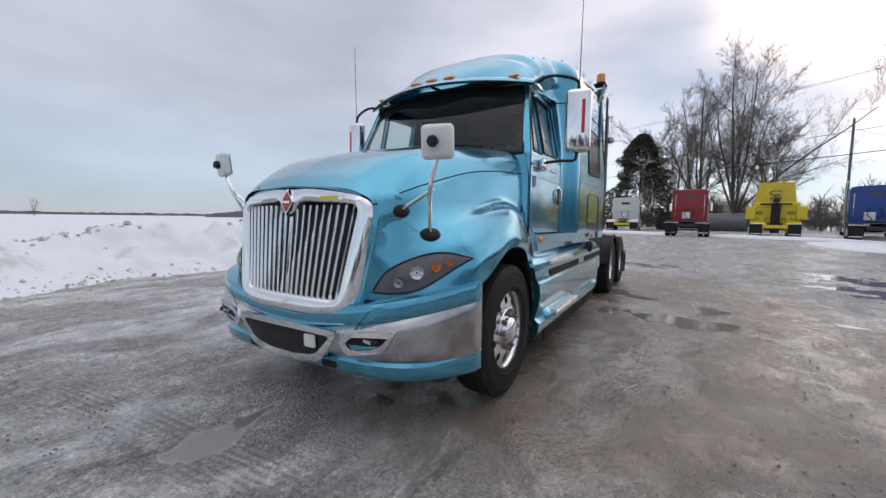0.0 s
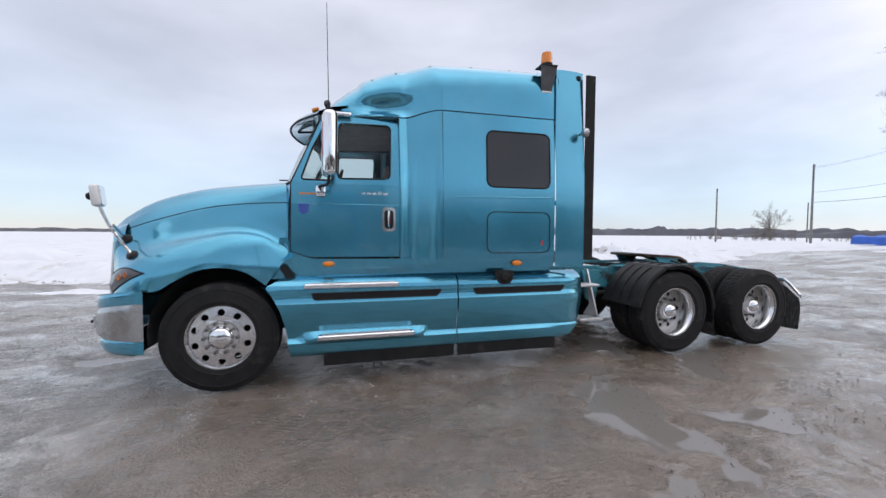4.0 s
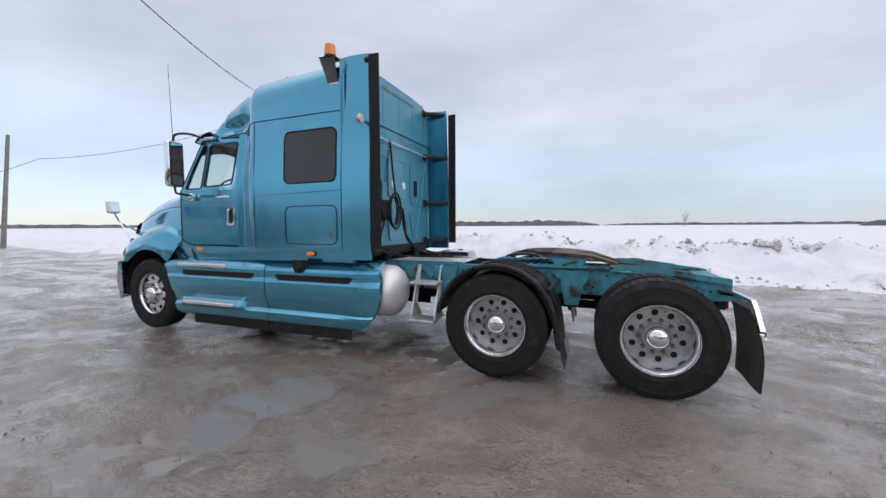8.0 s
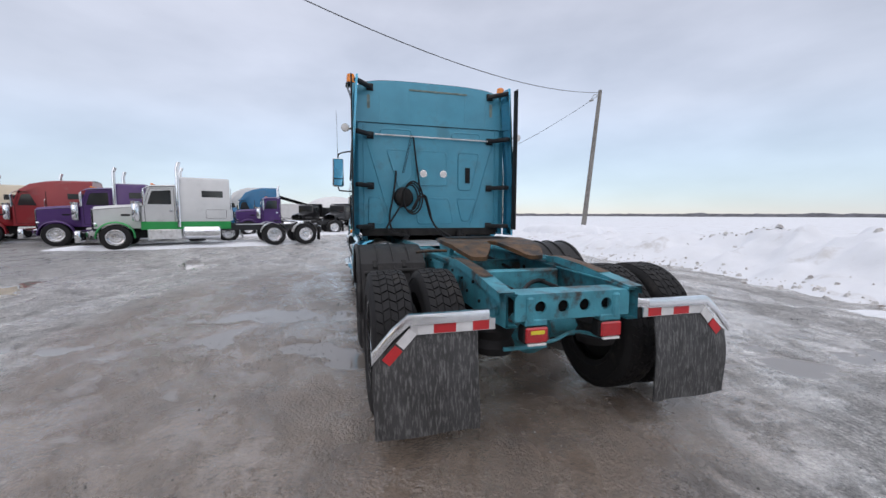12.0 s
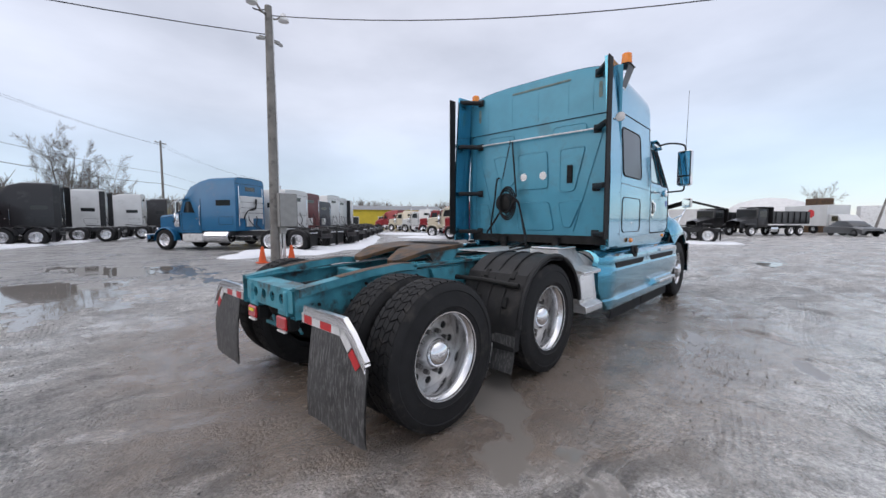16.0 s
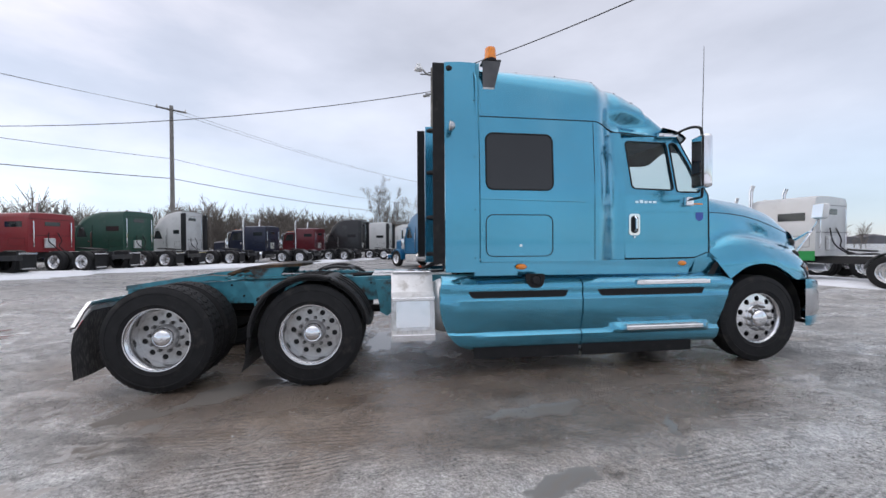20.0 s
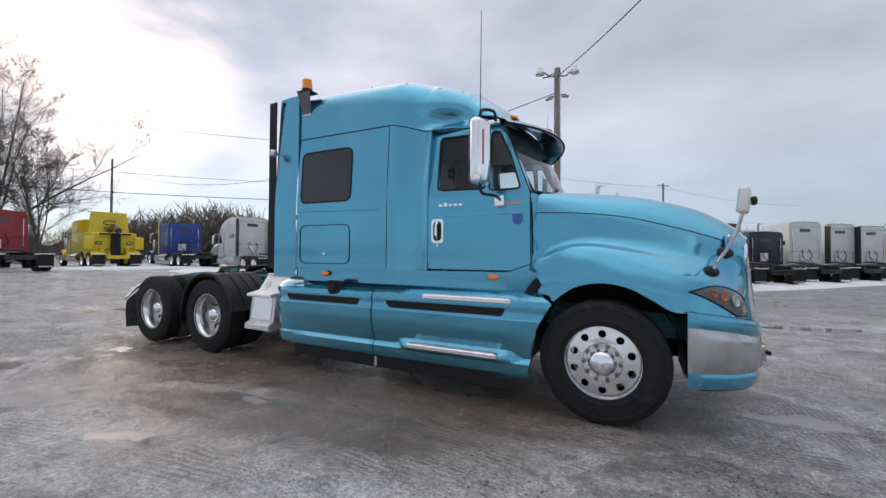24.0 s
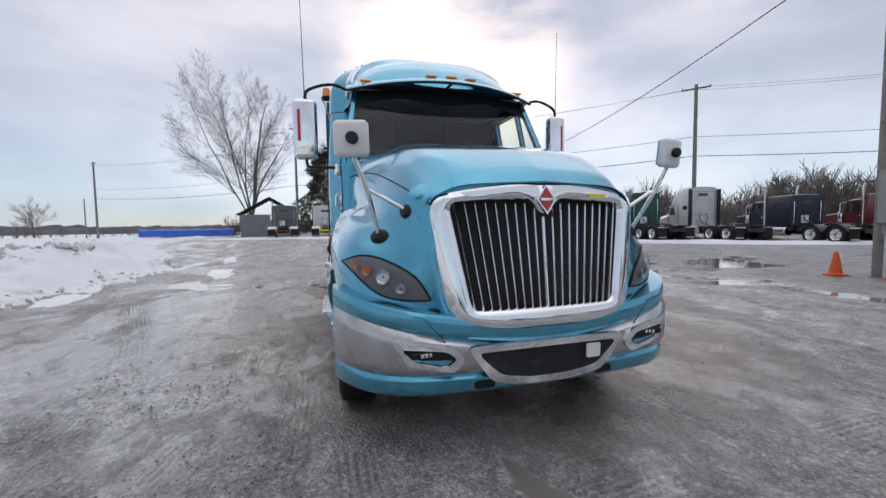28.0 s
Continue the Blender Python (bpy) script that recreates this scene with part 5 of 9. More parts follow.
part("catwalk_edge", span(3.52, 4.52, -0.46, -0.43, 0.99, 1.04, 0.004), PAINT_LOW, chassis)
# fifth wheel
fifth = unit("fifth_wheel", "rusty greased fifth wheel coupling plate")
outline = [(5.32, -0.20), (5.36, -0.38), (5.48, -0.45), (5.78, -0.45), (5.98, -0.42), (6.20, -0.33), (6.21, -0.20), (5.95, -0.06), (5.80, -0.045), (5.74, 0.0), (5.80, 0.045), (5.95, 0.06), (6.21, 0.20), (6.20, 0.33), (5.98, 0.42), (5.78, 0.45), (5.48, 0.45), (5.36, 0.38), (5.32, 0.20)]
tilt = lambda a, b, d: (a, b, 1.175 - 0.10 * max(0, a - 5.62) - (0.22 * (a - 5.95) if a > 5.95 else 0) - d)
part("top_plate", plate(rounded_poly(outline, 0.04, 3), (), 0.035, tilt), RUST, fifth, "rusty greased top plate")
part("grease", plate([(5.40 + 0.33 * math.cos(a) * 1.0 + 0.12, 0.36 * math.sin(a)) for a in np.linspace(math.pi / 2, 3 * math.pi / 2, 16)], (), 0, lambda a, b, d: (a, b, tilt(a, b, 0)[2] + 0.004)), DARK, fifth, smooth=False)
for s in (-1, 1):
    part("plate_leg", plate([(5.50, 1.15), (5.92, 1.12), (5.85, 1.03), (5.58, 1.03)], (), 0.04, lambda a, b, d: (a, s * (0.43 - d), b)), PAINT_LOW, fifth, smooth=False)
    part("slide_rack", span(4.75, 6.15, s * 0.36, s * 0.50, 1.012, 1.032), PAINT_LOW, fifth, "toothed sliding rack")
    for k in range(16):
        part("rack_tooth", span(4.8 + 0.083 * k, 4.83 + 0.083 * k, s * 0.37, s * 0.44, 1.032, 1.045), PAINT_LOW, fifth)
part("release_arm", tube([(5.8, -0.4, 1.08), (5.7, -0.62, 1.07), (5.68, -0.7, 1.06)], 0.014, 8), RUST, fifth)

# fuel tanks behind the skirts, ladder and tool step
for s in (-1, 1):
    tank = part("fuel_tank", lathe([(0, 3.90), (0.12, 3.89), (0.2, 3.865), (0.26, 3.82), (0.295, 3.76), (0.305, 3.68), (0.305, 2.4), (0.0, 2.4)], 32, "X", (0, s * 0.73, 0.70)), TANK, truck, "brushed aluminium fuel tank end")
    part("tank_strap", lathe([(0.307, 3.55), (0.312, 3.56), (0.312, 3.61), (0.307, 3.62)], 32, "X", (0, s * 0.73, 0.70)), ALU, tank)
steps = unit("frame_steps", "grey steel frame access steps")
for x in (3.98, 4.27):
    part("stringer", plate([(-0.47, 1.0), (-0.53, 1.0), (-0.76, 0.42), (-0.76, 0.38), (-0.47, 0.38), (-0.60, 0.55)], (), 0.02, lambda a, b, d: (x + d, a, b)), ALU_DULL, steps, smooth=False)
for z, y0, y1 in ((0.82, -0.76, -0.55), (0.40, -0.84, -0.6)):
    part("tread_board", span(3.97, 4.31, y0, y1, z - 0.03, z, 0.006), ALU_DULL, steps)
tool = unit("tool_step", "diamond-plate aluminium tool box with step")
TOOL = lambda x: [(x, 0.50, 1.075), (x, 0.84, 1.075), (x, 0.98, 0.885), (x, 1.16, 0.85), (x, 1.165, 0.835), (x, 1.08, 0.83), (x, 1.12, 0.50), (x, 1.185, 0.47), (x, 1.185, 0.40), (x, 0.50, 0.40)]
part("body", grid([TOOL(3.84), TOOL(4.29)]), ALU_DULL, tool, "bright aluminium box", smooth=False)
for x in (3.84, 4.29):
    bm = bmesh.new()
    bm.faces.new([bm.verts.new(p) for p in TOOL(x)])
    part("end_plate", bm, ALU_DULL, tool, smooth=False)
part("lid", box((0.42, 0.37, 0.018), (4.065, 0.68, 1.09), 0.006), ALU, tool)
part("riser_panel", plate(rounded(3.89, 4.24, 0.53, 0.80, 0.02), (), 0.004, lambda a, b, d: (a, 1.128 - 0.12 * (b - 0.5) - d, b)), ALU, tool, "bright recessed riser")
part("tread_lip", span(3.842, 4.288, 1.15, 1.168, 0.815, 0.845, 0.004), ALU, tool)
part("foot_lip", span(3.842, 4.288, 1.18, 1.195, 0.40, 0.468, 0.004), ALU, tool)
part("latch", span(4.03, 4.11, 0.80, 0.845, 1.098, 1.112, 0.01), DARK, tool)
DIAMOND = box((0.024, 0.006, 0.003), (0, 0, 0), 0.001)
base_d = part("tread_lug", DIAMOND, ALU, tool)
base_d.location = (3.88, 1.09, 0.853)
for i in range(8):
    for j in range(2):
        ob = new("tread_lug", base_d.data)
        ob.parent = tool
        ob.matrix_local = pose(3.88 + 0.05 * i, 1.03 + 0.06 * j, 0.872 - 0.012 * j, -11, 0, 45 if (i + j) % 2 else -45)
        ob = new("tread_lug", base_d.data)
        ob.parent = tool
        ob.matrix_local = pose(3.88 + 0.05 * i, 1.14 + 0.03 * j, 0.492 - 0.014 * j, -25, 0, 45 if (i + j) % 2 else -45)

# quarter fenders over the forward drive wheels
for s in (-1, 1):
    fender = unit("wheel_fender", "black plastic fender over the drive wheels with small flap")
    rows = []
    for k in range(25):
        a = radians(172 - 190 * k / 24)
        r = 0.575 + (0.02 if k % 8 == 0 else 0)
        cx, cz = 5.08 + r * math.cos(a), 0.515 + r * math.sin(a)
        if a < radians(8):
            cx = 5.08 + 0.575 + 0.01 * (k - 20)
        row = []
        for q, (y, dz) in enumerate(((0.56, -0.02), (0.57, 0.0), (0.72, 0.004), (0.88, 0.006), (1.03, 0.004), (1.19, 0.0), (1.215, -0.03))):
            row.append((cx + dz * math.cos(a), s * y, cz + dz * math.sin(a)))
        rows.append(row)
    part("shell", joined(grid(rows), grid([[(5.08 + (x - 5.08) * 0.975, y, 0.515 + (z - 0.515) * 0.975) for x, y, z in r] for r in rows])), PLASTIC, fender, "black fender shell")
    for y in (0.72, 0.88, 1.03):
        part("rib", tube([(5.08 + 0.588 * math.cos(a), s * y, 0.515 + 0.588 * math.sin(a)) for a in np.linspace(radians(168), radians(5), 26)], 0.008, 6), PLASTIC, fender)
    part("rolled_edge", tube([(5.08 + 0.572 * math.cos(a), s * 1.212, 0.515 + 0.572 * math.sin(a)) for a in np.linspace(radians(172), radians(0), 30)], 0.02, 8), PLASTIC, fender)
    part("mount_bar", tube([(5.62, s * 0.44, 0.88), (5.60, s * 0.8, 0.88), (5.58, s * 1.16, 0.86)], 0.022, 10), DARK, fender)
    for y in (0.78, 1.06):
        for a in (20, 45):
            part("clamp", box((0.09, 0.045, 0.02), (5.08 + 0.592 * math.cos(radians(a)), s * y, 0.515 + 0.592 * math.sin(radians(a))), 0.006, None, Matrix.Rotation(radians(90 - a), 4, "Y")), DARK, fender)
    flap = part("small_flap", grid([[(5.675 + 0.05 * q + 0.01 * math.sin(6 * q + y), s * y, 0.46 - 0.30 * q) for q in np.linspace(0, 1, 6)] for y in np.linspace(0.62, 1.2, 7)]), FLAP, fender, "small black flap with a worn white mark")
    for k in range(3):
        part("worn_mark", tube([(5.715 + 0.012 * i, s * (0.83 + 0.08 * k), 0.375 - 0.055 * i) for i in range(4)], 0.010, 5), ALU_DULL, fender)
    part("clamp_bar", span(5.65, 5.68, s * 0.62, s * 1.2, 0.44, 0.47, 0.006), PLASTIC, fender)


# ---- wheels ----
def tyre_mesh(width, tread, r=0.505, n=64):
    w = width / 2
    prof = [(0.288, -w * 0.80), (0.30, -w * 0.90), (0.33, -w * 0.95), (0.335, -w * 1.0), (0.345, -w * 0.97), (0.40, -w), (0.437, -w * 0.955), (0.442, -w * 0.99), (0.45, -w * 0.97), (0.478, -w * 0.90), (r - 0.014, -w * 0.82), (r - 0.012, -w * 0.4), (r - 0.012, 0), (r - 0.012, w * 0.4), (r - 0.014, w * 0.82), (0.478, w * 0.90), (0.45, w * 0.97), (0.442, w * 0.99), (0.437, w * 0.955), (0.40, w), (0.345, w * 0.97), (0.335, w), (0.33, w * 0.95), (0.30, w * 0.90), (0.288, w * 0.80)]
    bm = lathe(prof, n)
    return bm


def tread_mesh(width, blocks, rows, r=0.505, rib=False):
    """Tread blocks round a tyre, staggered row by row."""
    bm = bmesh.new()
    w = width * 0.84
    for j in range(rows):
        y0 = -w / 2 + w * (j + 0.06) / rows
        y1 = -w / 2 + w * (j + 0.94) / rows
        for k in range(blocks):
            a0 = 2 * math.pi * (k + 0.05 + (j % 2) * 0.5) / blocks
            a1 = a0 + 2 * math.pi * (1.0 if rib else 0.82) / blocks
            skew = 0.35 * 2 * math.pi / blocks * (1 if j % 2 else -1) * (0 if rib else 1)
            edge = 0.006 if j in (0, rows - 1) else 0
            v = []
            for rad in (r - 0.016, r):
                for a, y in ((a0, y0), (a0 + skew, y1), (a1 + skew, y1), (a1, y0)):
                    rr = rad - (edge if (j == 0 and y == y0) or (j == rows - 1 and y == y1) else 0)
                    v.append(bm.verts.new((rr * math.cos(a), y, rr * math.sin(a))))
            for f in ((4, 5, 6, 7), (0, 4, 7, 3), (1, 2, 6, 5), (0, 1, 5, 4), (3, 7, 6, 2)):
                bm.faces.new([v[i] for i in f])
    return bm


def disc(r_out, r_in, hole_r, hole_at, y_out, y_in, thick, holes=10):
    """A wheel disc with round hand holes; its face runs from y_out at the rim to y_in at the hub."""
    rad = lambda a, b: math.hypot(a, b)
    depth = lambda a, b: y_out + (y_in - y_out) * (r_out - rad(a, b)) / (r_out - r_in)
    cut = [circle(0, 0, r_in, 30)] + [circle(hole_at * math.cos(2 * math.pi * (k + 0.5) / holes), hole_at * math.sin(2 * math.pi * (k + 0.5) / holes), hole_r, 14) for k in range(holes)]
    return plate(circle(0, 0, r_out, 60), cut, thick, lambda a, b, d: (a, depth(a, b) - d, b))


def make_wheel(name, label, front_wheel):
    """A wheel in its own frame: the outside faces +y, the axle at the origin."""
    wheel = unit(name, label)
    width = 0.275
    tyre = part("tyre", tyre_mesh(width, None), RUBBER, wheel, "black truck tyre")
    part("tread", tread_mesh(width, 84 if front_wheel else 46, 5 if front_wheel else 5, rib=front_wheel), RUBBER, wheel, smooth=False)
    if front_wheel:
        rim = part("rim", lathe([(0.289, 0.115), (0.305, 0.118), (0.306, 0.108), (0.296, 0.10), (0.284, 0.075), (0.272, 0.05), (0.272, -0.11), (0.305, -0.118)], 60), ALU, wheel, "polished aluminium rim")
        part("wheel_disc", disc(0.286, 0.155, 0.031, 0.228, 0.082, 0.10, 0.03), ALU, wheel, "polished disc with ten hand holes", smooth=False)
        part("hub_face", lathe([(0.156, 0.10), (0.15, 0.108), (0.11, 0.108), (0.105, 0.115)], 40), ALU, wheel)
        part("hub_cap", lathe([(0.105, 0.11), (0.10, 0.135), (0.085, 0.155), (0.06, 0.165), (0.03, 0.172), (0.0, 0.174)], 32), CHROME, wheel, "chrome hub cap")
        nut_y, nut_r = 0.108, 0.138
    else:
        rim = part("rim", lathe([(0.289, 0.12), (0.305, 0.123), (0.306, 0.113), (0.296, 0.10), (0.280, 0.085), (0.268, 0.05), (0.262, -0.02), (0.262, -0.12), (0.30, -0.125)], 60), ALU, wheel, "polished aluminium rim")
        part("wheel_disc", disc(0.263, 0.11, 0.028, 0.205, -0.055, -0.045, 0.03), WHEEL_FACE, wheel, "deep-set disc with ten hand holes", smooth=False)
        part("hub", lathe([(0.118, -0.045), (0.115, 0.0), (0.10, 0.02)], 32), ALU_DULL, wheel)
        part("hub_cap", lathe([(0.10, 0.02), (0.098, 0.03), (0.085, 0.055), (0.06, 0.075), (0.03, 0.085), (0.0, 0.088)], 32), CHROME, wheel, "chrome hub cap")
        nut_y, nut_r = -0.043, 0.143
    nut = lathe([(0.0, 0.04), (0.013, 0.04), (0.017, 0.03), (0.0185, 0.0)], 8)
    nut_data = None
    for k in range(10):
        a = 2 * math.pi * k / 10
        if nut_data is None:
            ob = part("wheel_nut", nut, NUT, wheel)
            nut_data = ob.data
        else:
            ob = new("wheel_nut", nut_data)
            ob.parent = wheel
        ob.location = (nut_r * math.cos(a), nut_y, nut_r * math.sin(a))
    part("brake_drum", lathe([(0.0, -0.06), (0.24, -0.06), (0.25, -0.08), (0.25, -0.2), (0, -0.2)], 32), DARK, wheel)
    return wheel


front_wheel = make_wheel("front_wheel", "front wheel with polished aluminium disc rim", True)
front_wheel.matrix_local = pose(0, 1.005, 0.505)
copy_thing(front_wheel, pose(0, -1.005, 0.505, 0, 0, 180))
drive_wheel = make_wheel("drive_wheel", "drive wheel with deep polished rim", False)
drive_wheel.matrix_local = pose(5.08, 1.07, 0.505, 0, 12, 0)
for x, s, spin in ((5.08, -1, 20), (6.478, 1, 31), (6.478, -1, 5)):
    copy_thing(drive_wheel, pose(x, s * 1.07, 0.505, 0, 0, 0 if s > 0 else 180) @ pose(0, 0, 0, 0, spin, 0))
inner_wheel = unit("inner_wheel", "inner dual wheel, black tyre")
part("tyre", tyre_mesh(0.275, None), RUBBER, inner_wheel)
part("tread", tread_mesh(0.275, 46, 5), RUBBER, inner_wheel, smooth=False)
part("inner_rim", lathe([(0.30, 0.12), (0.26, 0.1), (0.26, -0.05), (0.0, -0.05)], 32), DARK, inner_wheel)
inner_wheel.matrix_local = pose(5.08, 0.725, 0.505)
for x, s in ((5.08, -1), (6.478, 1), (6.478, -1)):
    copy_thing(inner_wheel, pose(x, s * 0.725, 0.505, 0, 9 * s, 0 if s > 0 else 180))


# ---- ground ----
def rise(x, y):
    """The yard climbs a little to the east."""
    t = max(0.0, min(1.0, (x - 11) / 17))
    return 0.42 * t * t * (3 - 2 * t) * max(0.0, min(1.0, 1 - (y - 14) / 10))


def fbm(x, y, s, o=0.0):
    return noise.fractal(Vector((x * s + o, y * s - o, 3.7 + o)), 1.0, 2.0, 4, noise_basis="PERLIN_ORIGINAL")


PUDDLES = [(3.45, -2.3, 0.95, 0.30, 74), (4.47, -2.70, 0.30, 0.11, 20), (4.22, -4.9, 0.7, 0.17, 78), (4.9, -1.85, 0.30, 0.14, 70), (5.3, -1.35, 0.34, 0.13, 20), (4.48, -0.72, 0.42, 0.16, 85), (-1.33, 0.22, 0.32, 0.13, 10), (9.2, -8.4, 3.3, 1.9, -28), (6.3, -11.6, 2.3, 0.8, -62),
           (7.5, 4.75, 1.3, 0.55, 60), (3.1, 1.95, 0.30, 0.10, 10), (3.2, 2.9, 0.26, 0.08, 25), (2.2, 2.55, 0.3, 0.07, 60), (5.75, 1.15, 0.5, 0.14, 40), (10.4, 4.6, 1.6, 0.3, 15), (12.0, 0.5, 1.4, 0.3, 60), (10.9, -5.7, 1.2, 0.4, 15), (12.8, -3.0, 1.0, 0.25, 20), (-3.5, -5.5, 1.4, 0.2, 15), (0.5, -7.5, 1.3, 0.25, 0), (-8, 2.0, 1.2, 0.3, 5)]
# wheel tracks over the yard: (half width, points)
TRACKS = [(0.16, (-14, 1.3), (-6, 1.05), (-2.4, 1.0), (-0.9, 1.03)), (0.16, (-14, -0.9), (-6, -1.0), (-2.4, -1.05), (-0.9, -1.03)), (0.30, (-12, 4.1), (-5, 3.0), (0.5, 2.95), (3.4, 3.2), (9, 4.9)), (0.28, (-10, 2.2), (-3, 2.5), (0.8, 2.35), (3.0, 2.3), (7.5, 2.9), (12, 3.2)), (0.30, (-4, 2.9), (-0.3, 2.1), (1.3, 1.95), (4.1, 2.25), (7, 2.0), (11, 1.0)),
          (0.16, (-0.9, 1.45), (0.45, 1.45), (2.2, 1.8), (4.1, 2.3)), (0.25, (-5, 1.9), (-0.8, 2.3), (1.45, 3.1), (6, 5.0)), (0.16, (0.2, -1.7), (1.4, -2.05), (2.8, -1.5), (4.0, -1.3)), (0.30, (4.4, -1.3), (5.3, -2.1), (6.2, -3.0), (8.0, -6.5)), (0.30, (3.2, -1.9), (5.0, -3.1), (6.6, -5.0), (7.6, -8.0)), (0.30, (-9, -4.2), (0, -4.6), (6, -3.9), (13, -1.4)), (0.28, (-9, -2.6), (-2, -3.0), (4, -3.4), (8.5, -3.2), (13, -4.6)),
          (0.28, (-6, -9), (-2.6, -3.5), (-2.5, 0), (-3.6, 4.6), (-7, 8)), (0.26, (-4.6, -9), (-1.9, -4.5), (-1.7, 0.2), (-2.6, 4.4), (-5.5, 8)), (0.30, (8.2, -9), (8.5, -3), (9.2, 2), (12.6, 5.5)), (0.26, (10.1, -9), (10.3, -3), (10.9, 2), (14, 5.0)), (0.34, (-12, 6.3), (-3, 5.2), (4, 5.3), (10, 4.2), (16, 4.0)), (0.28, (1.5, -9), (4.5, -5.5), (9.5, -3.0), (14, -2.2))]


def axis_steps(lo, hi, step, far, growth):
    inner = list(np.arange(lo, hi + 1e-6, step))
    out, d, p = [], step, hi
    while p < far:
        d *= growth
        p += d
        out.append(p)
    back, d, p = [], step, lo
    while p > -far:
        d *= growth
        p -= d
        back.append(p)
    return back[::-1] + inner + out


gx, gy = axis_steps(-6.0, 12.0, 0.06, 2600, 1.13), axis_steps(-7.0, 7.5, 0.06, 2600, 1.13)
GX, GY = np.meshgrid(np.array(gx), np.array(gy), indexing="ij")
NEAR = np.clip(1.15 - np.hypot(GX - 3, GY) / 20, 0, 1)
ROUGHNESS = np.array([[(0.014 * fbm(x, y, 0.5) + (0.009 * fbm(x, y, 2.3, 9) + 0.006 * fbm(x, y, 6.5, 4) if -13 < x < 19 and -14 < y < 15 else 0)) for y in gy] for x in gx])
HEIGHT = ROUGHNESS.copy()
ALONG, ACROSS, PRINT = np.zeros_like(GX), np.zeros_like(GX), np.zeros_like(GX)
best, second_best = np.full_like(GX, 9.0), np.full_like(GX, 9.0)
for half, *pts in TRACKS:
    fresh = 1.0 if half < 0.2 or half in (0.26, 0.25) else 0.7
    line = even(smooth_line([(x, y, 0) for x, y in pts], 12), 160)
    dist, at, off = np.full_like(GX, 99.0), np.zeros_like(GX), np.zeros_like(GX)
    run = 0.0
    for p, q in zip(line, line[1:]):
        d = q - p
        L = d.length
        u = np.clip(((GX - p.x) * d.x + (GY - p.y) * d.y) / (L * L), 0, 1)
        ex, ey = GX - (p.x + u * d.x), GY - (p.y + u * d.y)
        r = np.hypot(ex, ey)
        nearer = r < dist
        dist = np.where(nearer, r, dist)
        at = np.where(nearer, run + u * L, at)
        off = np.where(nearer, (d.x * ey - d.y * ex) / L, off)
        run += L
    f = dist / half
    HEIGHT += np.where(f < 2.2, -0.011 * np.exp(-(f / 0.75) ** 4) + 0.008 * np.exp(-((f - 1.25) / 0.28) ** 2), 0) * NEAR
    take = f < best
    second_best = np.where(take, best, np.minimum(second_best, f))
    best = np.where(take, f, best)
    ALONG, ACROSS = np.where(take, at, ALONG), np.where(take, off, ACROSS)
    PRINT = np.where(take, np.clip(2.2 - 2 * f, 0, 1) * fresh, PRINT)
PRINT *= np.clip((second_best - best) / 0.6 - 0.15, 0, 1)
HEIGHT = np.maximum(HEIGHT, -0.0105 + 0.25 * (HEIGHT + 0.0105))
for px, py, a, b, turn in PUDDLES:
    c, s = math.cos(radians(turn)), math.sin(radians(turn))
    u, v = ((GX - px) * c + (GY - py) * s) / a, (-(GX - px) * s + (GY - py) * c) / b
    q = (u * u + v * v) * np.clip(1 + 55 * ROUGHNESS, 0.35, 2.6)
    HEIGHT -= (0.055 if a > 0.9 else 0.042) * np.exp(-np.minimum(q, 30) * 0.9)
HEIGHT = np.maximum(HEIGHT, -0.0205) - 0.004
T = np.clip((GX - 11) / 17, 0, 1)
HEIGHT += 0.42 * T * T * (3 - 2 * T) * np.clip(1 - (GY - 14) / 10, 0, 1)
ny = len(gy)
faces = [(i * ny + j, (i + 1) * ny + j, (i + 1) * ny + j + 1, i * ny + j + 1) for i in range(len(gx) - 1) for j in range(ny - 1)]
gm = bpy.data.meshes.new("ground")
gm.from_pydata(np.stack([GX, GY, HEIGHT], -1).reshape(-1, 3).tolist(), [], faces)
gm.shade_smooth()
tread = gm.attributes.new("tread", "FLOAT_VECTOR", "POINT")
tread.data.foreach_set("vector", np.stack([ALONG, ACROSS, PRINT], -1).astype(np.float32).ravel())
ground = tagged(new("ground", gm), "wet gravel yard with ruts, mud and puddles", "ground", kind="structure")


def ground_z(x, y):
    i, j = min(max(int(np.searchsorted(gx, x)), 0), len(gx) - 1), min(max(int(np.searchsorted(gy, y)), 0), len(gy) - 1)
    return float(HEIGHT[i, j])


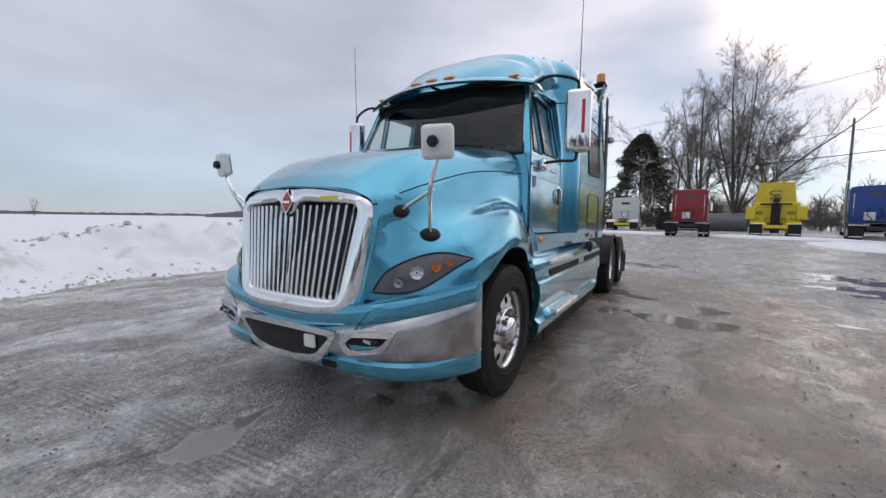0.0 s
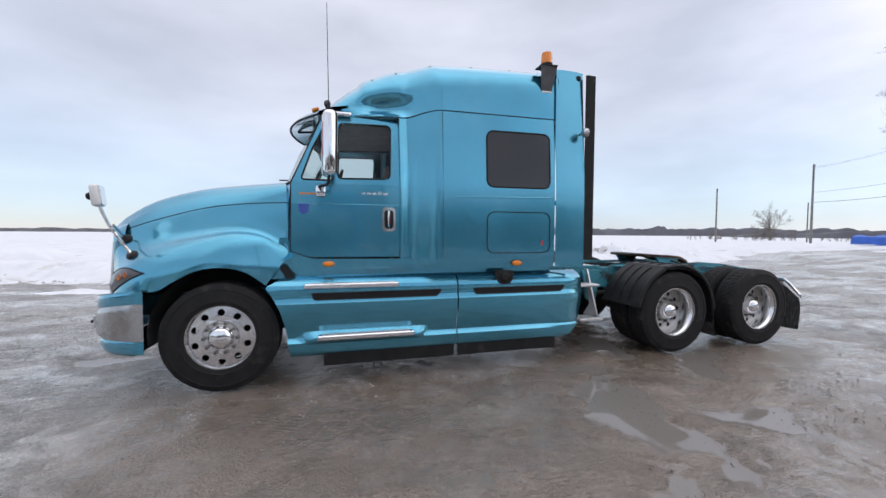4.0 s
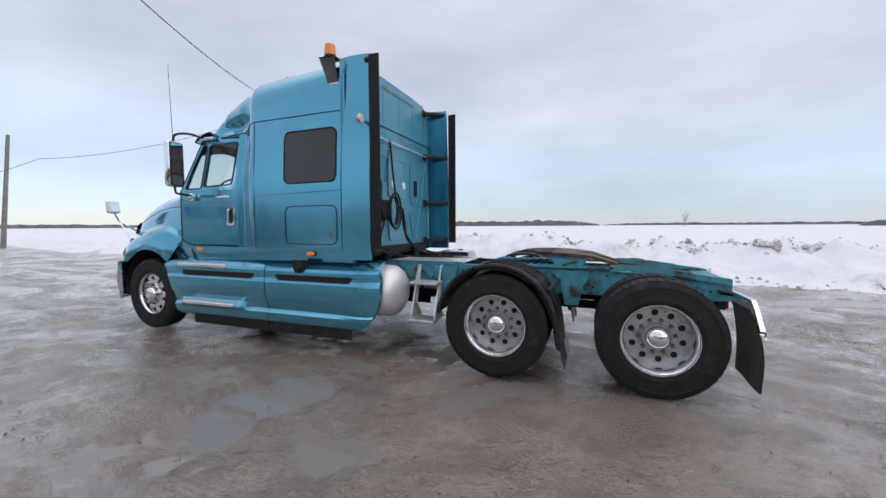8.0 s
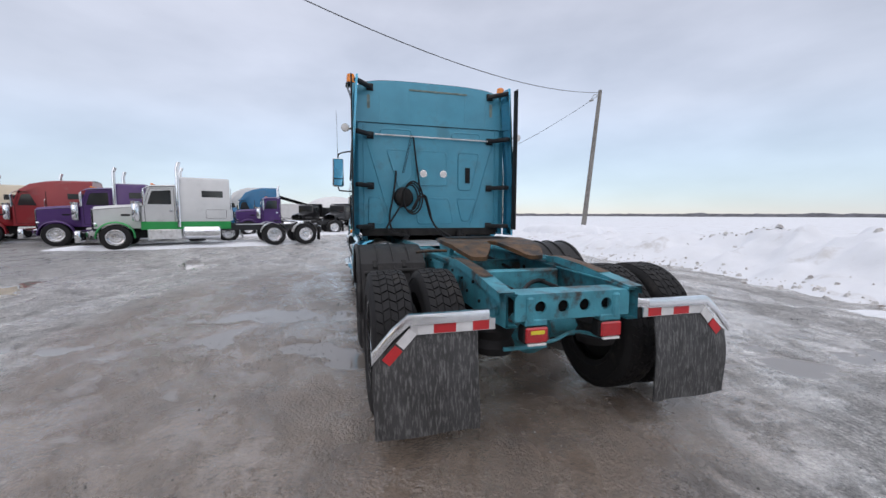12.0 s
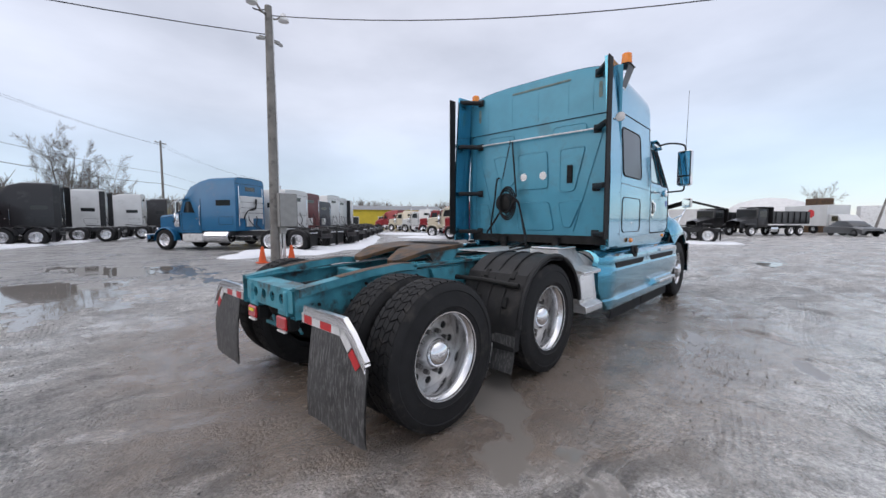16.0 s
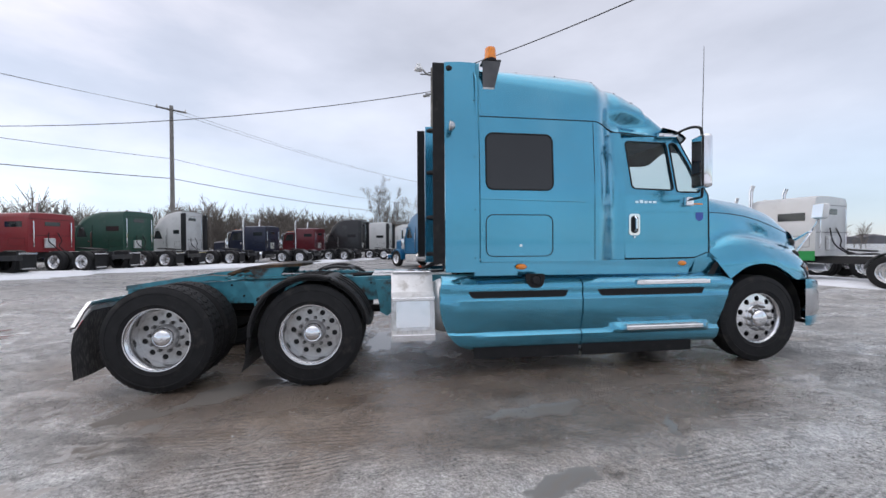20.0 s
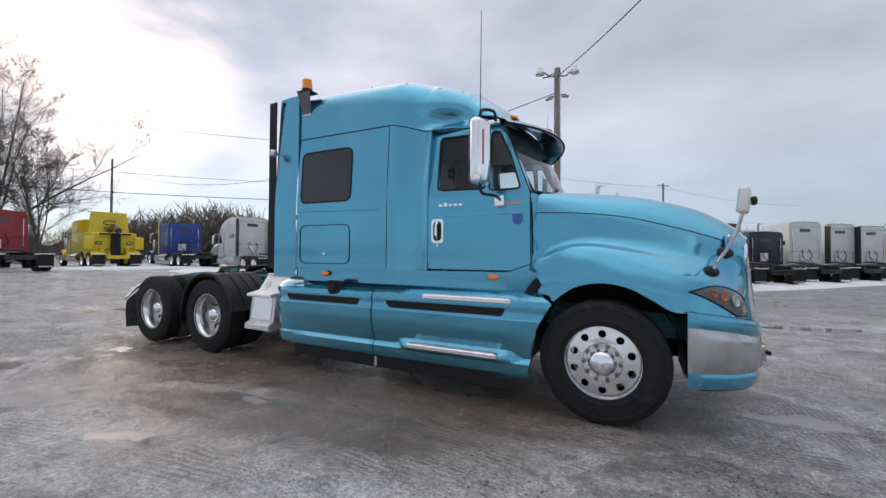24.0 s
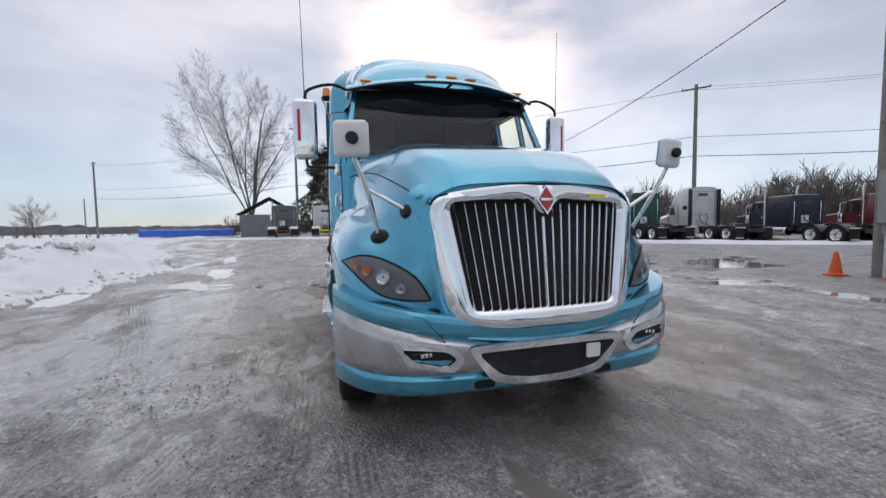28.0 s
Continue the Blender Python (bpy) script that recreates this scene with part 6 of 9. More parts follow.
def yard_material():
    m = bpy.data.materials.new("wet_gravel_and_mud")
    m.use_nodes = True
    n, l = m.node_tree.nodes, m.node_tree.links
    p = n["Principled BSDF"]
    geo = n.new("ShaderNodeNewGeometry")

    def tex(scale, detail=6, rough=0.6, offset=0):
        t = n.new("ShaderNodeTexNoise")
        t.inputs["Scale"].default_value, t.inputs["Detail"].default_value, t.inputs["Roughness"].default_value = scale, detail, rough
        mp = n.new("ShaderNodeMapping")
        mp.inputs["Location"].default_value = (offset, offset * 2, 0)
        l.new(geo.outputs["Position"], mp.inputs["Vector"])
        l.new(mp.outputs[0], t.inputs["Vector"])
        return t.outputs["Fac"]

    def remap(src, a, b, c=0.0, d=1.0):
        r = n.new("ShaderNodeMapRange")
        for k, v in zip(("From Min", "From Max", "To Min", "To Max"), (a, b, c, d)):
            r.inputs[k].default_value = v
        l.new(src, r.inputs[0])
        return r.outputs[0]

    def math_node(op, a, b):
        r = n.new("ShaderNodeMath")
        r.operation = op
        for k, v in enumerate((a, b)):
            if isinstance(v, float):
                r.inputs[k].default_value = v
            else:
                l.new(v, r.inputs[k])
        return r.outputs[0]

    def mix(f, a, b):
        r = n.new("ShaderNodeMix")
        r.data_type = "RGBA"
        l.new(f, r.inputs["Factor"])
        for k, v in (("A", a), ("B", b)):
            if isinstance(v, tuple):
                r.inputs[k].default_value = (*v, 1)
            else:
                l.new(v, r.inputs[k])
        return r.outputs["Result"]

    sep = n.new("ShaderNodeSeparateXYZ")
    l.new(geo.outputs["Position"], sep.inputs[0])
    # muddy wash round the parked tractor
    dx = math_node("DIVIDE", math_node("SUBTRACT", sep.outputs["X"], 3.6), 4.8)
    dy = math_node("DIVIDE", math_node("SUBTRACT", sep.outputs["Y"], -0.9), 3.9)
    q = math_node("ADD", math_node("MULTIPLY", dx, dx), math_node("MULTIPLY", dy, dy))
    mud = remap(math_node("ADD", q, math_node("MULTIPLY", tex(0.8, 5), 0.9)), 1.62, 1.22)

    def pulled(scale, sx, sy, turn, detail, rough, sway):
        """Noise drawn out along one way over the ground, with its lines swaying."""
        sway_noise = n.new("ShaderNodeTexNoise")
        sway_noise.inputs["Scale"].default_value, sway_noise.inputs["Detail"].default_value = 0.3, 3
        l.new(geo.outputs["Position"], sway_noise.inputs["Vector"])
        moved = n.new("ShaderNodeVectorMath")
        moved.operation = "MULTIPLY_ADD"
        l.new(sway_noise.outputs["Color"], moved.inputs[0])
        moved.inputs[1].default_value = (sway, sway, 0)
        l.new(geo.outputs["Position"], moved.inputs[2])
        mp = n.new("ShaderNodeMapping")
        mp.inputs["Scale"].default_value, mp.inputs["Rotation"].default_value = (sx, sy, 1), (0, 0, radians(turn))
        l.new(moved.outputs[0], mp.inputs["Vector"])
        t = n.new("ShaderNodeTexNoise")
        t.inputs["Scale"].default_value, t.inputs["Detail"].default_value, t.inputs["Roughness"].default_value = scale, detail, rough
        l.new(mp.outputs[0], t.inputs["Vector"])
        return t.outputs["Fac"]

    def cells(scale):
        t = n.new("ShaderNodeTexVoronoi")
        t.inputs["Scale"].default_value = scale
        l.new(geo.outputs["Position"], t.inputs["Vector"])
        return t

    pebbles, crumbs_at = cells(46), cells(30)
    grit = tex(70, 4, 0.7)
    blotch = tex(0.55, 9, 0.66)
    film_at = pulled(1.15, 0.42, 1.0, -10, 9, 0.62, 3.0)
    ridge_at = pulled(2.2, 0.55, 1.3, -10, 10, 0.72, 3.0)
    # wheel prints: chevron lugs and long ribs, broken up
    rut = n.new("ShaderNodeAttribute")
    rut.attribute_name = "tread"
    rs = n.new("ShaderNodeSeparateXYZ")
    l.new(rut.outputs["Vector"], rs.inputs[0])
    wobble = math_node("MULTIPLY", tex(5, 3), 0.9)
    side_way = math_node("ABSOLUTE", rs.outputs["Y"], 0.0)
    lug = math_node("SINE", math_node("ADD", math_node("ADD", math_node("MULTIPLY", rs.outputs["X"], 84.0), math_node("MULTIPLY", side_way, 60.0)), wobble), 0.0)
    rib = math_node("SINE", math_node("ADD", math_node("MULTIPLY", rs.outputs["Y"], 130.0), wobble), 0.0)
    which = remap(tex(0.6, 3, 0.5, 8), 0.42, 0.56)
    print_mix = n.new("ShaderNodeMix")
    l.new(which, print_mix.inputs["Factor"])
    l.new(math_node("MULTIPLY", remap(lug, -1, 1, 0.35, 1.0), rib), print_mix.inputs["A"])
    l.new(rib, print_mix.inputs["B"])
    worn = math_node("MULTIPLY", math_node("MULTIPLY", rs.outputs["Z"], remap(mud, 0, 1, 1.0, 0.25)), remap(tex(1.1, 5, 0.6, 12), 0.45, 0.60))
    prints = math_node("MULTIPLY", print_mix.outputs["Result"], worn)
    water = remap(sep.outputs["Z"], -0.0215, -0.0242)
    lane = remap(math_node("ADD", sep.outputs["Y"], math_node("MULTIPLY", tex(0.25, 7, 0.6, 40), 5.0)), -4.8, -6.6)   # worn asphalt of the drive
    sx = math_node("DIVIDE", math_node("SUBTRACT", sep.outputs["X"], 3.2), 3.4)
    sy = math_node("DIVIDE", math_node("SUBTRACT", sep.outputs["Y"], 3.1), 1.7)
    soaked = remap(math_node("ADD", math_node("MULTIPLY", sx, sx), math_node("MULTIPLY", sy, sy)), 1.6, 0.3, 0.0, 0.09)      # low ground that stays wet
    film = math_node("MULTIPLY", remap(math_node("ADD", film_at, soaked), 0.462, 0.545), remap(math_node("ADD", tex(3.5, 6, 0.7, 9), soaked), 0.36, 0.52))      # thin standing water
    ridges = math_node("MULTIPLY", remap(ridge_at, 0.53, 0.60), remap(film, 0, 1, 1, 0.15))               # churned, crumbly gravel
    gravel = mix(remap(blotch, 0.36, 0.64), (0.52, 0.506, 0.488), (0.78, 0.765, 0.745))
    gravel = mix(remap(tex(2.6, 9, 0.7, 17), 0.50, 0.62, 0, 0.55), gravel, (0.42, 0.405, 0.388))
    gravel = mix(math_node("MULTIPLY", ridges, 0.60), gravel, (0.27, 0.26, 0.25))
    gravel = mix(remap(pebbles.outputs["Distance"], 0.25, 0.62, 0.0, 0.45), gravel, (0.27, 0.262, 0.254))
    gravel = mix(math_node("MULTIPLY", film, 0.45), gravel, (0.56, 0.553, 0.545))
    asphalt = mix(remap(tex(1.1, 9, 0.7, 52), 0.40, 0.62), (0.17, 0.168, 0.166), (0.30, 0.294, 0.287))
    asphalt = mix(math_node("MULTIPLY", film, 0.4), asphalt, (0.12, 0.119, 0.118))
    gravel = mix(math_node("MULTIPLY", lane, 0.85), gravel, asphalt)
    mud_tone = mix(remap(tex(1.7, 8), 0.35, 0.68), (0.148, 0.112, 0.086), (0.208, 0.166, 0.132))
    mud_tone = mix(remap(tex(1.3, 9, 0.7, 3), 0.52, 0.62, 0, 0.6), mud_tone, (0.12, 0.096, 0.078))
    tone = mix(mud, gravel, mud_tone)
    pressed = math_node("MULTIPLY", worn, remap(print_mix.outputs["Result"], 0.3, -0.6, 0.12, 0.7))      # the hollows of the prints get a darker tone
    tone = mix(pressed, tone, (0.19, 0.178, 0.168))
    lumps_at = math_node("MULTIPLY", remap(crumbs_at.outputs["Distance"], 0.34, 0.18), remap(ridge_at, 0.47, 0.56, 0.03, 1.0))
    tone = mix(math_node("MULTIPLY", lumps_at, remap(mud, 0, 1, 0.45, 0.15)), tone, (0.085, 0.081, 0.077))
    shade = n.new("ShaderNodeVectorMath")
    shade.operation = "SCALE"
    l.new(tone, shade.inputs[0])
    l.new(math_node("MULTIPLY", remap(tex(6, 9, 0.78, 21), 0.36, 0.64, 0.62, 1.42), math_node("MULTIPLY", remap(tex(30, 6, 0.85, 31), 0.36, 0.64, 0.50, 1.66), remap(grit, 0.35, 0.65, 0.75, 1.22))), shade.inputs["Scale"])
    tone = mix(remap(math_node("MAXIMUM", math_node("MULTIPLY", mud, 0.62), math_node("MULTIPLY", film, 0.3)), 0, 1, 1.0, 0.0), tone, shade.outputs[0])
    tone = mix(water, tone, (0.20, 0.183, 0.166))
    l.new(tone, p.inputs["Base Color"])
    dry_rough = remap(blotch, 0.38, 0.62, 0.42, 0.62)
    mud_rough = remap(tex(2.2, 7, 0.65, 5), 0.38, 0.62, 0.16, 0.46)

    def blend(f, a, b):
        r = n.new("ShaderNodeMix")
        l.new(f, r.inputs["Factor"])
        for k, v in (("A", a), ("B", b)):
            if isinstance(v, float):
                r.inputs[k].default_value = v
            else:
                l.new(v, r.inputs[k])
        return r.outputs["Result"]

    rough = blend(water, blend(film, blend(mud, dry_rough, mud_rough), 0.17), 0.04)
    l.new(rough, p.inputs["Roughness"])
    p.inputs["Specular IOR Level"].default_value = 0.75
    wet = math_node("MAXIMUM", math_node("MULTIPLY", film, 0.9), math_node("MULTIPLY", mud, remap(tex(2.2, 7, 0.65, 5), 0.40, 0.60, 1.0, 0.4)))
    wet = math_node("MULTIPLY", wet, remap(water, 0, 1, 1, 0))
    l.new(wet, p.inputs["Coat Weight"])
    p.inputs["Coat Roughness"].default_value = 0.14
    relief = math_node("ADD", math_node("MULTIPLY", pebbles.outputs["Distance"], -1.2), math_node("ADD", math_node("MULTIPLY", grit, 0.4), math_node("ADD", math_node("MULTIPLY", tex(9, 8, 0.7), 1.6), math_node("MULTIPLY", tex(26, 6, 0.8, 6), 2.0))))
    relief = math_node("ADD", relief, math_node("ADD", math_node("MULTIPLY", ridges, 0.9), math_node("MULTIPLY", lumps_at, 0.5)))
    relief = math_node("MULTIPLY", relief, math_node("MULTIPLY", remap(mud, 0, 1, 1.0, 0.18), remap(math_node("MAXIMUM", film, math_node("MULTIPLY", lane, 0.75)), 0, 1, 1.0, 0.3)))
    relief = math_node("ADD", relief, math_node("MULTIPLY", math_node("MULTIPLY", prints, 0.48), remap(mud, 0, 1, 1.0, 0.4)))
    b = n.new("ShaderNodeBump")
    b.inputs["Distance"].default_value = 0.036
    l.new(math_node("MULTIPLY", remap(water, 0, 1, 1, 0), 1.0), b.inputs["Strength"])
    l.new(relief, b.inputs["Height"])
    l.new(b.outputs[0], p.inputs["Normal"])
    l.new(b.outputs[0], p.inputs["Coat Normal"])
    return m


gm.materials.append(yard_material())
CLOD = material("dark_wet_clods", (0.09, 0.086, 0.082), 0.6, 0, 0.3, 2.0, 0.4, 60, second=(0.24, 0.235, 0.225), amount=0.5, spread=3)
rng = random.Random(77)
verts, faces = [], []
for k in range(46000):
    if k % 3:
        half, *pts = TRACKS[rng.randrange(len(TRACKS))]
        (ax, ay), (bx, by) = (lambda i: (pts[i], pts[i + 1]))(rng.randrange(len(pts) - 1))
        f = rng.random()
        x, y = ax + (bx - ax) * f + rng.gauss(0, 0.28), ay + (by - ay) * f + rng.gauss(0, 0.28)
    else:
        x, y = rng.uniform(-6, 13), rng.uniform(-7, 8)
    if noise.noise(Vector((x * 0.8, y * 0.8, 1.5))) < -0.1 or (-1.1 < x < 7 and abs(y) < 1.3):
        continue
    r = 0.003 + 0.009 * rng.random() ** 5
    z = ground_z(x, y) + r * 0.2
    c, base = rng.uniform(0, 6.28), len(verts)
    for dx, dy, dz in ((1, 0, 0), (0.3, 0.9, 0.1), (-0.9, 0.4, 0), (-0.6, -0.8, 0.1), (0.5, -0.9, 0), (0.1, 0, 0.8)):
        w = r * rng.uniform(0.7, 1.25)
        verts.append((x + w * (dx * math.cos(c) - dy * math.sin(c)), y + w * (dx * math.sin(c) + dy * math.cos(c)), z + w * dz - (0.3 * r if dz < 0.5 else 0)))
    faces += [(base + i, base + (i + 1) % 5, base + 5) for i in range(5)]
cm = bpy.data.meshes.new("gravel_clods")
cm.from_pydata(verts, [], faces)
cm.materials.append(CLOD)
tagged(new("gravel_clods", cm), "loose stones and mud clods strewn over the yard", "gravel", kind="stuff")

# ---- snow ----
SNOW = material("trodden_winter_snow", (0.70, 0.72, 0.755), 0.75, 0, 0.05, 1.2, 0.8, 7, second=(0.46, 0.44, 0.42), amount=0.30, spread=0.8, spec=0.3)
CLEAN_SNOW = material("white_old_snow", (0.72, 0.74, 0.775), 0.7, 0, 0.04, 1.5, 0.6, 9, second=(0.62, 0.61, 0.61), amount=0.12, spread=1.2, spec=0.3)


def snow_edge(x):
    return float(np.interp(x, [-200, -60, -24, -10, -3, 1, 4, 5.8, 7.2, 9, 11, 15, 22, 40, 200], [26, 16, 8.6, 8.3, 6.9, 7.3, 6.9, 6.35, 6.65, 6.6, 6.0, 7.2, 9.0, 13.0, 40])) + 0.55 * fbm(x, 1.0, 0.45, 2) + 0.2 * fbm(x, 5.0, 2.2)


def snow_z(x, y):
    d = y - snow_edge(x)
    if d < -0.4:
        return -0.12
    rise = 1 - math.exp(-max(0, d + 0.1) / 0.9)
    bank = float(np.interp(x, [-40, -12, -6, 0, 3, 6, 9, 12, 16, 24, 60], [0.2, 0.22, 0.34, 0.62, 0.8, 0.78, 0.72, 0.75, 0.42, 0.3, 0.2]))
    crest = math.exp(-((d - 2.6) / 1.7) ** 2) * bank * (0.65 + 0.9 * abs(fbm(x, y, 0.42, 7)) + 0.35 * fbm(x, y, 1.3, 1))
    lumps = (0.20 * fbm(x, y, 1.6, 3) + 0.14 * abs(fbm(x, y, 3.4, 8))) * math.exp(-max(0, d) / 7)
    field = 0.22 * min(1, d / 2.5) + 0.12 * fbm(x, y, 0.12, 5)
    return -0.06 + rise * (0.10 + max(0, crest) + lumps + max(0, field) * 0.8) * min(1.0, (d + 0.4) / 0.6)


sx, sy = axis_steps(-14, 18, 0.13, 2500, 1.10), [y for y in axis_steps(4.6, 13.0, 0.13, 2500, 1.10) if y > 4]
verts = [(x, y, snow_z(x, y)) for x in sx for y in sy]
ny = len(sy)
faces = [(i * ny + j, (i + 1) * ny + j, (i + 1) * ny + j + 1, i * ny + j + 1) for i in range(len(sx) - 1) for j in range(ny - 1) if max(verts[i * ny + j][2], verts[(i + 1) * ny + j + 1][2], verts[(i + 1) * ny + j][2], verts[i * ny + j + 1][2]) > -0.05]
sm = bpy.data.meshes.new("snow_field")
sm.from_pydata(verts, [], faces)
sm.shade_smooth()
sm.materials.append(SNOW)
tagged(new("snow_field", sm), "snow-covered field with a ploughed, dirty snow bank along the yard", "snow", kind="structure")


LUMP = material("dirty_snow_lumps", (0.55, 0.54, 0.53), 0.85, 0, 0.3, 4.0, 0.6, 20, second=(0.16, 0.13, 0.11), amount=0.5, spread=5, spec=0.3)
rng = random.Random(5)
verts, faces = [], []
for k in range(1300):
    if k % 2:
        x, d = rng.choice((rng.gauss(10.5, 1.4), rng.gauss(6.0, 0.9), rng.gauss(0.5, 0.5))), rng.gauss(2.9, 0.3)
    else:
        x, d = rng.uniform(-12, 16), abs(rng.gauss(0, 0.35)) + 0.02
    y = snow_edge(x) + d
    r = (0.03 + 0.10 * rng.random() ** 2.5) * (1.0 if k % 2 else 0.6)
    z = max(snow_z(x, y), -0.02)
    base, c = len(verts), rng.uniform(0, 6.28)
    for dx, dy, dz in ((1, 0, -0.3), (0.3, 0.95, -0.3), (-0.8, 0.6, -0.3), (-0.8, -0.6, -0.3), (0.3, -0.95, -0.3), (0.5, 0.2, 0.6), (-0.3, 0.4, 0.7), (-0.2, -0.5, 0.55)):
        w = r * rng.uniform(0.7, 1.3)
        verts.append((x + w * (dx * math.cos(c) - dy * math.sin(c)), y + w * (dx * math.sin(c) + dy * math.cos(c)), z + w * dz))
    faces += [(base + a, base + b, base + e) for a, b, e in ((0, 1, 5), (1, 6, 5), (1, 2, 6), (2, 3, 6), (3, 7, 6), (3, 4, 7), (4, 0, 7), (0, 5, 7), (5, 6, 7))]
lm = bpy.data.meshes.new("snow_lumps")
lm.from_pydata(verts, [], faces)
lm.materials.append(LUMP)
tagged(new("snow_lumps", lm), "dirty lumps of ploughed snow and earth on the bank", "snow", kind="stuff")


def snow_patch(name, cx, cy, a, b, turn, h=0.16, label="thin patch of old snow"):
    bm = bmesh.new()
    rows = []
    for i in range(15):
        f = i / 14
        row = []
        for k in range(49):
            t = 2 * math.pi * (k % 48) / 48
            wob = 1 + 0.22 * fbm(math.cos(t) * 1.4 + cx, math.sin(t) * 1.4 + cy, 1.1) + 0.08 * fbm(math.cos(t) * 4 + cx, math.sin(t) * 4, 1.5)
            u, v = a * f * wob * math.cos(t), b * f * wob * math.sin(t)
            c, s = math.cos(radians(turn)), math.sin(radians(turn))
            x, y = cx + u * c - v * s, cy + u * s + v * c
            row.append((x, y, rise(x, y) - 0.03 + (h + 0.07 * fbm(x, y, 1.1)) * (1 - f ** 10) if f < 1 else rise(x, y) - 0.06))
        rows.append(row)
    grid(rows, bm)
    bmesh.ops.remove_doubles(bm, verts=bm.verts, dist=0.0005)
    return tagged(part(name, bm, CLEAN_SNOW), label, "snow", kind="structure")


for args in ((-0.2, -14.6, 3.9, 1.7, 24), (-6.6, -20.2, 11.5, 1.9, 48), (11.0, -26.2, 20, 1.2, 57), (20.6, -11.0, 4.5, 2.0, 40), (28.6, -3.4, 10, 1.2, 67), (31.5, -12.5, 4, 1.6, 40), (33.5, 6.5, 5, 1.3, 80), (-10.6, -7.6, 5.0, 1.7, 106), (-16.5, -17, 7.0, 2.4, 112), (-20, -27, 10, 2.2, 112), (-20.0, -4.4, 4.5, 1.6, 105), (-44, -3.0, 5.0, 0.8, 95), (-24, -44, 16, 2.0, 60)):
    snow_patch("snow_patch", *args)
snow_patch("snow_mound", -12.4, 12.6, 3.4, 1.8, 20, 0.85, "ploughed snow mound at the foot of the leaning pole")
for args in ((6.5, 6.3, 1.7, 0.35, 12), (12.4, 6.1, 1.6, 0.3, -8), (-4.5, 6.0, 1.8, 0.3, -6), (14.5, 5.2, 1.5, 0.25, 10)):
    snow_patch("slush_strip", *args, 0.045, "thin strip of slush beside the snow bank")


# ---- parked tractors round the yard ----
def paint_of(name, rgb):
    found = bpy.data.materials.get(name)
    return found or material(name, rgb, 0.32, 0.1, 0.06, 1.5, coat=0.25, second=tuple(c * 0.8 + 0.03 for c in rgb), amount=0.3, spread=1.2)


WHITE_P, CREAM_P = paint_of("white_truck_paint", (0.58, 0.59, 0.59)), paint_of("cream_truck_paint", (0.58, 0.52, 0.40))
RED_P, MAROON_P = paint_of("red_truck_paint", (0.24, 0.010, 0.016)), paint_of("maroon_truck_paint", (0.10, 0.008, 0.014))
BLUE_P, NAVY_P = paint_of("blue_truck_paint", (0.004, 0.125, 0.27)), paint_of("navy_truck_paint", (0.007, 0.011, 0.032))
PURPLE_P, GREEN_P = paint_of("purple_truck_paint", (0.065, 0.022, 0.135)), paint_of("dark_green_truck_paint", (0.005, 0.058, 0.040))
LIME_P, YELLOW_P = paint_of("bright_green_truck_paint", (0.012, 0.30, 0.07)), paint_of("yellow_truck_paint", (0.62, 0.47, 0.015))
BLACK_P, GREY_P = paint_of("black_truck_paint", (0.018, 0.018, 0.02)), paint_of("grey_truck_paint", (0.09, 0.095, 0.10))
ROYAL_P = paint_of("royal_blue_truck_paint", (0.012, 0.05, 0.26))
WINDOW = material("dark_truck_glass", (0.025, 0.028, 0.03), 0.06, 0, 0.1, 2.0, spec=0.7)

FAR = {}


def far_meshes():
    """Shared meshes of the parked tractors' wheels."""
    bm = lathe([(0.0, 0.09), (0.09, 0.085), (0.11, 0.03), (0.15, 0.0), (0.17, 0.0), (0.18, -0.05), (0.225, -0.05), (0.235, -0.01), (0.26, 0.0), (0.28, 0.10), (0.31, 0.13)], 24)
    FAR["rim"] = part("rim", bm, ALU, None)
    bm = lathe([(0.31, 0.13), (0.42, 0.14), (0.48, 0.12), (0.505, 0.08), (0.505, -0.08), (0.48, -0.13), (0.31, -0.13)], 28)
    FAR["tyre"] = part("tyre", bm, RUBBER, None)


far_meshes()


def far_wheel(truck_ob, x, y, dual=False):
    for nm in ("tyre", "rim"):
        ob = new(nm, FAR[nm].data)
        ob.parent = truck_ob
        ob.matrix_local = pose(x, y, 0.505, 0, 0, 0 if y > 0 else 180)


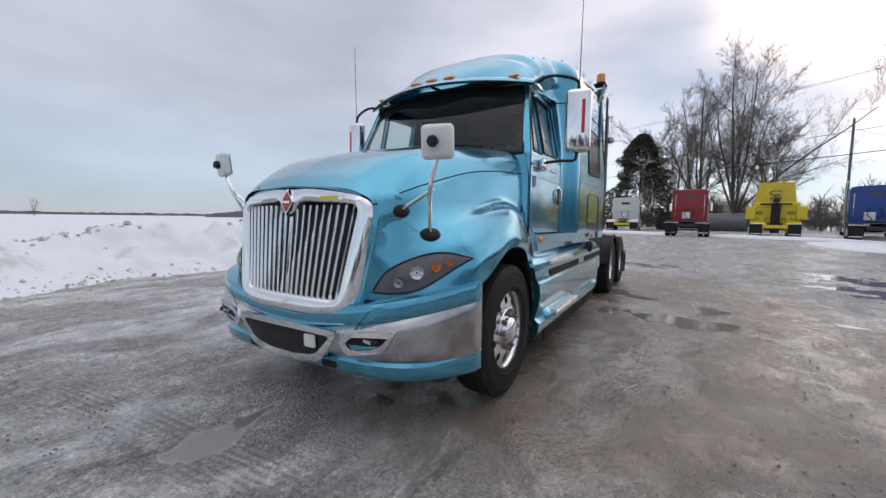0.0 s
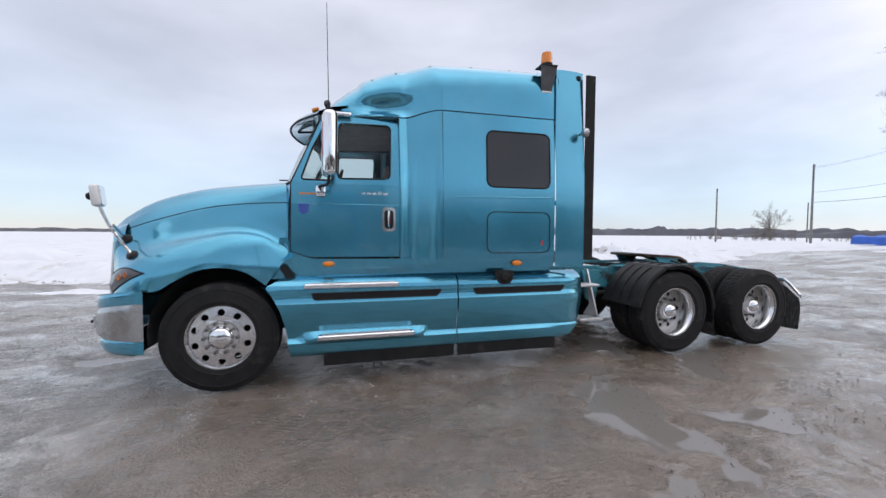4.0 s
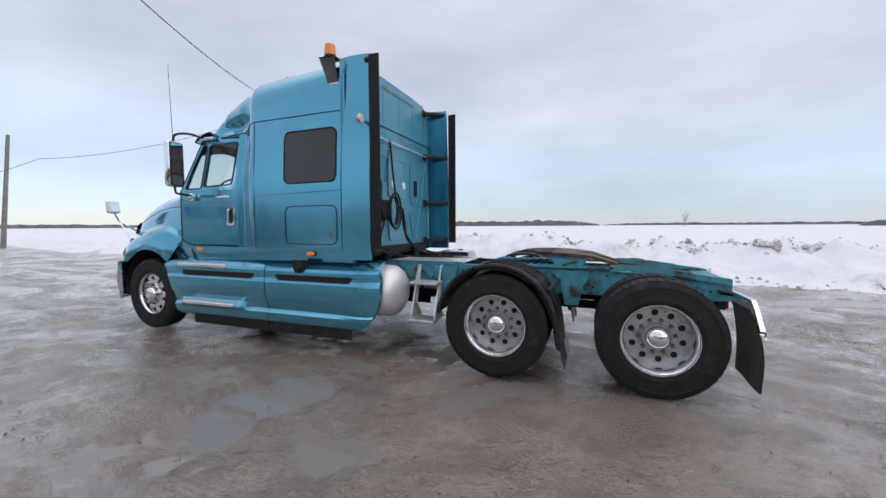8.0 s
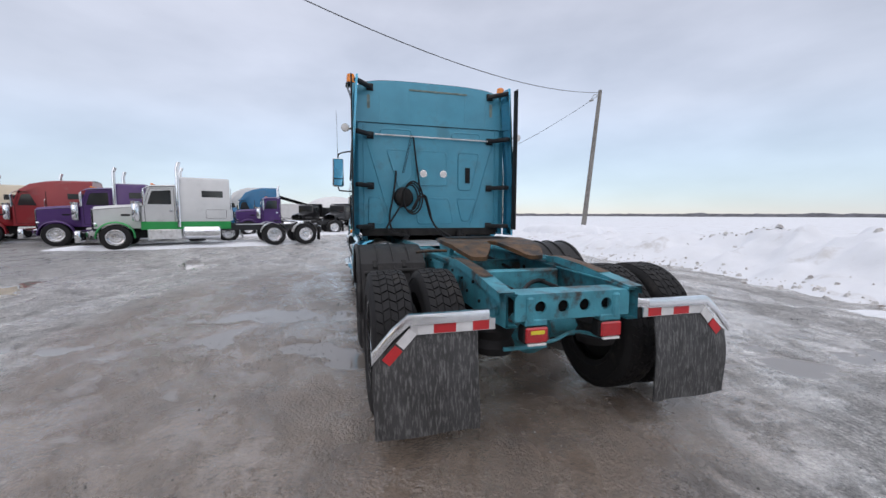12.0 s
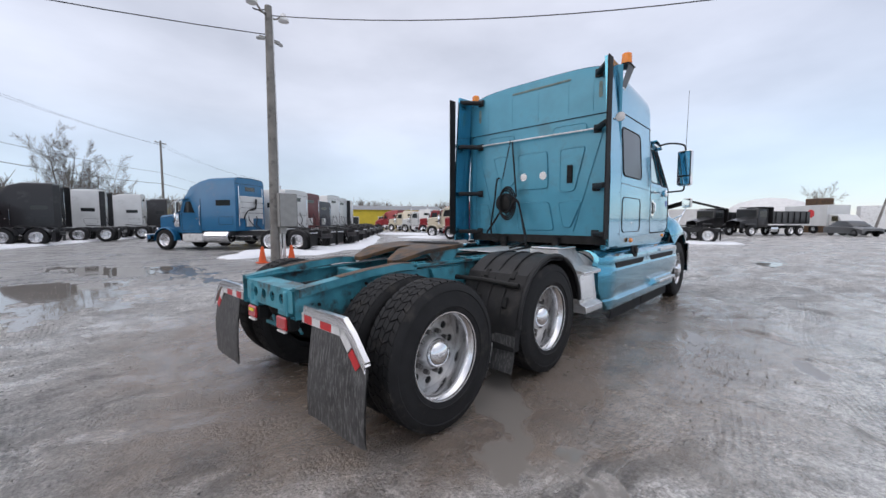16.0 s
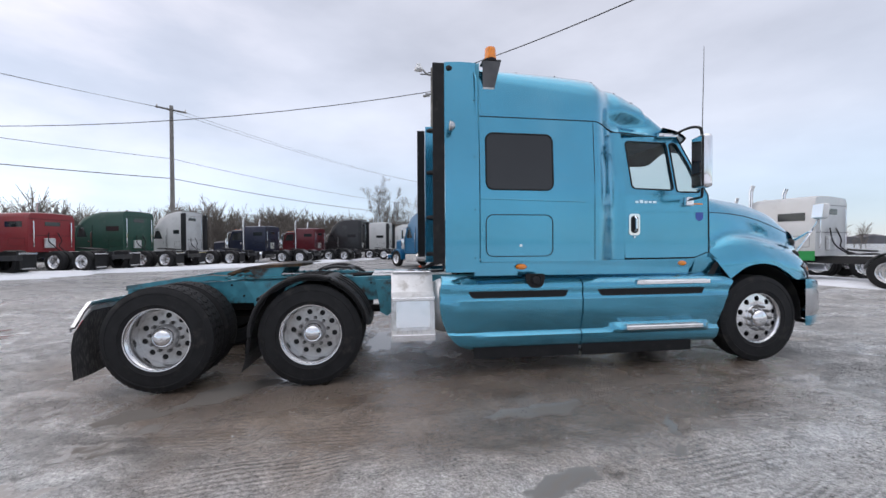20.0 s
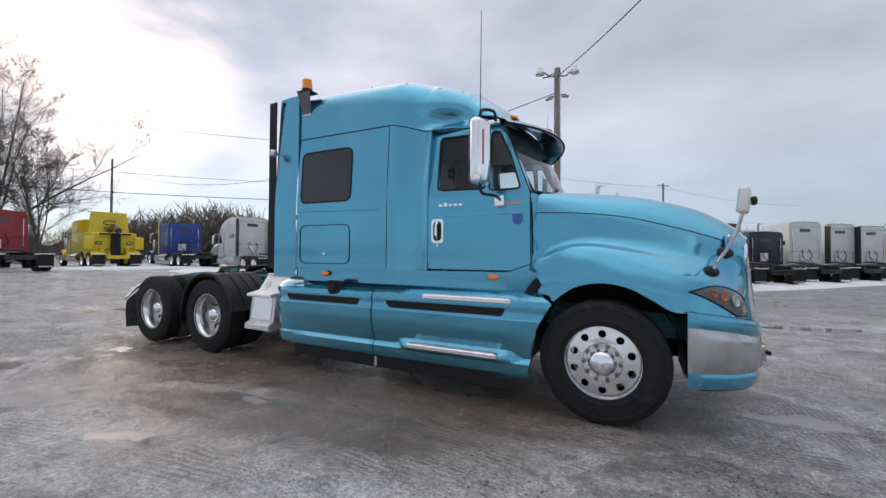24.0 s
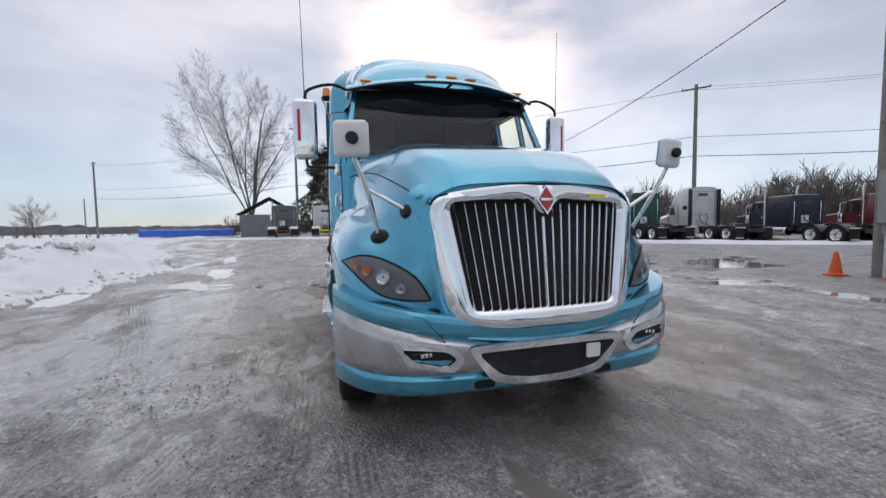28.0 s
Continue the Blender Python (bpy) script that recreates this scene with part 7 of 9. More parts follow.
def semi(label, tandem, heading, paint, wheelbase=5.9, style="flat", lower=None, stacks=2, sleeper=1.75, roof=None, hood="long", fenders=None, frame_mat=None, chrome=True, group="tractors parked round the yard", wind_deflector=False):
    """A parked highway tractor. Its nose points along the heading; tandem is the middle of its rear axles."""
    h = radians(heading)
    at = (tandem[0] + wheelbase * math.cos(h), tandem[1] + wheelbase * math.sin(h))
    t = tagged(new("parked_tractor"), label, "truck", group)
    lower = lower or paint
    frame_mat = frame_mat or BLACK_P
    P = lambda nm, bm, mt, lb="", sm=True: part(nm, bm, mt, t, lb, sm)
    cab0, cab1 = 0.85, 2.05
    back = cab1 + sleeper
    top = roof or {"flat": 2.95, "high": 3.75, "mid": 3.35, "day": 2.75}[style]
    # hood
    rows = []
    if hood == "long":
        for x, z, w in ((-0.72, 1.62, 0.60), (-0.70, 1.70, 0.66), (-0.1, 1.76, 0.70), (0.5, 1.80, 0.80), (cab0, 1.84, 0.95)):
            rows.append([(x, -w, 0.85), (x, -w, z - 0.10), (x, -w * 0.85, z), (x, 0, z + 0.03), (x, w * 0.85, z), (x, w, z - 0.10), (x, w, 0.85)])
    else:
        for x, z, w in ((-1.0, 0.95, 0.70), (-1.02, 1.25, 0.74), (-0.9, 1.45, 0.84), (-0.3, 1.72, 0.98), (0.4, 1.86, 1.05), (cab0, 1.95, 1.06)):
            rows.append([(x, -w, 0.72), (x, -w, z - 0.25), (x, -w * 0.8, z), (x, 0, z + 0.05), (x, w * 0.8, z), (x, w, z - 0.25), (x, w, 0.72)])
    P("hood", grid(rows), paint)
    nose_x = -0.74 if hood == "long" else -1.0
    P("grille", joined(span(nose_x - 0.06, nose_x, -0.5, 0.5, 0.72, 1.62 if hood == "long" else 1.3, 0.03)), CHROME, "chrome grille")
    P("bumper", joined(span(-1.2, -1.0, -1.15, 1.15, 0.35, 0.78, 0.06, seg=2)), CHROME if chrome else paint)
    for s in (-1, 1):
        bm = grid([[(0.60 * math.cos(a), s * 0.80, 0.50 + 0.58 * math.sin(a)), (0.62 * math.cos(a), s * 0.95, 0.52 + 0.62 * math.sin(a)), (0.62 * math.cos(a), s * 1.14, 0.52 + 0.60 * math.sin(a)), (0.58 * math.cos(a), s * 1.17, 0.52 + 0.55 * math.sin(a))] for a in np.linspace(radians(-5), radians(185), 17)])
        P("fender", bm, lower if lower is not paint else paint)
        P("headlamp", box((0.12, 0.2, 0.16), (nose_x + 0.12, s * 0.86, 1.0), 0.04), CHROME)
        # doors and glass
        wy = 1.025
        side_bm = plate([(cab0, 0.85), (cab0, 1.85), (cab0 + 0.22, 2.50), (cab1, 2.55), (cab1, 0.85)], [rounded_poly([(cab0 + 0.18, 1.82), (cab0 + 0.34, 2.36), (cab1 - 0.22, 2.40), (cab1 - 0.22, 1.82)], 0.04)], 0.0, lambda a, b, d: (a, s * wy, b))
        P("door", side_bm, paint, "", False)
        P("side_window", plate(rounded_poly([(cab0 + 0.18, 1.82), (cab0 + 0.34, 2.36), (cab1 - 0.22, 2.40), (cab1 - 0.22, 1.82)], 0.04), (), 0, lambda a, b, d: (a, s * (wy - 0.015), b)), WINDOW, "", False)
        P("door_seam", tube([(a, s * (wy + 0.002), b) for a, b in ((cab0 + 0.1, 0.95), (cab0 + 0.08, 1.82), (cab0 + 0.28, 2.44), (cab1 - 0.12, 2.47), (cab1 - 0.12, 0.95), (cab0 + 0.1, 0.95))], 0.008, 4), SEAL)
        P("door_handle", span(cab1 - 0.30, cab1 - 0.18, s * wy, s * (wy + 0.03), 1.52, 1.60, 0.01), CHROME)
        P("mirror", span(cab0 + 0.05, cab0 + 0.13, s * 1.22, s * 1.40, 1.75, 2.35, 0.03), CHROME)
        P("mirror_arm", tube([(cab0 + 0.1, s * 1.02, 2.45), (cab0 + 0.1, s * 1.3, 2.42), (cab0 + 0.1, s * 1.31, 2.3)], 0.014, 6), CHROME)
        P("tank", lathe([(0, 0), (0.28, 0.0), (0.31, 0.04), (0.31, 1.3), (0.28, 1.34), (0, 1.34)], 20, "X", (cab1 + 0.15, s * 0.86, 0.68)), CHROME if chrome else lower, "polished fuel tank")
        P("step_box", span(cab0 + 0.15, cab1 + 0.1, s * 0.75, s * 1.12, 0.40, 0.80, 0.03), ALU_DULL if chrome else lower)
        if lower is not paint:
            P("lower_band", span(cab0 - 0.05, back, s * 1.066, s * 1.078, 0.80, 1.12), lower, "", False)
        if fenders:
            for x in (wheelbase - 0.7, wheelbase + 0.7):
                bm = grid([[(x + 0.57 * math.cos(a), s * y, 0.505 + 0.57 * math.sin(a)) for y in (0.55, 1.2)] for a in np.linspace(radians(10), radians(170), 11)])
                P("rear_fender", bm, fenders)
        P("mudflap", span(wheelbase + 1.35, wheelbase + 1.37, s * 0.6, s * 1.2, 0.2, 0.85), RUBBER)
        far_wheel(t, 0, s * 1.02)
        for x in (wheelbase - 0.7, wheelbase + 0.7):
            far_wheel(t, x, s * 1.08)
            ob = new("inner_tyre", FAR["tyre"].data)
            ob.parent = t
            ob.matrix_local = pose(x, s * 0.74, 0.505)
        if stacks:
            stack_h = 3.55 if top < 3.4 else 3.9
            P("exhaust_pipe", tube([(cab1 + 0.02, s * 1.10, 0.9), (cab1 + 0.02, s * 1.10, stack_h - 0.25), (cab1 + 0.10, s * 1.10, stack_h)], 0.075, 12), CHROME, "chrome exhaust stack") if stacks == 2 or s > 0 else None
    # fittings that every tractor carries
    for y in (-0.7, -0.25, 0, 0.25, 0.7):
        P("marker_lamp", box((0.10, 0.07, 0.06), (cab0 + 0.34, y, 2.65), 0.02), AMBER)
    P("deck_plate", span(back + 0.25, wheelbase - 0.75, -0.42, 0.42, 0.955, 0.975), ALU_DULL, "", False)
    P("light_bar", span(wheelbase + 1.50, wheelbase + 1.56, -0.55, 0.55, 0.60, 0.80, 0.01), frame_mat, "", False)
    for s in (-1, 1):
        P("flap_bar", span(wheelbase + 1.36, wheelbase + 1.41, s * 0.45, s * 1.22, 0.84, 0.89, 0.01), CHROME)
        P("flap_weight", span(wheelbase + 1.375, wheelbase + 1.385, s * 0.64, s * 1.16, 0.22, 0.28), CHROME, "", False)
        P("grab_rail", tube([(cab1 - 0.05, s * 1.05, 1.2), (cab1 - 0.05, s * 1.10, 1.25), (cab1 - 0.05, s * 1.10, 2.1), (cab1 - 0.05, s * 1.05, 2.15)], 0.016, 6), CHROME)
        P("cab_seam", tube([(cab1, s * 1.068, 0.95), (cab1, s * 1.068, 2.5)], 0.012, 4), SEAL)
        if hood == "long":
            P("air_cleaner", lathe([(0.0, 0.0), (0.12, 0.0), (0.14, 0.05), (0.14, 0.62), (0.12, 0.68), (0.16, 0.70), (0.16, 0.78), (0.0, 0.80)], 16, "Z", (cab0 - 0.20, s * 1.0, 1.15)), CHROME, "chrome air cleaner")
            P("hood_seam", tube([(-0.70, s * 0.655, 1.58), (0.0, s * 0.72, 1.66), (0.5, s * 0.80, 1.70), (cab0, s * 0.95, 1.74)], 0.008, 4), SEAL)
            P("hood_vent", span(0.15, 0.5, s * 0.775, s * 0.79, 1.35, 1.42), SEAL, "", False)
        if sleeper > 0.3:
            P("sleeper_rail", tube([(back + 0.03, s * 0.86, 1.2), (back + 0.05, s * 0.86, 1.3), (back + 0.05, s * 0.86, top - 0.5), (back + 0.03, s * 0.86, top - 0.42)], 0.018, 6), CHROME)
            P("back_hose", tube(smooth_line([(back + 0.04, s * 0.2, 1.9), (back + 0.14, s * 0.3, 1.5), (back + 0.20, s * 0.12, 1.25), (back + 0.5, s * 0.1, 1.0)], 5), 0.022, 5), SEAL)
    if sleeper > 0.3:
        P("back_window", span(back, back + 0.012, -0.35, 0.35, top - 0.62, top - 0.42), WINDOW, "", False)
        P("back_box", span(back + 0.01, back + 0.12, -0.42, 0.05, 1.15, 1.62, 0.02), ALU_DULL)
        for z in (1.75, top - 0.30):
            P("back_seam", tube([(back + 0.004, -1.0, z), (back + 0.004, 1.0, z)], 0.008, 4), SEAL)
    if hood == "long":
        for k in range(-4, 5):
            P("grille_bar", span(nose_x - 0.075, nose_x - 0.06, 0.11 * k - 0.018, 0.11 * k + 0.018, 0.78, 1.58), DARK, "", False)
    else:
        for k in range(5):
            P("grille_bar", span(nose_x - 0.07, nose_x - 0.06, -0.46, 0.46, 0.78 + 0.10 * k, 0.83 + 0.10 * k), DARK, "", False)
    # cab roof and windscreen
    P("windscreen", grid([[(cab0, -0.98, 1.86), (cab0 + 0.20, -0.90, 2.46)], [(cab0 - 0.08, 0, 1.86), (cab0 + 0.12, 0, 2.50)], [(cab0, 0.98, 1.86), (cab0 + 0.20, 0.90, 2.46)]]), WINDOW)
    P("cab_roof", grid([[(x, -1.03, z - 0.06), (x, -0.9, z), (x, 0, z + 0.05), (x, 0.9, z), (x, 1.03, z - 0.06)] for x, z in ((cab0 + 0.10, 2.50), (cab0 + 0.3, 2.60), (cab1, 2.64))]), paint)
    P("visor", grid([[(cab0 - 0.08, y, 2.42), (cab0 + 0.22, y, 2.52)] for y in (-0.98, 0, 0.98)]), CHROME)
    # sleeper
    if sleeper > 0.3:
        prof = []
        if style in ("high", "mid"):
            prof = [(cab0 + 0.25, 2.62), (cab0 + 0.6, 2.62 + (top - 2.62) * 0.55), (cab1, 2.62 + (top - 2.62) * 0.85), (cab1 + 0.5, top - 0.02), (back, top)]
        else:
            prof = [(cab1, top - 0.08), (cab1 + 0.1, top), (back - 0.1, top), (back, top - 0.03)]
        rows = []
        for x, z in prof:
            bot = 0.95 if x >= cab1 else 2.5
            rows.append([(x, -1.06, bot), (x, -1.06, z - 0.22), (x, -0.98, z - 0.05), (x, -0.8, z), (x, 0, z + 0.03), (x, 0.8, z), (x, 0.98, z - 0.05), (x, 1.06, z - 0.22), (x, 1.06, bot)])
        P("sleeper", grid(rows), paint, "sleeper box")
        P("sleeper_back", plate([(-1.06, 0.95), (1.06, 0.95), (1.06, top - 0.25), (0.95, top - 0.04), (0, top), (-0.95, top - 0.04), (-1.06, top - 0.25)], (), 0, lambda a, b, d: (back, a, b)), paint, "", False)
        P("sleeper_front", plate([(-1.05, 1.8), (1.05, 1.8), (1.05, min(top, 2.9) - 0.1), (-1.05, min(top, 2.9) - 0.1)], (), 0, lambda a, b, d: (cab1 + 0.01, a, b)), paint, "", False)
        for s in (-1, 1):
            P("sleeper_window", span(cab1 + sleeper * 0.45, cab1 + sleeper * 0.86, s * 1.062, s * 1.07, 2.15, 2.42, 0.0), WINDOW)
            P("hatch", tube([(a, s * 1.064, b) for a, b in rounded(cab1 + sleeper * 0.52, cab1 + sleeper * 0.92, 1.25, 1.62, 0.05) + rounded(cab1 + sleeper * 0.52, cab1 + sleeper * 0.92, 1.25, 1.62, 0.05)[:1]], 0.006, 4), SEAL)
        if wind_deflector:
            for s in (-1, 1):
                P("side_fairing", span(back, back + 0.35, s * 1.03, s * 1.07, 1.0, top - 0.15), BLACK_P)
    else:
        P("cab_back", plate([(-1.03, 0.9), (1.03, 0.9), (1.03, 2.58), (-1.03, 2.58)], (), 0, lambda a, b, d: (cab1, a, b)), paint, "", False)
    for s in (-1, 1):
        P("frame_rail", span(0, wheelbase + 1.5, s * 0.38, s * 0.46, 0.70, 0.95), frame_mat)
        P("tail_lamp", span(wheelbase + 1.5, wheelbase + 1.53, s * 0.25 - 0.07, s * 0.25 + 0.07, 0.66, 0.76, 0.01), RED)
    P("coupling", plate(rounded_poly([(wheelbase - 0.5, -0.4), (wheelbase + 0.5, -0.35), (wheelbase + 0.5, 0.35), (wheelbase - 0.5, 0.4)], 0.1), (), 0.05, lambda a, b, d: (a, b, 1.12 - d - 0.08 * (a - wheelbase))), DARK, "fifth wheel plate")
    P("engine_mass", span(-0.6, cab1, -0.6, 0.6, 0.45, 1.5), DARK)
    t.matrix_world = pose(at[0], at[1], rise(*tandem) - 0.01, 0, 0, heading + 180)
    return t


# north-east row, seen from behind
semi("grey flat-top sleeper tractor with maroon frame, parked on snow", (33.8, 5.3), 4, GREY_P, style="flat", roof=3.05, frame_mat=MAROON_P, fenders=WHITE_P)
semi("white sleeper tractor with yellow frame and upright stacks", (34.0, 1.7), 2, WHITE_P, style="flat", roof=3.05, lower=YELLOW_P, frame_mat=YELLOW_P, fenders=WHITE_P)
semi("red sleeper tractor with black frame, parked on snow", (27.6, -2.9), -3, RED_P, style="flat", roof=3.2, stacks=0, hood="aero")
semi("royal blue high-roof sleeper tractor with black frame", (27.2, -11.6), -12, ROYAL_P, style="mid", roof=3.15, stacks=2)
# yellow heavy wrecker with its boom
wrecker = semi("yellow heavy tow truck with rear boom and black markings", (29.2, -7.6), -8, YELLOW_P, style="flat", roof=3.1, stacks=0, frame_mat=YELLOW_P, fenders=YELLOW_P)
W = lambda nm, bm, mt, lb="": part(nm, bm, mt, wrecker, lb)
W("tow_body", joined(span(3.9, 6.6, -1.12, 1.12, 0.9, 2.2, 0.05)), YELLOW_P, "yellow tool body")
W("rear_panel", span(6.6, 6.66, -1.15, 1.15, 1.2, 1.9, 0.05), YELLOW_P)
W("high_panel", plate(rounded_poly([(-1.05, 1.9), (1.05, 1.9), (0.85, 3.45), (-0.85, 3.45)], 0.1), (), 0.3, lambda a, b, d: (5.6 - d, a, b)), YELLOW_P)
W("light_bar", span(5.2, 5.5, -0.95, 0.95, 3.45, 3.52, 0.02), YELLOW_P)
W("boom", tube([(4.4, 0, 2.3), (6.6, 0, 2.5), (7.3, 0, 2.3)], 0.18, 8), BLACK_P, "black boom")
W("under_lift", span(6.7, 7.0, -0.22, 0.22, 0.3, 2.1, 0.03), DARK)
W("cross_bar", span(6.7, 6.85, -0.75, 0.75, 2.05, 2.15, 0.01), DARK)
for y, z, r in ((0.0, 2.85, 0.30), (-0.75, 1.55, 0.17), (0.75, 1.55, 0.17)):
    W("logo_arc", tube([(6.67 if z < 2 else 5.62, y + r * math.cos(a), z + r * 0.45 * math.sin(a)) for a in np.linspace(radians(20), radians(320), 18)], 0.03, 6), BLACK_P, "black curved mark")
W("logo_bars", joined(*[span(5.61, 5.62, -0.28 + 0.12 * k, -0.2 + 0.12 * k, 2.45, 2.56) for k in range(5)]), BLACK_P, "row of black bars")
for s in (-1, 1):
    W("side_leg", span(6.5, 6.8, s * 0.5, s * 0.72, 0.3, 1.3, 0.03), YELLOW_P)
    W("tool_wing", span(6.62, 6.8, s * 0.95, s * 1.45, 1.15, 1.95, 0.04), YELLOW_P)

# south-east row, side on
semi("white aerodynamic sleeper tractor with open-top deflector", (20.6, -12.2), -12, WHITE_P, style="high", roof=3.55, hood="aero", stacks=0, chrome=False, wind_deflector=True)
semi("red long-nose tractor with boxy sleeper and dark emblem", (18.9, -16.0), -12, RED_P, style="flat", roof=2.85, stacks=2, sleeper=2.2, wheelbase=6.4)
semi("dark green mid-roof sleeper tractor with grey mudflaps", (17.4, -19.8), -12, GREEN_P, style="mid", roof=3.3, stacks=1, sleeper=1.9, frame_mat=BLACK_P)
semi("white aerodynamic tractor with grey deflector sides", (15.4, -23.5), -12, WHITE_P, style="high", roof=3.7, hood="aero", stacks=0, sleeper=1.0, chrome=False, wind_deflector=True)
semi("navy blue long-nose tractor with flat sleeper", (11.6, -26.5), -13, NAVY_P, style="flat", roof=2.9, stacks=2, fenders=BLACK_P)
semi("deep red long-nose tractor with upright stacks", (8.7, -30.3), -16, MAROON_P, style="flat", roof=2.9, stacks=2, fenders=BLACK_P)
semi("black aerodynamic high-roof sleeper tractor", (5.4, -33.4), -16, BLACK_P, style="high", roof=3.9, hood="aero", stacks=0, sleeper=2.0, wind_deflector=True)
semi("white aerodynamic high-roof sleeper tractor", (2.8, -37.2), -18, WHITE_P, style="high", roof=3.85, hood="aero", stacks=0, sleeper=2.0, chrome=False, wind_deflector=True)
semi("white aerodynamic high-roof sleeper tractor", (-0.4, -41.4), -18, WHITE_P, style="high", roof=3.85, hood="aero", stacks=0, sleeper=2.0, chrome=False)
semi("black sleeper tractor at the end of the row", (-3.4, -45.5), -20, BLACK_P, style="high", roof=3.7, hood="aero", stacks=0)

# tractors beside the tall lamp pole, tails to the yard
blue_rig = semi("bright blue mid-roof tractor with white rear fairing panel, on snow", (-0.45, -15.2), -57.5, BLUE_P, style="mid", roof=3.5, stacks=0, sleeper=1.9, wheelbase=6.5)
part("rear_board", span(3.98, 4.06, -0.82, 0.82, 1.55, 2.62, 0.02), WHITE_P, blue_rig, "white ribbed rear board")
for z in (1.8, 2.05, 2.32):
    part("board_rib", span(4.06, 4.075, -0.8, 0.8, z, z + 0.02), GREY_P, blue_rig)
for k in range(3):
    part("air_hose", tube(smooth_line([(4.1, 0.3 - 0.05 * k, 2.5), (4.15, 0.1, 2.0 + 0.05 * k), (4.2, -0.5, 1.9), (4.12, -0.7, 1.6 - 0.05 * k)], 5), 0.02, 5), SEAL, blue_rig)
for s in (-1, 1):
    part("roof_lamp", box((0.1, 0.16, 0.07), (3.7, s * 0.8, 3.42), 0.02), AMBER, blue_rig)
    part("drive_shroud", span(6.9, 7.0, s * 0.5, s * 1.2, 0.25, 0.95, 0.02), BLACK_P, blue_rig)
semi("white long-sleeper tractor with tall stacks", (-2.8, -16.6), -61, WHITE_P, style="flat", roof=3.15, stacks=2, sleeper=2.0)
semi("maroon sleeper tractor with black frame", (-5.4, -19.5), -61, MAROON_P, style="flat", roof=3.25, stacks=1)
semi("navy sleeper tractor with black frame", (-8.0, -22.4), -60, NAVY_P, style="flat", roof=2.9, stacks=2)
semi("white sleeper tractor with high roof", (-10.6, -25.3), -60, WHITE_P, style="high", roof=3.6, hood="aero", stacks=0, chrome=False)
semi("white sleeper tractor with side fairings", (-13.2, -28.2), -60, WHITE_P, style="high", roof=3.6, hood="aero", stacks=0, chrome=False, wind_deflector=True)
semi("white high-roof sleeper tractor", (-15.8, -31.1), -60, WHITE_P, style="high", roof=3.6, hood="aero", stacks=0)
semi("yellow tractor far down the row", (-18.5, -34.5), -60, YELLOW_P, style="day", sleeper=0.2, stacks=1)

# west row, noses to the drive
semi("white long-nose tractor with bright green stripe and twin chrome stacks", (-11.4, -3.9), -74, WHITE_P, style="flat", roof=2.98, lower=LIME_P, stacks=2, sleeper=1.9, wheelbase=6.4, fenders=WHITE_P, frame_mat=BLACK_P)
semi("purple long-nose tractor with chrome bumper", (-14.1, -7.9), -75, PURPLE_P, style="flat", roof=2.85, stacks=2, sleeper=1.2)
semi("cream long-nose tractor with tall chrome stacks", (-18.1, -15.6), -75, CREAM_P, style="flat", roof=2.95, stacks=2, sleeper=2.0)
semi("red sleeper tractor in the west row", (-16.2, -11.7), -75, RED_P, style="mid", roof=3.1, stacks=1)
semi("red heavy tractor in the west row", (-24.5, -23.5), -75, RED_P, style="day", sleeper=0.2, stacks=1)
semi("white sleeper tractor in the west row", (-27.0, -29.5), -75, WHITE_P, style="flat", roof=2.9, stacks=1)
semi("cream tractor at the end of the west row", (-30, -36), -75, CREAM_P, style="flat", roof=2.9, stacks=1)
semi("red tractor far along the west row", (-33, -43), -75, RED_P, style="mid", roof=3.2, stacks=0, hood="aero")
# second west row
semi("purple day-cab tractor with polished wheels", (-21.5, -2.6), -77, PURPLE_P, style="day", sleeper=0.2, stacks=1, wheelbase=5.0)
semi("bright blue high-roof aerodynamic tractor", (-25.0, -4.0), -77, BLUE_P, style="high", roof=3.5, hood="aero", stacks=0)
semi("white high-roof aerodynamic tractor", (-28.2, -5.6), -77, WHITE_P, style="high", roof=3.7, hood="aero", stacks=0, chrome=False)


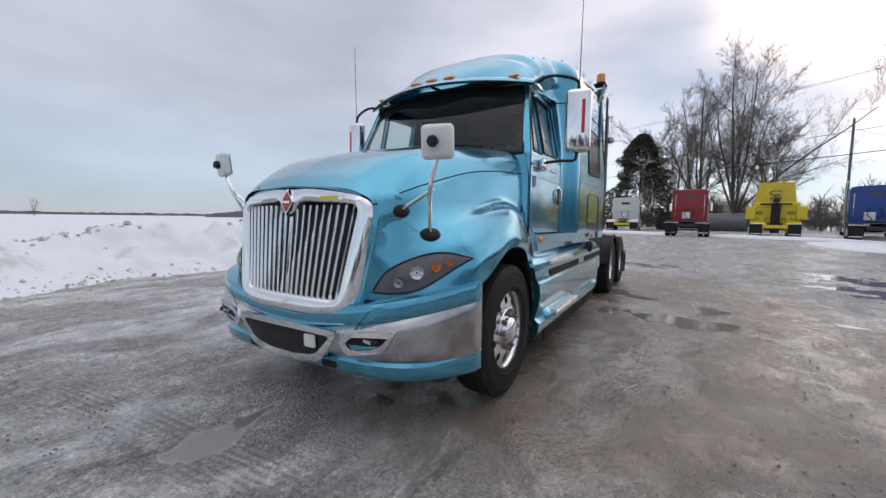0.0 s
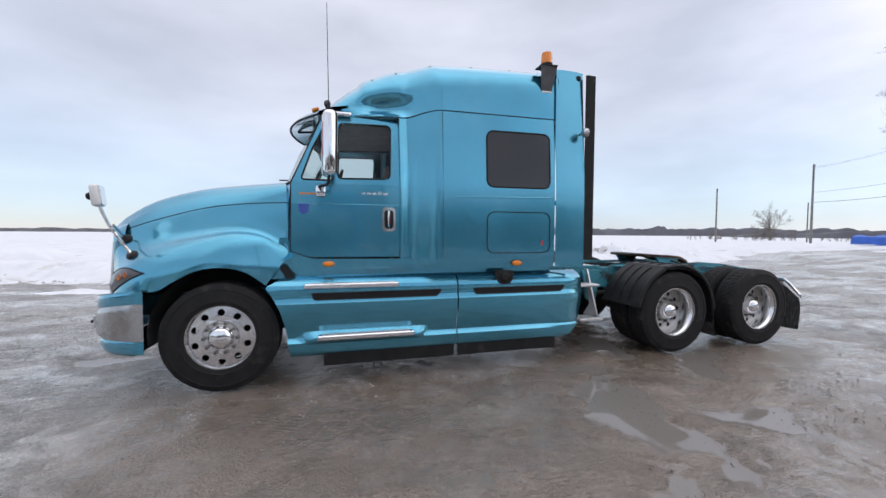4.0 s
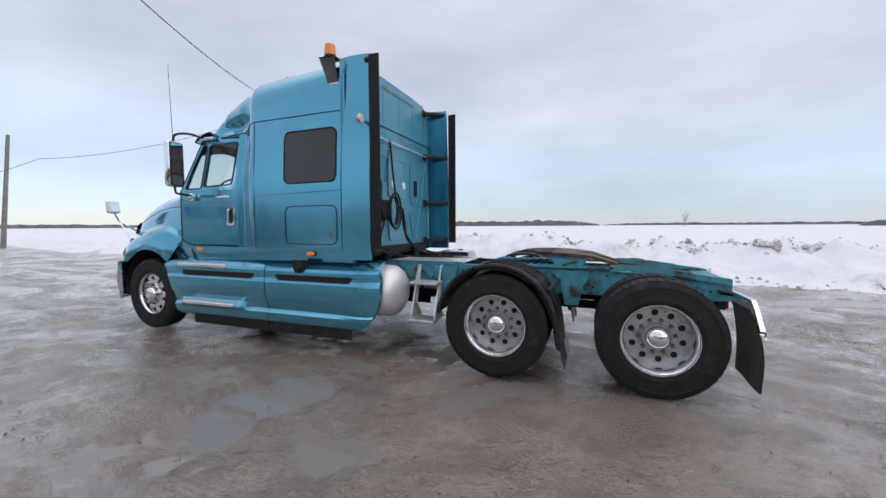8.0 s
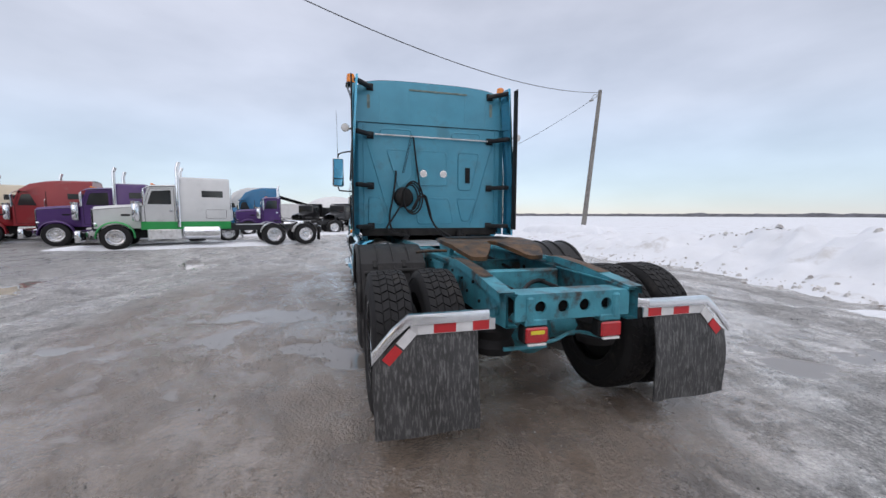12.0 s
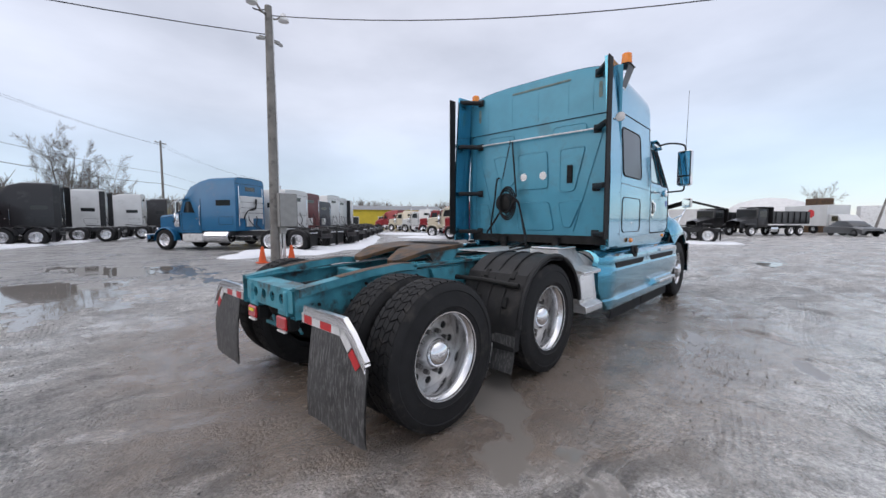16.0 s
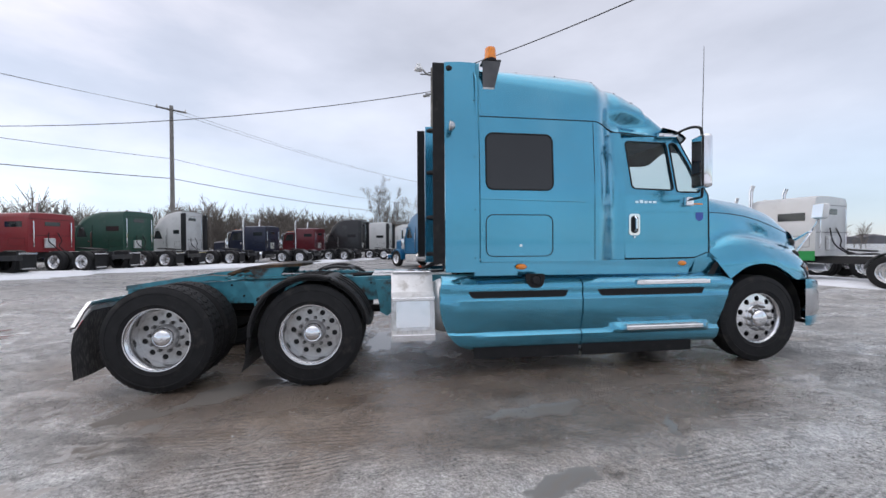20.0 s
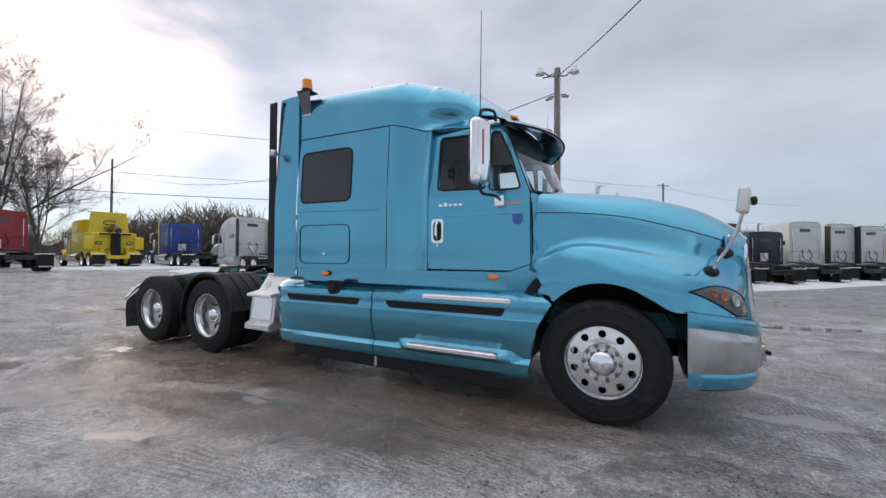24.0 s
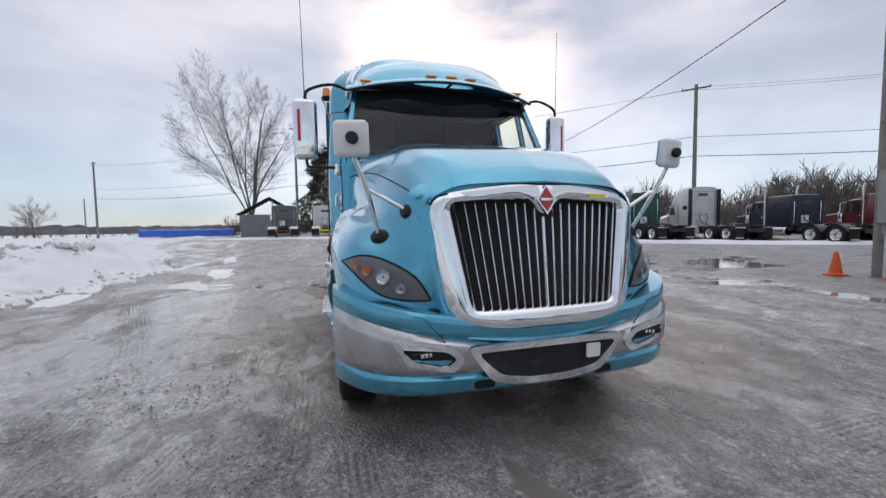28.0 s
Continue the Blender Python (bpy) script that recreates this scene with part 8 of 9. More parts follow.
def dump_truck(at, heading, body, label):
    t = tagged(new("dump_truck"), label, "truck")
    P = lambda nm, bm, mt, lb="": part(nm, bm, mt, t, lb)
    P("hood", grid([[(x, -w, 0.8), (x, -w, z - 0.15), (x, 0, z), (x, w, z - 0.15), (x, w, 0.8)] for x, z, w in ((-0.9, 1.5, 0.7), (0, 1.7, 0.85), (0.8, 1.85, 1.0))]), body)
    P("cab", span(0.8, 2.2, -1.05, 1.05, 0.85, 2.6, 0.12, seg=2), body)
    P("box", grid([[(x, -1.2, 1.15), (x, -1.25, 2.35), (x, -1.15, 2.35), (x, -1.1, 1.25), (x, 1.1, 1.25), (x, 1.15, 2.35), (x, 1.25, 2.35), (x, 1.2, 1.15)] for x in (2.5, 7.3)]), body, "open dump box")
    P("box_front", span(2.42, 2.5, -1.25, 1.25, 1.15, 2.7, 0.02), body)
    P("box_canopy", span(1.3, 2.5, -1.15, 1.15, 2.68, 2.76, 0.02), body)
    P("tailgate", span(7.28, 7.36, -1.22, 1.22, 1.2, 2.3, 0.02), body)
    for k in range(6):
        for s in (-1, 1):
            P("box_rib", span(2.8 + 0.8 * k, 2.88 + 0.8 * k, s * 1.24, s * 1.30, 1.15, 2.35), body)
    P("frame_rail", span(0, 7.2, -0.46, 0.46, 0.7, 1.0), DARK)
    for s in (-1, 1):
        P("side_window", span(1.0, 1.9, s * 1.04, s * 1.062, 1.8, 2.35), WINDOW)
        P("fender", span(-0.6, 0.6, s * 0.85, s * 1.15, 0.95, 1.2, 0.1), body)
        P("tank", lathe([(0, 0), (0.28, 0), (0.3, 0.9), (0, 0.9)], 16, "X", (2.4, s * 0.9, 0.68)), CHROME)
        far_wheel(t, 0, s * 1.02)
        for x in (4.9, 6.2):
            far_wheel(t, x, s * 1.08)
    P("windscreen", span(0.78, 0.80, -0.9, 0.9, 1.85, 2.45), WINDOW)
    t.matrix_world = pose(at[0], at[1], -0.01, 0, 0, heading + 180)
    return t


dump_truck((-40.1, -5.6), -31, BLACK_P, "black dump truck with ribbed box")
dump_truck((-37.9, -1.9), -31, BLACK_P, "black dump truck with tarpaulin frame")


def box_truck(at, heading):
    t = tagged(new("box_truck"), "white box truck with a round red sign", "truck")
    P = lambda nm, bm, mt, lb="": part(nm, bm, mt, t, lb)
    P("box", span(1.4, 6.5, -1.2, 1.2, 0.9, 3.1, 0.04), WHITE_P)
    P("cab", grid([[(x, -w, 0.5), (x, -w, z), (x, 0, z + 0.05), (x, w, z), (x, w, 0.5)] for x, z, w in ((-1.0, 0.95, 0.85), (-0.9, 1.15, 0.95), (-0.1, 1.3, 1.0), (0.5, 2.0, 0.95), (1.4, 2.1, 0.95))]), WHITE_P)
    for s in (-1, 1):
        P("round_sign", lathe([(0, 0.006), (0.42, 0.006), (0.44, 0)], 24, "Y", (3.2, s * 1.2, 2.2)), TAPE_RED, "round red sign")
        P("sign_bars", joined(*[span(4.4 + 0.5 * k, 4.8 + 0.5 * k, s * 1.2, s * 1.21, 1.9, 2.1) for k in range(3)]), GREY_P)
        P("side_window", span(0.45, 1.1, s * 0.95, s * 0.97, 1.4, 1.9), WINDOW)
        for x in (-0.2, 5.2):
            far_wheel(t, x, s * 1.02)
    t.matrix_world = pose(at[0], at[1], 0, 0, 0, heading + 180)


box_truck((-47.6, 6.0), 42)


def saloon(at, heading):
    t = tagged(new("car"), "dark grey saloon car parked at the yard's edge", "car")
    P = lambda nm, bm, mt, lb="": part(nm, bm, mt, t, lb)
    P("body", grid([[(x, -w, 0.25), (x, -w, z - 0.12), (x, -w * 0.8, z), (x, w * 0.8, z), (x, w, z - 0.12), (x, w, 0.25)] for x, z, w in ((-2.3, 0.55, 0.7), (-2.2, 0.75, 0.82), (-0.9, 0.95, 0.9), (1.5, 0.98, 0.9), (2.3, 0.9, 0.85), (2.35, 0.5, 0.8))]), GREY_P)
    P("cabin", grid([[(x, -w, 0.93), (x, -w * 0.85, z), (x, 0, z + 0.03), (x, w * 0.85, z), (x, w, 0.93)] for x, z, w in ((-1.0, 0.95, 0.82), (-0.2, 1.42, 0.8), (0.8, 1.45, 0.8), (1.8, 1.0, 0.8))]), WINDOW)
    for x in (-1.4, 1.35):
        for s in (-1, 1):
            P("wheel", lathe([(0, 0.02), (0.2, 0.05), (0.32, 0.08), (0.33, -0.08), (0, -0.08)], 20, "Y", (x, s * 0.82, 0.33)), RUBBER)
    t.matrix_world = pose(at[0], at[1], 0, 0, 0, heading + 180)


saloon((-44.6, 5.9), 32)
shed = tagged(new("trailer_van"), "weathered grey box trailer standing in the yard", "trailer")
part("box", span(-2, 2, -1.25, 1.25, 1.1, 3.8, 0.05), ALU_DULL, shed)
part("frame", span(-2, 2, -0.5, 0.5, 0.8, 1.1), DARK, shed)
for x in (0.2, 1.4):
    for s in (-1, 1):
        far_wheel(shed, x, s * 1.08)
shed.matrix_world = pose(-58, 9.0, -0.6, 0, 0, 94)
tank_red = tagged(new("storage_bin"), "rust-red steel bin stacked behind the box truck", "bin")
part("bin", span(-1.0, 1.0, -1.25, 1.25, 0, 5.0, 0.1), RUST, tank_red)
tank_red.location = (-59, 3.7, -0.8)
for ob in FAR.values():
    bpy.data.objects.remove(ob)


# ---- poles, wires and street furniture ----
POLE = material("grey_weathered_pole", (0.21, 0.20, 0.185), 0.8, 0, 0.2, 3.0, 0.35, 30, second=(0.10, 0.095, 0.09), amount=0.4, spread=4)
CABLE = material("black_overhead_cable", (0.02, 0.02, 0.022), 0.6)
BOX_GREY = material("grey_painted_cabinet", (0.30, 0.30, 0.29), 0.5, 0.1, 0.1, 5.0, 0.05, 60)
CONE = material("orange_cone_plastic", (0.70, 0.10, 0.02), 0.5, 0, 0.15, 8.0)


def pole(x, y, height, lean=(0, 0), r=0.14, arm=0.0, arm_turn=0.0, label="tall grey wooden utility pole"):
    p = tagged(new("utility_pole"), label, "pole")
    p.location = (x, y, rise(x, y) - 0.05)
    part("mast", tube([(lean[0] * f, lean[1] * f, height * f) for f in (0, 0.25, 0.5, 0.75, 1)], r, 12, None, True, r * 0.68), POLE, p)
    top = Vector((lean[0], lean[1], height))
    if arm:
        c, s = math.cos(radians(arm_turn)), math.sin(radians(arm_turn))
        part("cross_arm", box((arm, 0.10, 0.11), top + Vector((0, 0, -0.3)), 0.01, None, Matrix.Rotation(radians(arm_turn), 4, "Z")), POLE, p)
        for k in (-0.46, 0, 0.46):
            part("insulator", lathe([(0.02, 0), (0.05, 0.03), (0.03, 0.07), (0.05, 0.1), (0.02, 0.15)], 10, "Z", top + Vector((c * arm * k, s * arm * k, -0.24))), WHITE, p)
    return p


lamp_pole = pole(2.53, -10.75, 8.7, (0, 0), 0.17, label="tall grey pole with two floodlights and a meter cabinet")
for s in (-1, 1):
    part("flood_arm", tube(smooth_line([(0, 0, 8.5), (0.25 * s, 0.1 * s, 8.4), (0.55 * s, 0.2 * s, 8.65)], 5), 0.03, 8), POLE, lamp_pole)
    part("flood_head", lathe([(0.0, 0.16), (0.09, 0.14), (0.10, 0.05), (0.17, -0.02), (0.18, -0.10), (0.0, -0.11)], 16, "Z", (0.62 * s, 0.22 * s, 8.6)), WHITE, lamp_pole)
    part("camera_head", box((0.28, 0.10, 0.09), (0.30 * s, 0.05, 7.55), 0.02, None, Matrix.Rotation(radians(12 * s), 4, "Y")), BOX_GREY, lamp_pole)
    part("side_arm", tube([(0, 0, 7.65), (0.34 * s, 0.05, 7.62)], 0.025, 6), POLE, lamp_pole)
part("cabinet", span(-0.66, -0.02, 0.05, 0.37, 1.25, 2.42, 0.02), BOX_GREY, lamp_pole, "grey meter cabinet")
part("cabinet_seam", tube([(-0.65, 0.375, 1.27), (-0.03, 0.375, 1.27), (-0.03, 0.375, 2.40), (-0.65, 0.375, 2.40), (-0.65, 0.375, 1.27)], 0.006, 4), SEAL, lamp_pole)
part("junction_box", span(-0.30, -0.08, 0.10, 0.26, 1.02, 1.25, 0.01), BOX_GREY, lamp_pole)
part("conduit", tube([(-0.24, 0.16, 0), (-0.24, 0.16, 1.05)], 0.05, 10), ALU_DULL, lamp_pole)
part("conduit", tube([(-0.12, 0.16, 0), (-0.12, 0.16, 1.05)], 0.035, 10), ALU_DULL, lamp_pole)
part("conduit", tube([(-0.15, 0.08, 0.3), (-0.14, 0.08, 5.0), (-0.11, 0.06, 8.4)], 0.025, 8), ALU_DULL, lamp_pole)
part("drip_loop", tube(smooth_line([(0.1, 0, 8.4), (0.35, 0.1, 8.4), (0.55, 0.1, 8.4), (0.4, 0.1, 8.4), (0.1, 0, 8.55)], 5), 0.02, 6), CABLE, lamp_pole)
pole(20.25, -25.64, 11.5, (0, 0), 0.17, 1.9, 40)
pole(45.5, 5.0, 12.9, (0, 0), 0.17, 1.9, 40)
pole(-3.5, -59.5, 12.0, (0, 0), 0.17, 1.9, 40)
pole(69, 36, 12.0, (0, 0), 0.17, 1.9, 40)
lean_pole = pole(-12.3, 13.7, 9.2, (0.33, 0.71), 0.16, label="leaning grey utility pole in the snow bank")
part("bracket", tube([(0.33, 0.7, 8.9), (-0.1, 0.6, 9.05), (-0.25, 0.5, 8.8)], 0.02, 6), POLE, lean_pole)
part("lamp_head", box((0.3, 0.16, 0.10), (-0.25, 0.5, 8.72), 0.03), BOX_GREY, lean_pole)
pole(-34.2, 9.8, 8.3, (0.2, 0.6), 0.16)
pole(-50.7, 7.7, 5.0, (0.1, 1.0), 0.12, label="short leaning grey pole beside the yard")
pole(60.5, 44, 9.0, (0, 0), 0.14, 1.2, 30)
pole(78, 42, 7.0, (0, 0), 0.12)


def wire(a, b, sag, r=0.014, name="overhead_wire"):
    a, b = Vector(a), Vector(b)
    pts = [a.lerp(b, f) + Vector((0, 0, -4 * sag * f * (1 - f))) for f in np.linspace(0, 1, 25)]
    return tagged(part(name, tube(pts, r, 5), CABLE), "thin black overhead wire between poles", "wire")


wire((2.53, -10.75, 8.35), (-11.97, 14.4, 9.0), 1.5, 0.016)
wire((2.53, -10.75, 7.72), (52.1, -17.0, 11.0), 2.78, 0.016)
pole(52.1, -17.0, 11.5, (0, 0), 0.15)
wire((-11.97, 14.4, 8.9), (-27.3, 9.2, 5.9), 0.7)
wire((-27.3, 9.2, 5.9), (-50.6, 8.7, 4.9), 0.6)
LINE = [(69, 36), (45.5, 5.0), (20.25, -25.64), (-3.5, -59.5), (-28, -92)]
for (ax, ay), (bx, by) in zip(LINE, LINE[1:]):
    for z, off, sag, r in ((11.4, 0.8, 0.7, 0.010), (11.4, -0.8, 0.7, 0.010), (7.8, 0, 0.6, 0.016), (6.35, 0, 0.6, 0.026)):
        wire((ax + off * 0.77, ay + off * 0.64, z), (bx + off * 0.77, by + off * 0.64, z), sag, r)

for x, y in ((2.1, -10.45), (3.15, -10.35)):
    cone = tagged(new("traffic_cone"), "faded orange traffic cone on a square foot", "cone", "cones at the pole")
    cone.location = (x, y, 0.0)
    part("foot", box((0.34, 0.34, 0.03), (0, 0, 0.015), 0.01), CONE, cone)
    part("body", lathe([(0.13, 0.03), (0.10, 0.2), (0.04, 0.55), (0.0, 0.56)], 16, "Z"), CONE, cone)

# ---- trees ----
BARK = material("grey_brown_bark", (0.13, 0.117, 0.104), 0.9, 0, 0.3, 6.0, 0.5, 20)
TWIG = material("bare_twigs", (0.17, 0.15, 0.132), 0.9, 0, 0.3, 3.0)
NEEDLE = material("dark_conifer_needles", (0.095, 0.10, 0.075), 0.8, 0, 0.4, 3.0, second=(0.11, 0.09, 0.065), amount=0.45, spread=1.5)


def stick(verts, faces, p, q, r0, r1, n=3):
    """A thin tapered twig between two places, added to lists of corners and faces."""
    d = (q - p).normalized()
    u = d.orthogonal().normalized()
    v = d.cross(u)
    k = len(verts)
    for c, r in ((p, r0), (q, r1)):
        verts += [c + u * (r * math.cos(2 * math.pi * i / n)) + v * (r * math.sin(2 * math.pi * i / n)) for i in range(n)]
    faces += [(k + i, k + (i + 1) % n, k + n + (i + 1) % n, k + n + i) for i in range(n)]


def bare_tree(x, y, height, spread, seed, depth=4, name="bare_tree", label="large leafless tree with a spreading crown", fork=0.1, limbs=7):
    """A short trunk that forks low into rising limbs, each with side shoots all along it, down to fine twigs."""
    rng = random.Random(seed)
    tree = tagged(new(name), label, "tree")
    tree.location = (x, y, rise(x, y) - 0.1)
    wood, twigs = ([], []), ([], [])

    def grow(p, d, length, r, level):
        steps = (6, 6, 5, 4, 3)[min(level, 4)]
        for i in range(steps):
            f = (i + 1) / steps
            d = (d + Vector((rng.uniform(-1, 1), rng.uniform(-1, 1), rng.uniform(-0.5, 0.9))) * 0.13).normalized()
            q = p + d * (length / steps)
            r0, r1 = r * (1 - 0.75 * (i / steps)), r * (1 - 0.75 * f)
            into = wood if level < 2 else twigs
            stick(into[0], into[1], p, q, max(r0, 0.0075), max(r1, 0.0055), 7 if level == 0 else 5 if level == 1 else 3)
            if level < depth and (level > 0 or i >= 1):
                for k in range(2 if level in (1, 2) else 1 if rng.random() < 0.85 else 0):
                    tilt = radians(rng.uniform(22, 48)) * spread
                    side = d.orthogonal().normalized()
                    side.rotate(Matrix.Rotation(rng.uniform(0, 6.283), 3, d).to_quaternion())
                    nd = (d * math.cos(tilt) + side * math.sin(tilt) + Vector((0, 0, 0.10))).normalized()
                    grow(p.lerp(q, rng.random()), nd, length * rng.uniform(0.38, 0.58) * (1.1 - 0.45 * f), max(r1 * 0.60, 0.007), level + 1)
            p = q

    top = Vector((rng.uniform(-0.03, 0.03), rng.uniform(-0.03, 0.03), 1)) * height * fork
    stick(*wood, Vector((0, 0, -0.3)), top, height * 0.024, height * 0.019, 9)
    for k in range(limbs):
        spin = 2 * math.pi * (k + rng.uniform(-0.3, 0.3)) / limbs
        tilt = radians(rng.uniform(8, 32)) * spread if k else 0.14
        nd = Vector((math.cos(spin) * math.sin(tilt), math.sin(spin) * math.sin(tilt), math.cos(tilt)))
        grow(top * rng.uniform(0.7, 1.0), nd, height * rng.uniform(0.62, 0.84), height * rng.uniform(0.0055, 0.0095), 0)
    for nm, (verts, faces), mt in (("trunk", wood, BARK), ("crown", twigs, TWIG)):
        me = bpy.data.meshes.new(nm)
        me.from_pydata(verts, [], faces)
        me.materials.append(mt)
        me.shade_smooth()
        new(nm, me).parent = tree
    return tree


bare_tree(58.0, 12.2, 22, 1.05, 3)
bare_tree(60.5, -1.8, 15.5, 0.95, 19, label="leafless tree with a leaning trunk", limbs=6)
bare_tree(57.2, -4.6, 19.0, 0.95, 11, label="tall leafless tree with upright limbs", limbs=6)
bare_tree(53.5, -8.1, 19.5, 1.15, 12, label="tall leafless tree with a broad crown", limbs=9)
bare_tree(50.8, -10.8, 12.0, 0.9, 14, label="low leafless tree behind the tow truck", limbs=6)
bare_tree(66.0, 1.5, 11.0, 0.9, 16, label="leafless tree beyond the evergreen", limbs=5)
bare_tree(5.5, -66.0, 12.5, 1.1, 21)
bare_tree(1.5, -68.0, 9.5, 1.0, 22, 3, label="small leafless tree behind the parked row", limbs=5)
bare_tree(94.5, 59, 8, 1.0, 31, 3, label="small leafless tree by the field", limbs=5)
bare_tree(-95, 4.5, 8.5, 1.2, 33, 3, label="leafless tree beyond the yard", limbs=6)
bare_tree(70, 330, 13, 0.9, 34, 2, label="lone leafless tree on the field", limbs=5)


def conifer(x, y, height, width, seed):
    rng = random.Random(seed)
    tree = tagged(new("conifer"), "dense dark evergreen conifer", "tree")
    tree.location = (x, y, rise(x, y) - 0.1)
    part("trunk", tube([(0, 0, 0), (0.05, 0, height * 0.5), (0, 0.05, height * 0.95)], 0.2, 8, None, True, 0.03), BARK, tree)
    verts, faces = [], []
    for i in range(17000):
        f = rng.random() ** 0.8
        z = height * (0.05 + 0.95 * f)
        lobes = 0.88 + 0.16 * math.sin(z * 2.3 + 2.2 * math.sin(z)) + 0.07 * math.sin(5 * z)
        rad = width * (1 - f) ** 0.56 * lobes * math.sqrt(rng.uniform(0.25, 1.15))
        a = rng.uniform(0, 2 * math.pi)
        rad *= 1 + 0.16 * math.sin(3 * a + z)
        if noise.noise(Vector((rad * math.cos(a) * 0.55, rad * math.sin(a) * 0.55, z * 0.55))) < -0.38:
            continue
        c = Vector((rad * math.cos(a), rad * math.sin(a), z))
        d = Vector((math.cos(a), math.sin(a), rng.uniform(-0.5, 0.25))).normalized()
        s = d.cross(Vector((rng.uniform(-1, 1), rng.uniform(-1, 1), 1))).normalized()
        L, w = rng.uniform(0.2, 0.5), rng.uniform(0.05, 0.13)
        k = len(verts)
        verts += [c - s * w, c + s * w, c + d * L]
        faces.append((k, k + 1, k + 2))
    me = bpy.data.meshes.new("crown")
    me.from_pydata(verts, [], faces)
    me.materials.append(NEEDLE)
    ob = new("crown", me)
    ob.parent = tree
    return tree


conifer(46.7, 1.4, 10.8, 4.1, 5)
conifer(12.0, -62.0, 5.5, 1.8, 6)


def thicket(name, centre, length, turn, height, count, seed, label, depth=30):
    """A far wood: very many bare stems and twigs in one mesh."""
    rng = random.Random(seed)
    verts, faces = [], []
    c, s = math.cos(radians(turn)), math.sin(radians(turn))
    for i in range(count):
        u, v = rng.uniform(-0.5, 0.5) * length, rng.uniform(-0.5, 0.5) * depth
        base = Vector((centre[0] + u * c - v * s, centre[1] + u * s + v * c, -0.2))
        h = height * rng.uniform(0.55, 1.0) * (0.8 + 0.5 * noise.noise(Vector((u * 0.07, seed, 0))))
        r = h * 0.009
        lean = Vector((rng.uniform(-0.12, 0.12), rng.uniform(-0.12, 0.12), 1)) * h
        stick(verts, faces, base, base + lean * 0.75, r, r * 0.4)
        for k in range(20):
            f = rng.uniform(0.08, 0.70)
            p = base + lean * f
            d = Vector((rng.uniform(-1, 1), rng.uniform(-1, 1), rng.uniform(0.5, 1.8))).normalized()
            q = p + d * h * rng.uniform(0.16, 0.34) * (1.15 - 0.5 * f)
            stick(verts, faces, p, q, r * 0.6, r * 0.3)
            for f in (0.3, 0.55, 0.8):
                e = (d + Vector((rng.uniform(-0.8, 0.8), rng.uniform(-0.8, 0.8), rng.uniform(0, 0.7)))).normalized()
                stick(verts, faces, p.lerp(q, f), p.lerp(q, f) + e * h * rng.uniform(0.08, 0.17), r * 0.42, r * 0.25)
    me = bpy.data.meshes.new(name)
    me.from_pydata(verts, [], faces)
    me.materials.append(TWIG)
    return tagged(new(name, me), label, "woods", kind="stuff")


thicket("far_wood", (40, -62), 90, 53, 11.5, 760, 41, "grey leafless wood behind the parked row", 16)
thicket("far_wood", (-5, -90), 70, 15, 10.5, 480, 42, "grey leafless wood behind the parked row", 16)
thicket("far_wood", (-62, -88), 80, -30, 11, 300, 43, "far leafless trees behind the buildings", 16)
thicket("far_wood", (62, -22), 34, 70, 9, 220, 44, "leafless scrub behind the parked tractors", 10)
thicket("far_wood", (66, 2), 30, 90, 6, 160, 46, "leafless scrub behind the evergreen", 8)
thicket("far_wood", (100, 40), 70, 110, 4, 150, 45, "low leafless scrub by the field", 12)

FAR_TREES = material("far_tree_line", (0.15, 0.15, 0.165), 0.95, 0, 0.3, 0.05)


def tree_line(x0, y0, x1, y1, h, seed, label="low dark tree line at the horizon"):
    n = 160
    rows = []
    for i in range(n + 1):
        f = i / n
        x, y = x0 + (x1 - x0) * f, y0 + (y1 - y0) * f
        z = h * (0.6 + 0.5 * abs(noise.noise(Vector((i * 0.11, seed, 0)))) + 0.16 * noise.noise(Vector((i * 0.5, seed, 2)))) * min(1, 8 * f, 8 * (1 - f)) ** 0.5
        rows.append([(x, y, -1), (x, y, max(0.3, z)), (x + 4, y + 12, max(0.2, z * 0.8)), (x + 4, y + 12, -1)])
    return tagged(part("tree_line", grid(rows), FAR_TREES, None, smooth=False), label, "woods", kind="structure")


tree_line(-1500, 600, -300, 1300, 13, 1)
tree_line(-500, 1000, 20, 1050, 19, 2)
tree_line(40, 1500, 900, 1300, 11, 3)
tree_line(-2000, -80, -1200, 700, 16, 4)
tree_line(170, 330, 330, 190, 9, 5, "low wooded rise beyond the field")
tree_line(300, 230, 420, 60, 7, 6, "low wooded rise beyond the field")
tree_line(160, -60, 190, 140, 3.5, 7, "dark hedge far behind the yard")
tree_line(-300, -420, 160, -330, 12, 8)
tree_line(-900, -260, -260, -420, 12, 9)
tree_line(130, -330, 260, -60, 10, 10)

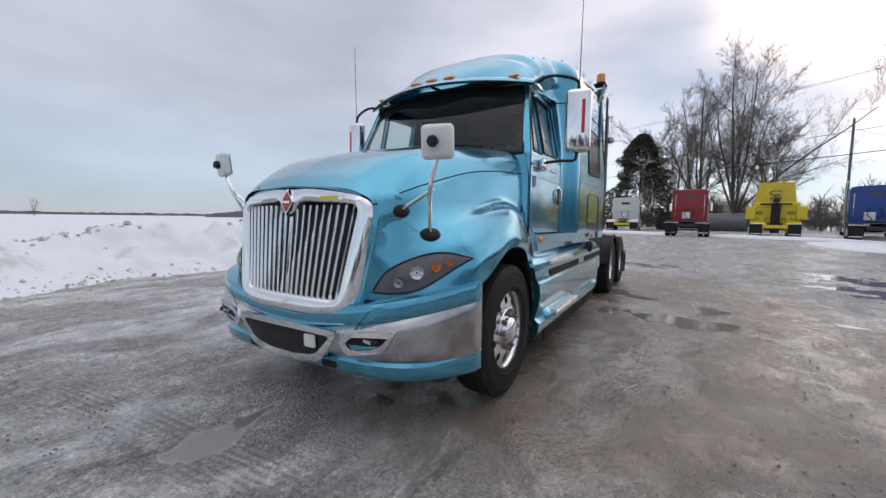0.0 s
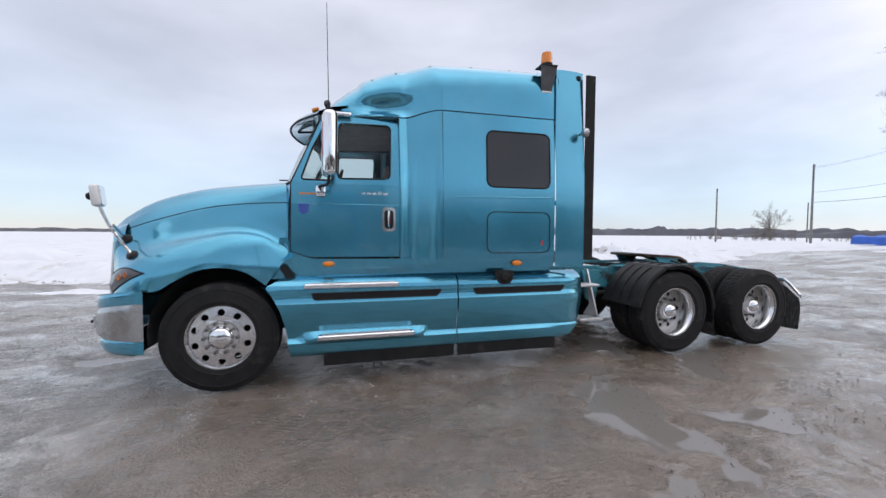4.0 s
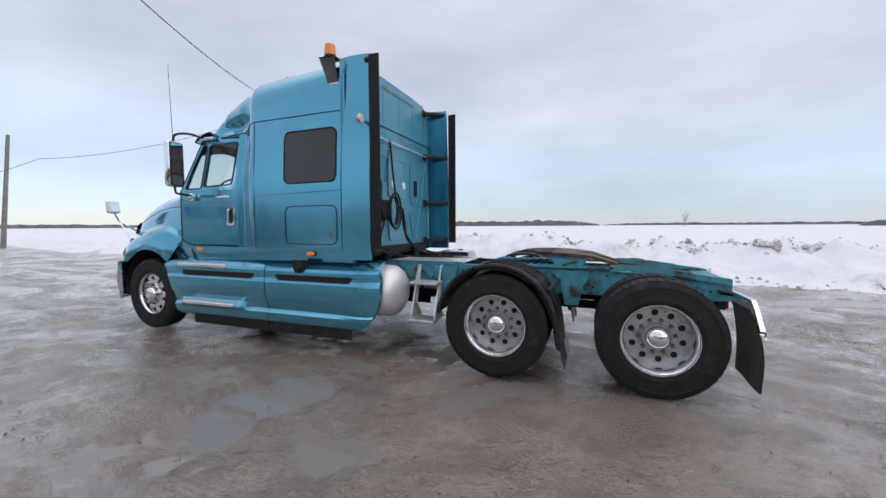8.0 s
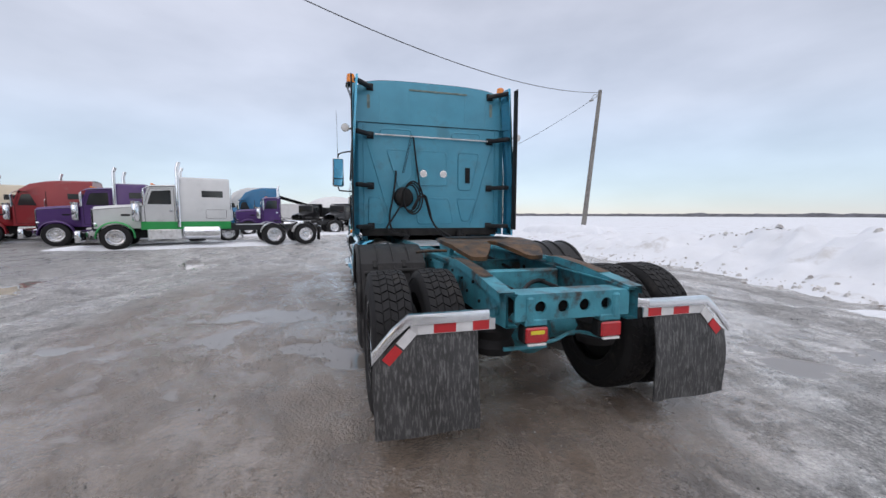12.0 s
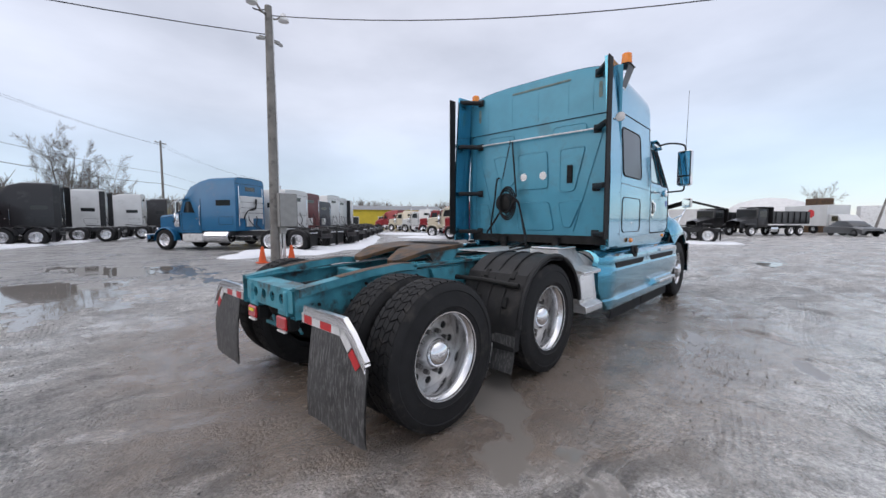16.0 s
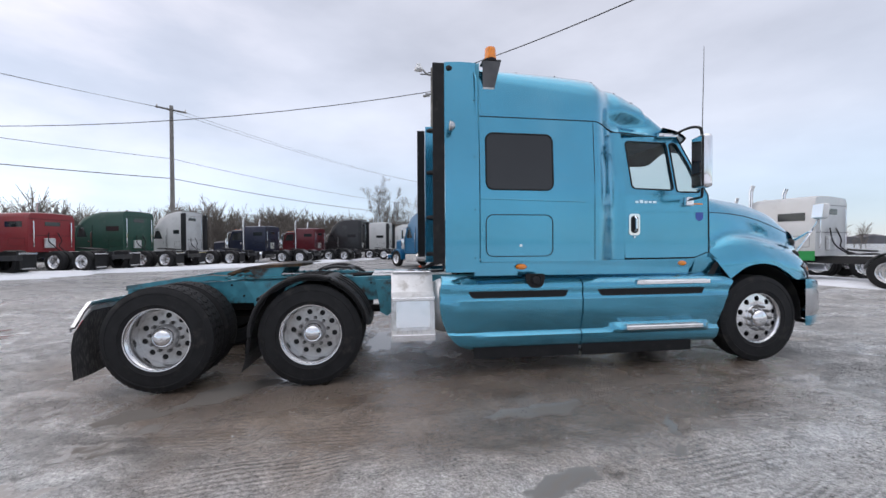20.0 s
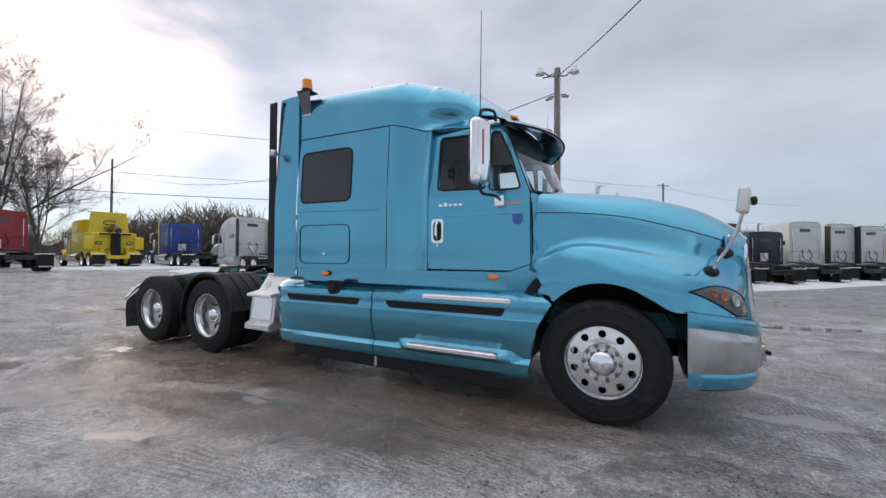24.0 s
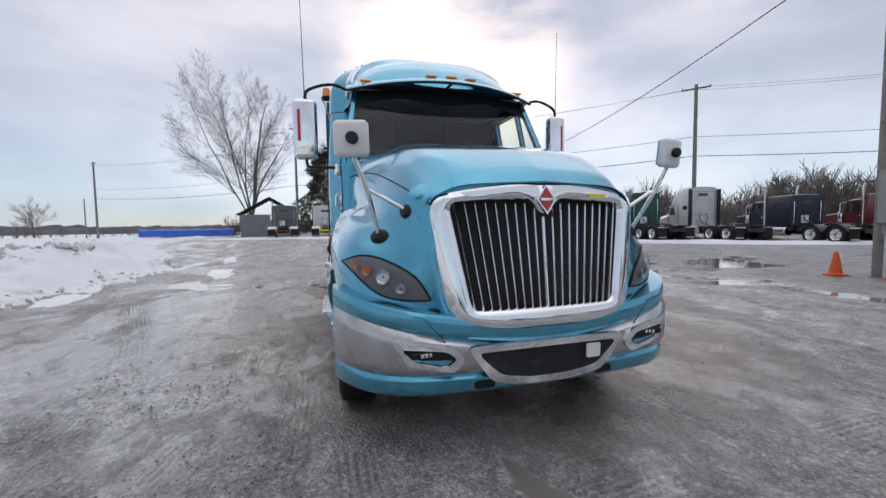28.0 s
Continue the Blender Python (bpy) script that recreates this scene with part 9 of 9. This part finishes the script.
# ---- buildings and the far side of the street ----
def house(x, y, turn, lx, ly, wall_h, roof_h, wall, roof, label, openings=3):
    h = tagged(new("building"), label, "building")
    part("wall", joined(span(-lx / 2, lx / 2, -ly / 2, ly / 2, 0, wall_h, 0.0)), wall, h, smooth=False)
    part("roof", grid([[(-lx / 2 - 0.3, -ly / 2 - 0.4, wall_h), (lx / 2 + 0.3, -ly / 2 - 0.4, wall_h)], [(-lx / 2 - 0.3, 0, wall_h + roof_h), (lx / 2 + 0.3, 0, wall_h + roof_h)], [(-lx / 2 - 0.3, ly / 2 + 0.4, wall_h), (lx / 2 + 0.3, ly / 2 + 0.4, wall_h)]]), roof, h, smooth=False)
    for k in range(openings):
        for s in (-1, 1):
            cx = -lx / 2 + lx * (k + 0.5) / openings
            w = part("window", span(cx - 0.6, cx + 0.6, s * ly / 2, s * (ly / 2 + 0.05), 0.9, 2.2), WINDOW, h)
            part("frame", span(cx - 0.7, cx + 0.7, s * ly / 2, s * (ly / 2 + 0.03), 0.8, 2.3), WHITE, h)
    h.matrix_world = pose(x, y, rise(x, y), 0, 0, turn)
    return h


SIDING = material("grey_metal_siding", (0.20, 0.21, 0.22), 0.6, 0.2, 0.1, 2.0, 0.1, 20)
YELLOW_WALL = material("yellow_shop_wall", (0.60, 0.45, 0.04), 0.7, 0, 0.1, 1.0, 0.1, 10)
ROOF_GREY = material("dark_shingle_roof", (0.07, 0.07, 0.075), 0.9, 0, 0.2, 3.0, 0.3, 10)
WHITE_WALL = material("white_siding", (0.62, 0.62, 0.62), 0.7, 0, 0.08, 2.0, 0.15, 12)
house(48, 8.4, 8, 7, 6, 2.5, 2.0, SIDING, ROOF_GREY, "grey-sided house with a dark roof behind the parked tractors")
house(-34, -66, -28, 40, 12, 3.6, 1.0, YELLOW_WALL, SIDING, "long low yellow workshop with grey metal roof", 8)
house(-74, -13, 8, 14, 10, 3.4, 1.6, WHITE_WALL, ROOF_GREY, "white workshop beyond the dump trucks")
dome = tagged(new("salt_dome"), "white fabric storage dome behind the dump trucks", "building")
part("shell", lathe([(7.5, 0), (7.3, 1.5), (6.2, 3.2), (4.2, 4.5), (2.0, 5.1), (0, 5.3)], 32, "Z"), WHITE_WALL, dome)
dome.location = (-76, -2.0, 0)
culvert = tagged(new("culvert_pipe"), "big dark corrugated pipe lying behind the tow truck", "pipe")
part("shell", lathe([(1.0, -4), (1.05, -4), (1.05, 4), (1.0, 4)], 24, "X"), GREY_P, culvert)
culvert.matrix_world = pose(47, -4.5, 1.2, 0, 0, 80)
TARP = material("blue_tarpaulin", (0.03, 0.12, 0.50), 0.6, 0, 0.2, 2.0, 0.4, 6)
for k, (x, y, l) in enumerate(((62, 20, 9), (66, 26, 6))):
    tarp = tagged(new("tarpaulin_stack"), "stack under a blue tarpaulin in the snow", "tarpaulin")
    part("cover", grid([[(u, -1.5, 0), (u, -1.2, 0.9 + 0.1 * math.sin(2 * u)), (u, 0, 1.1 + 0.12 * math.sin(3 * u)), (u, 1.2, 0.9), (u, 1.5, 0)] for u in np.linspace(-l / 2, l / 2, 12)]), TARP, tarp)
    tarp.matrix_world = pose(x, y, 0.35, 0, 0, 100)
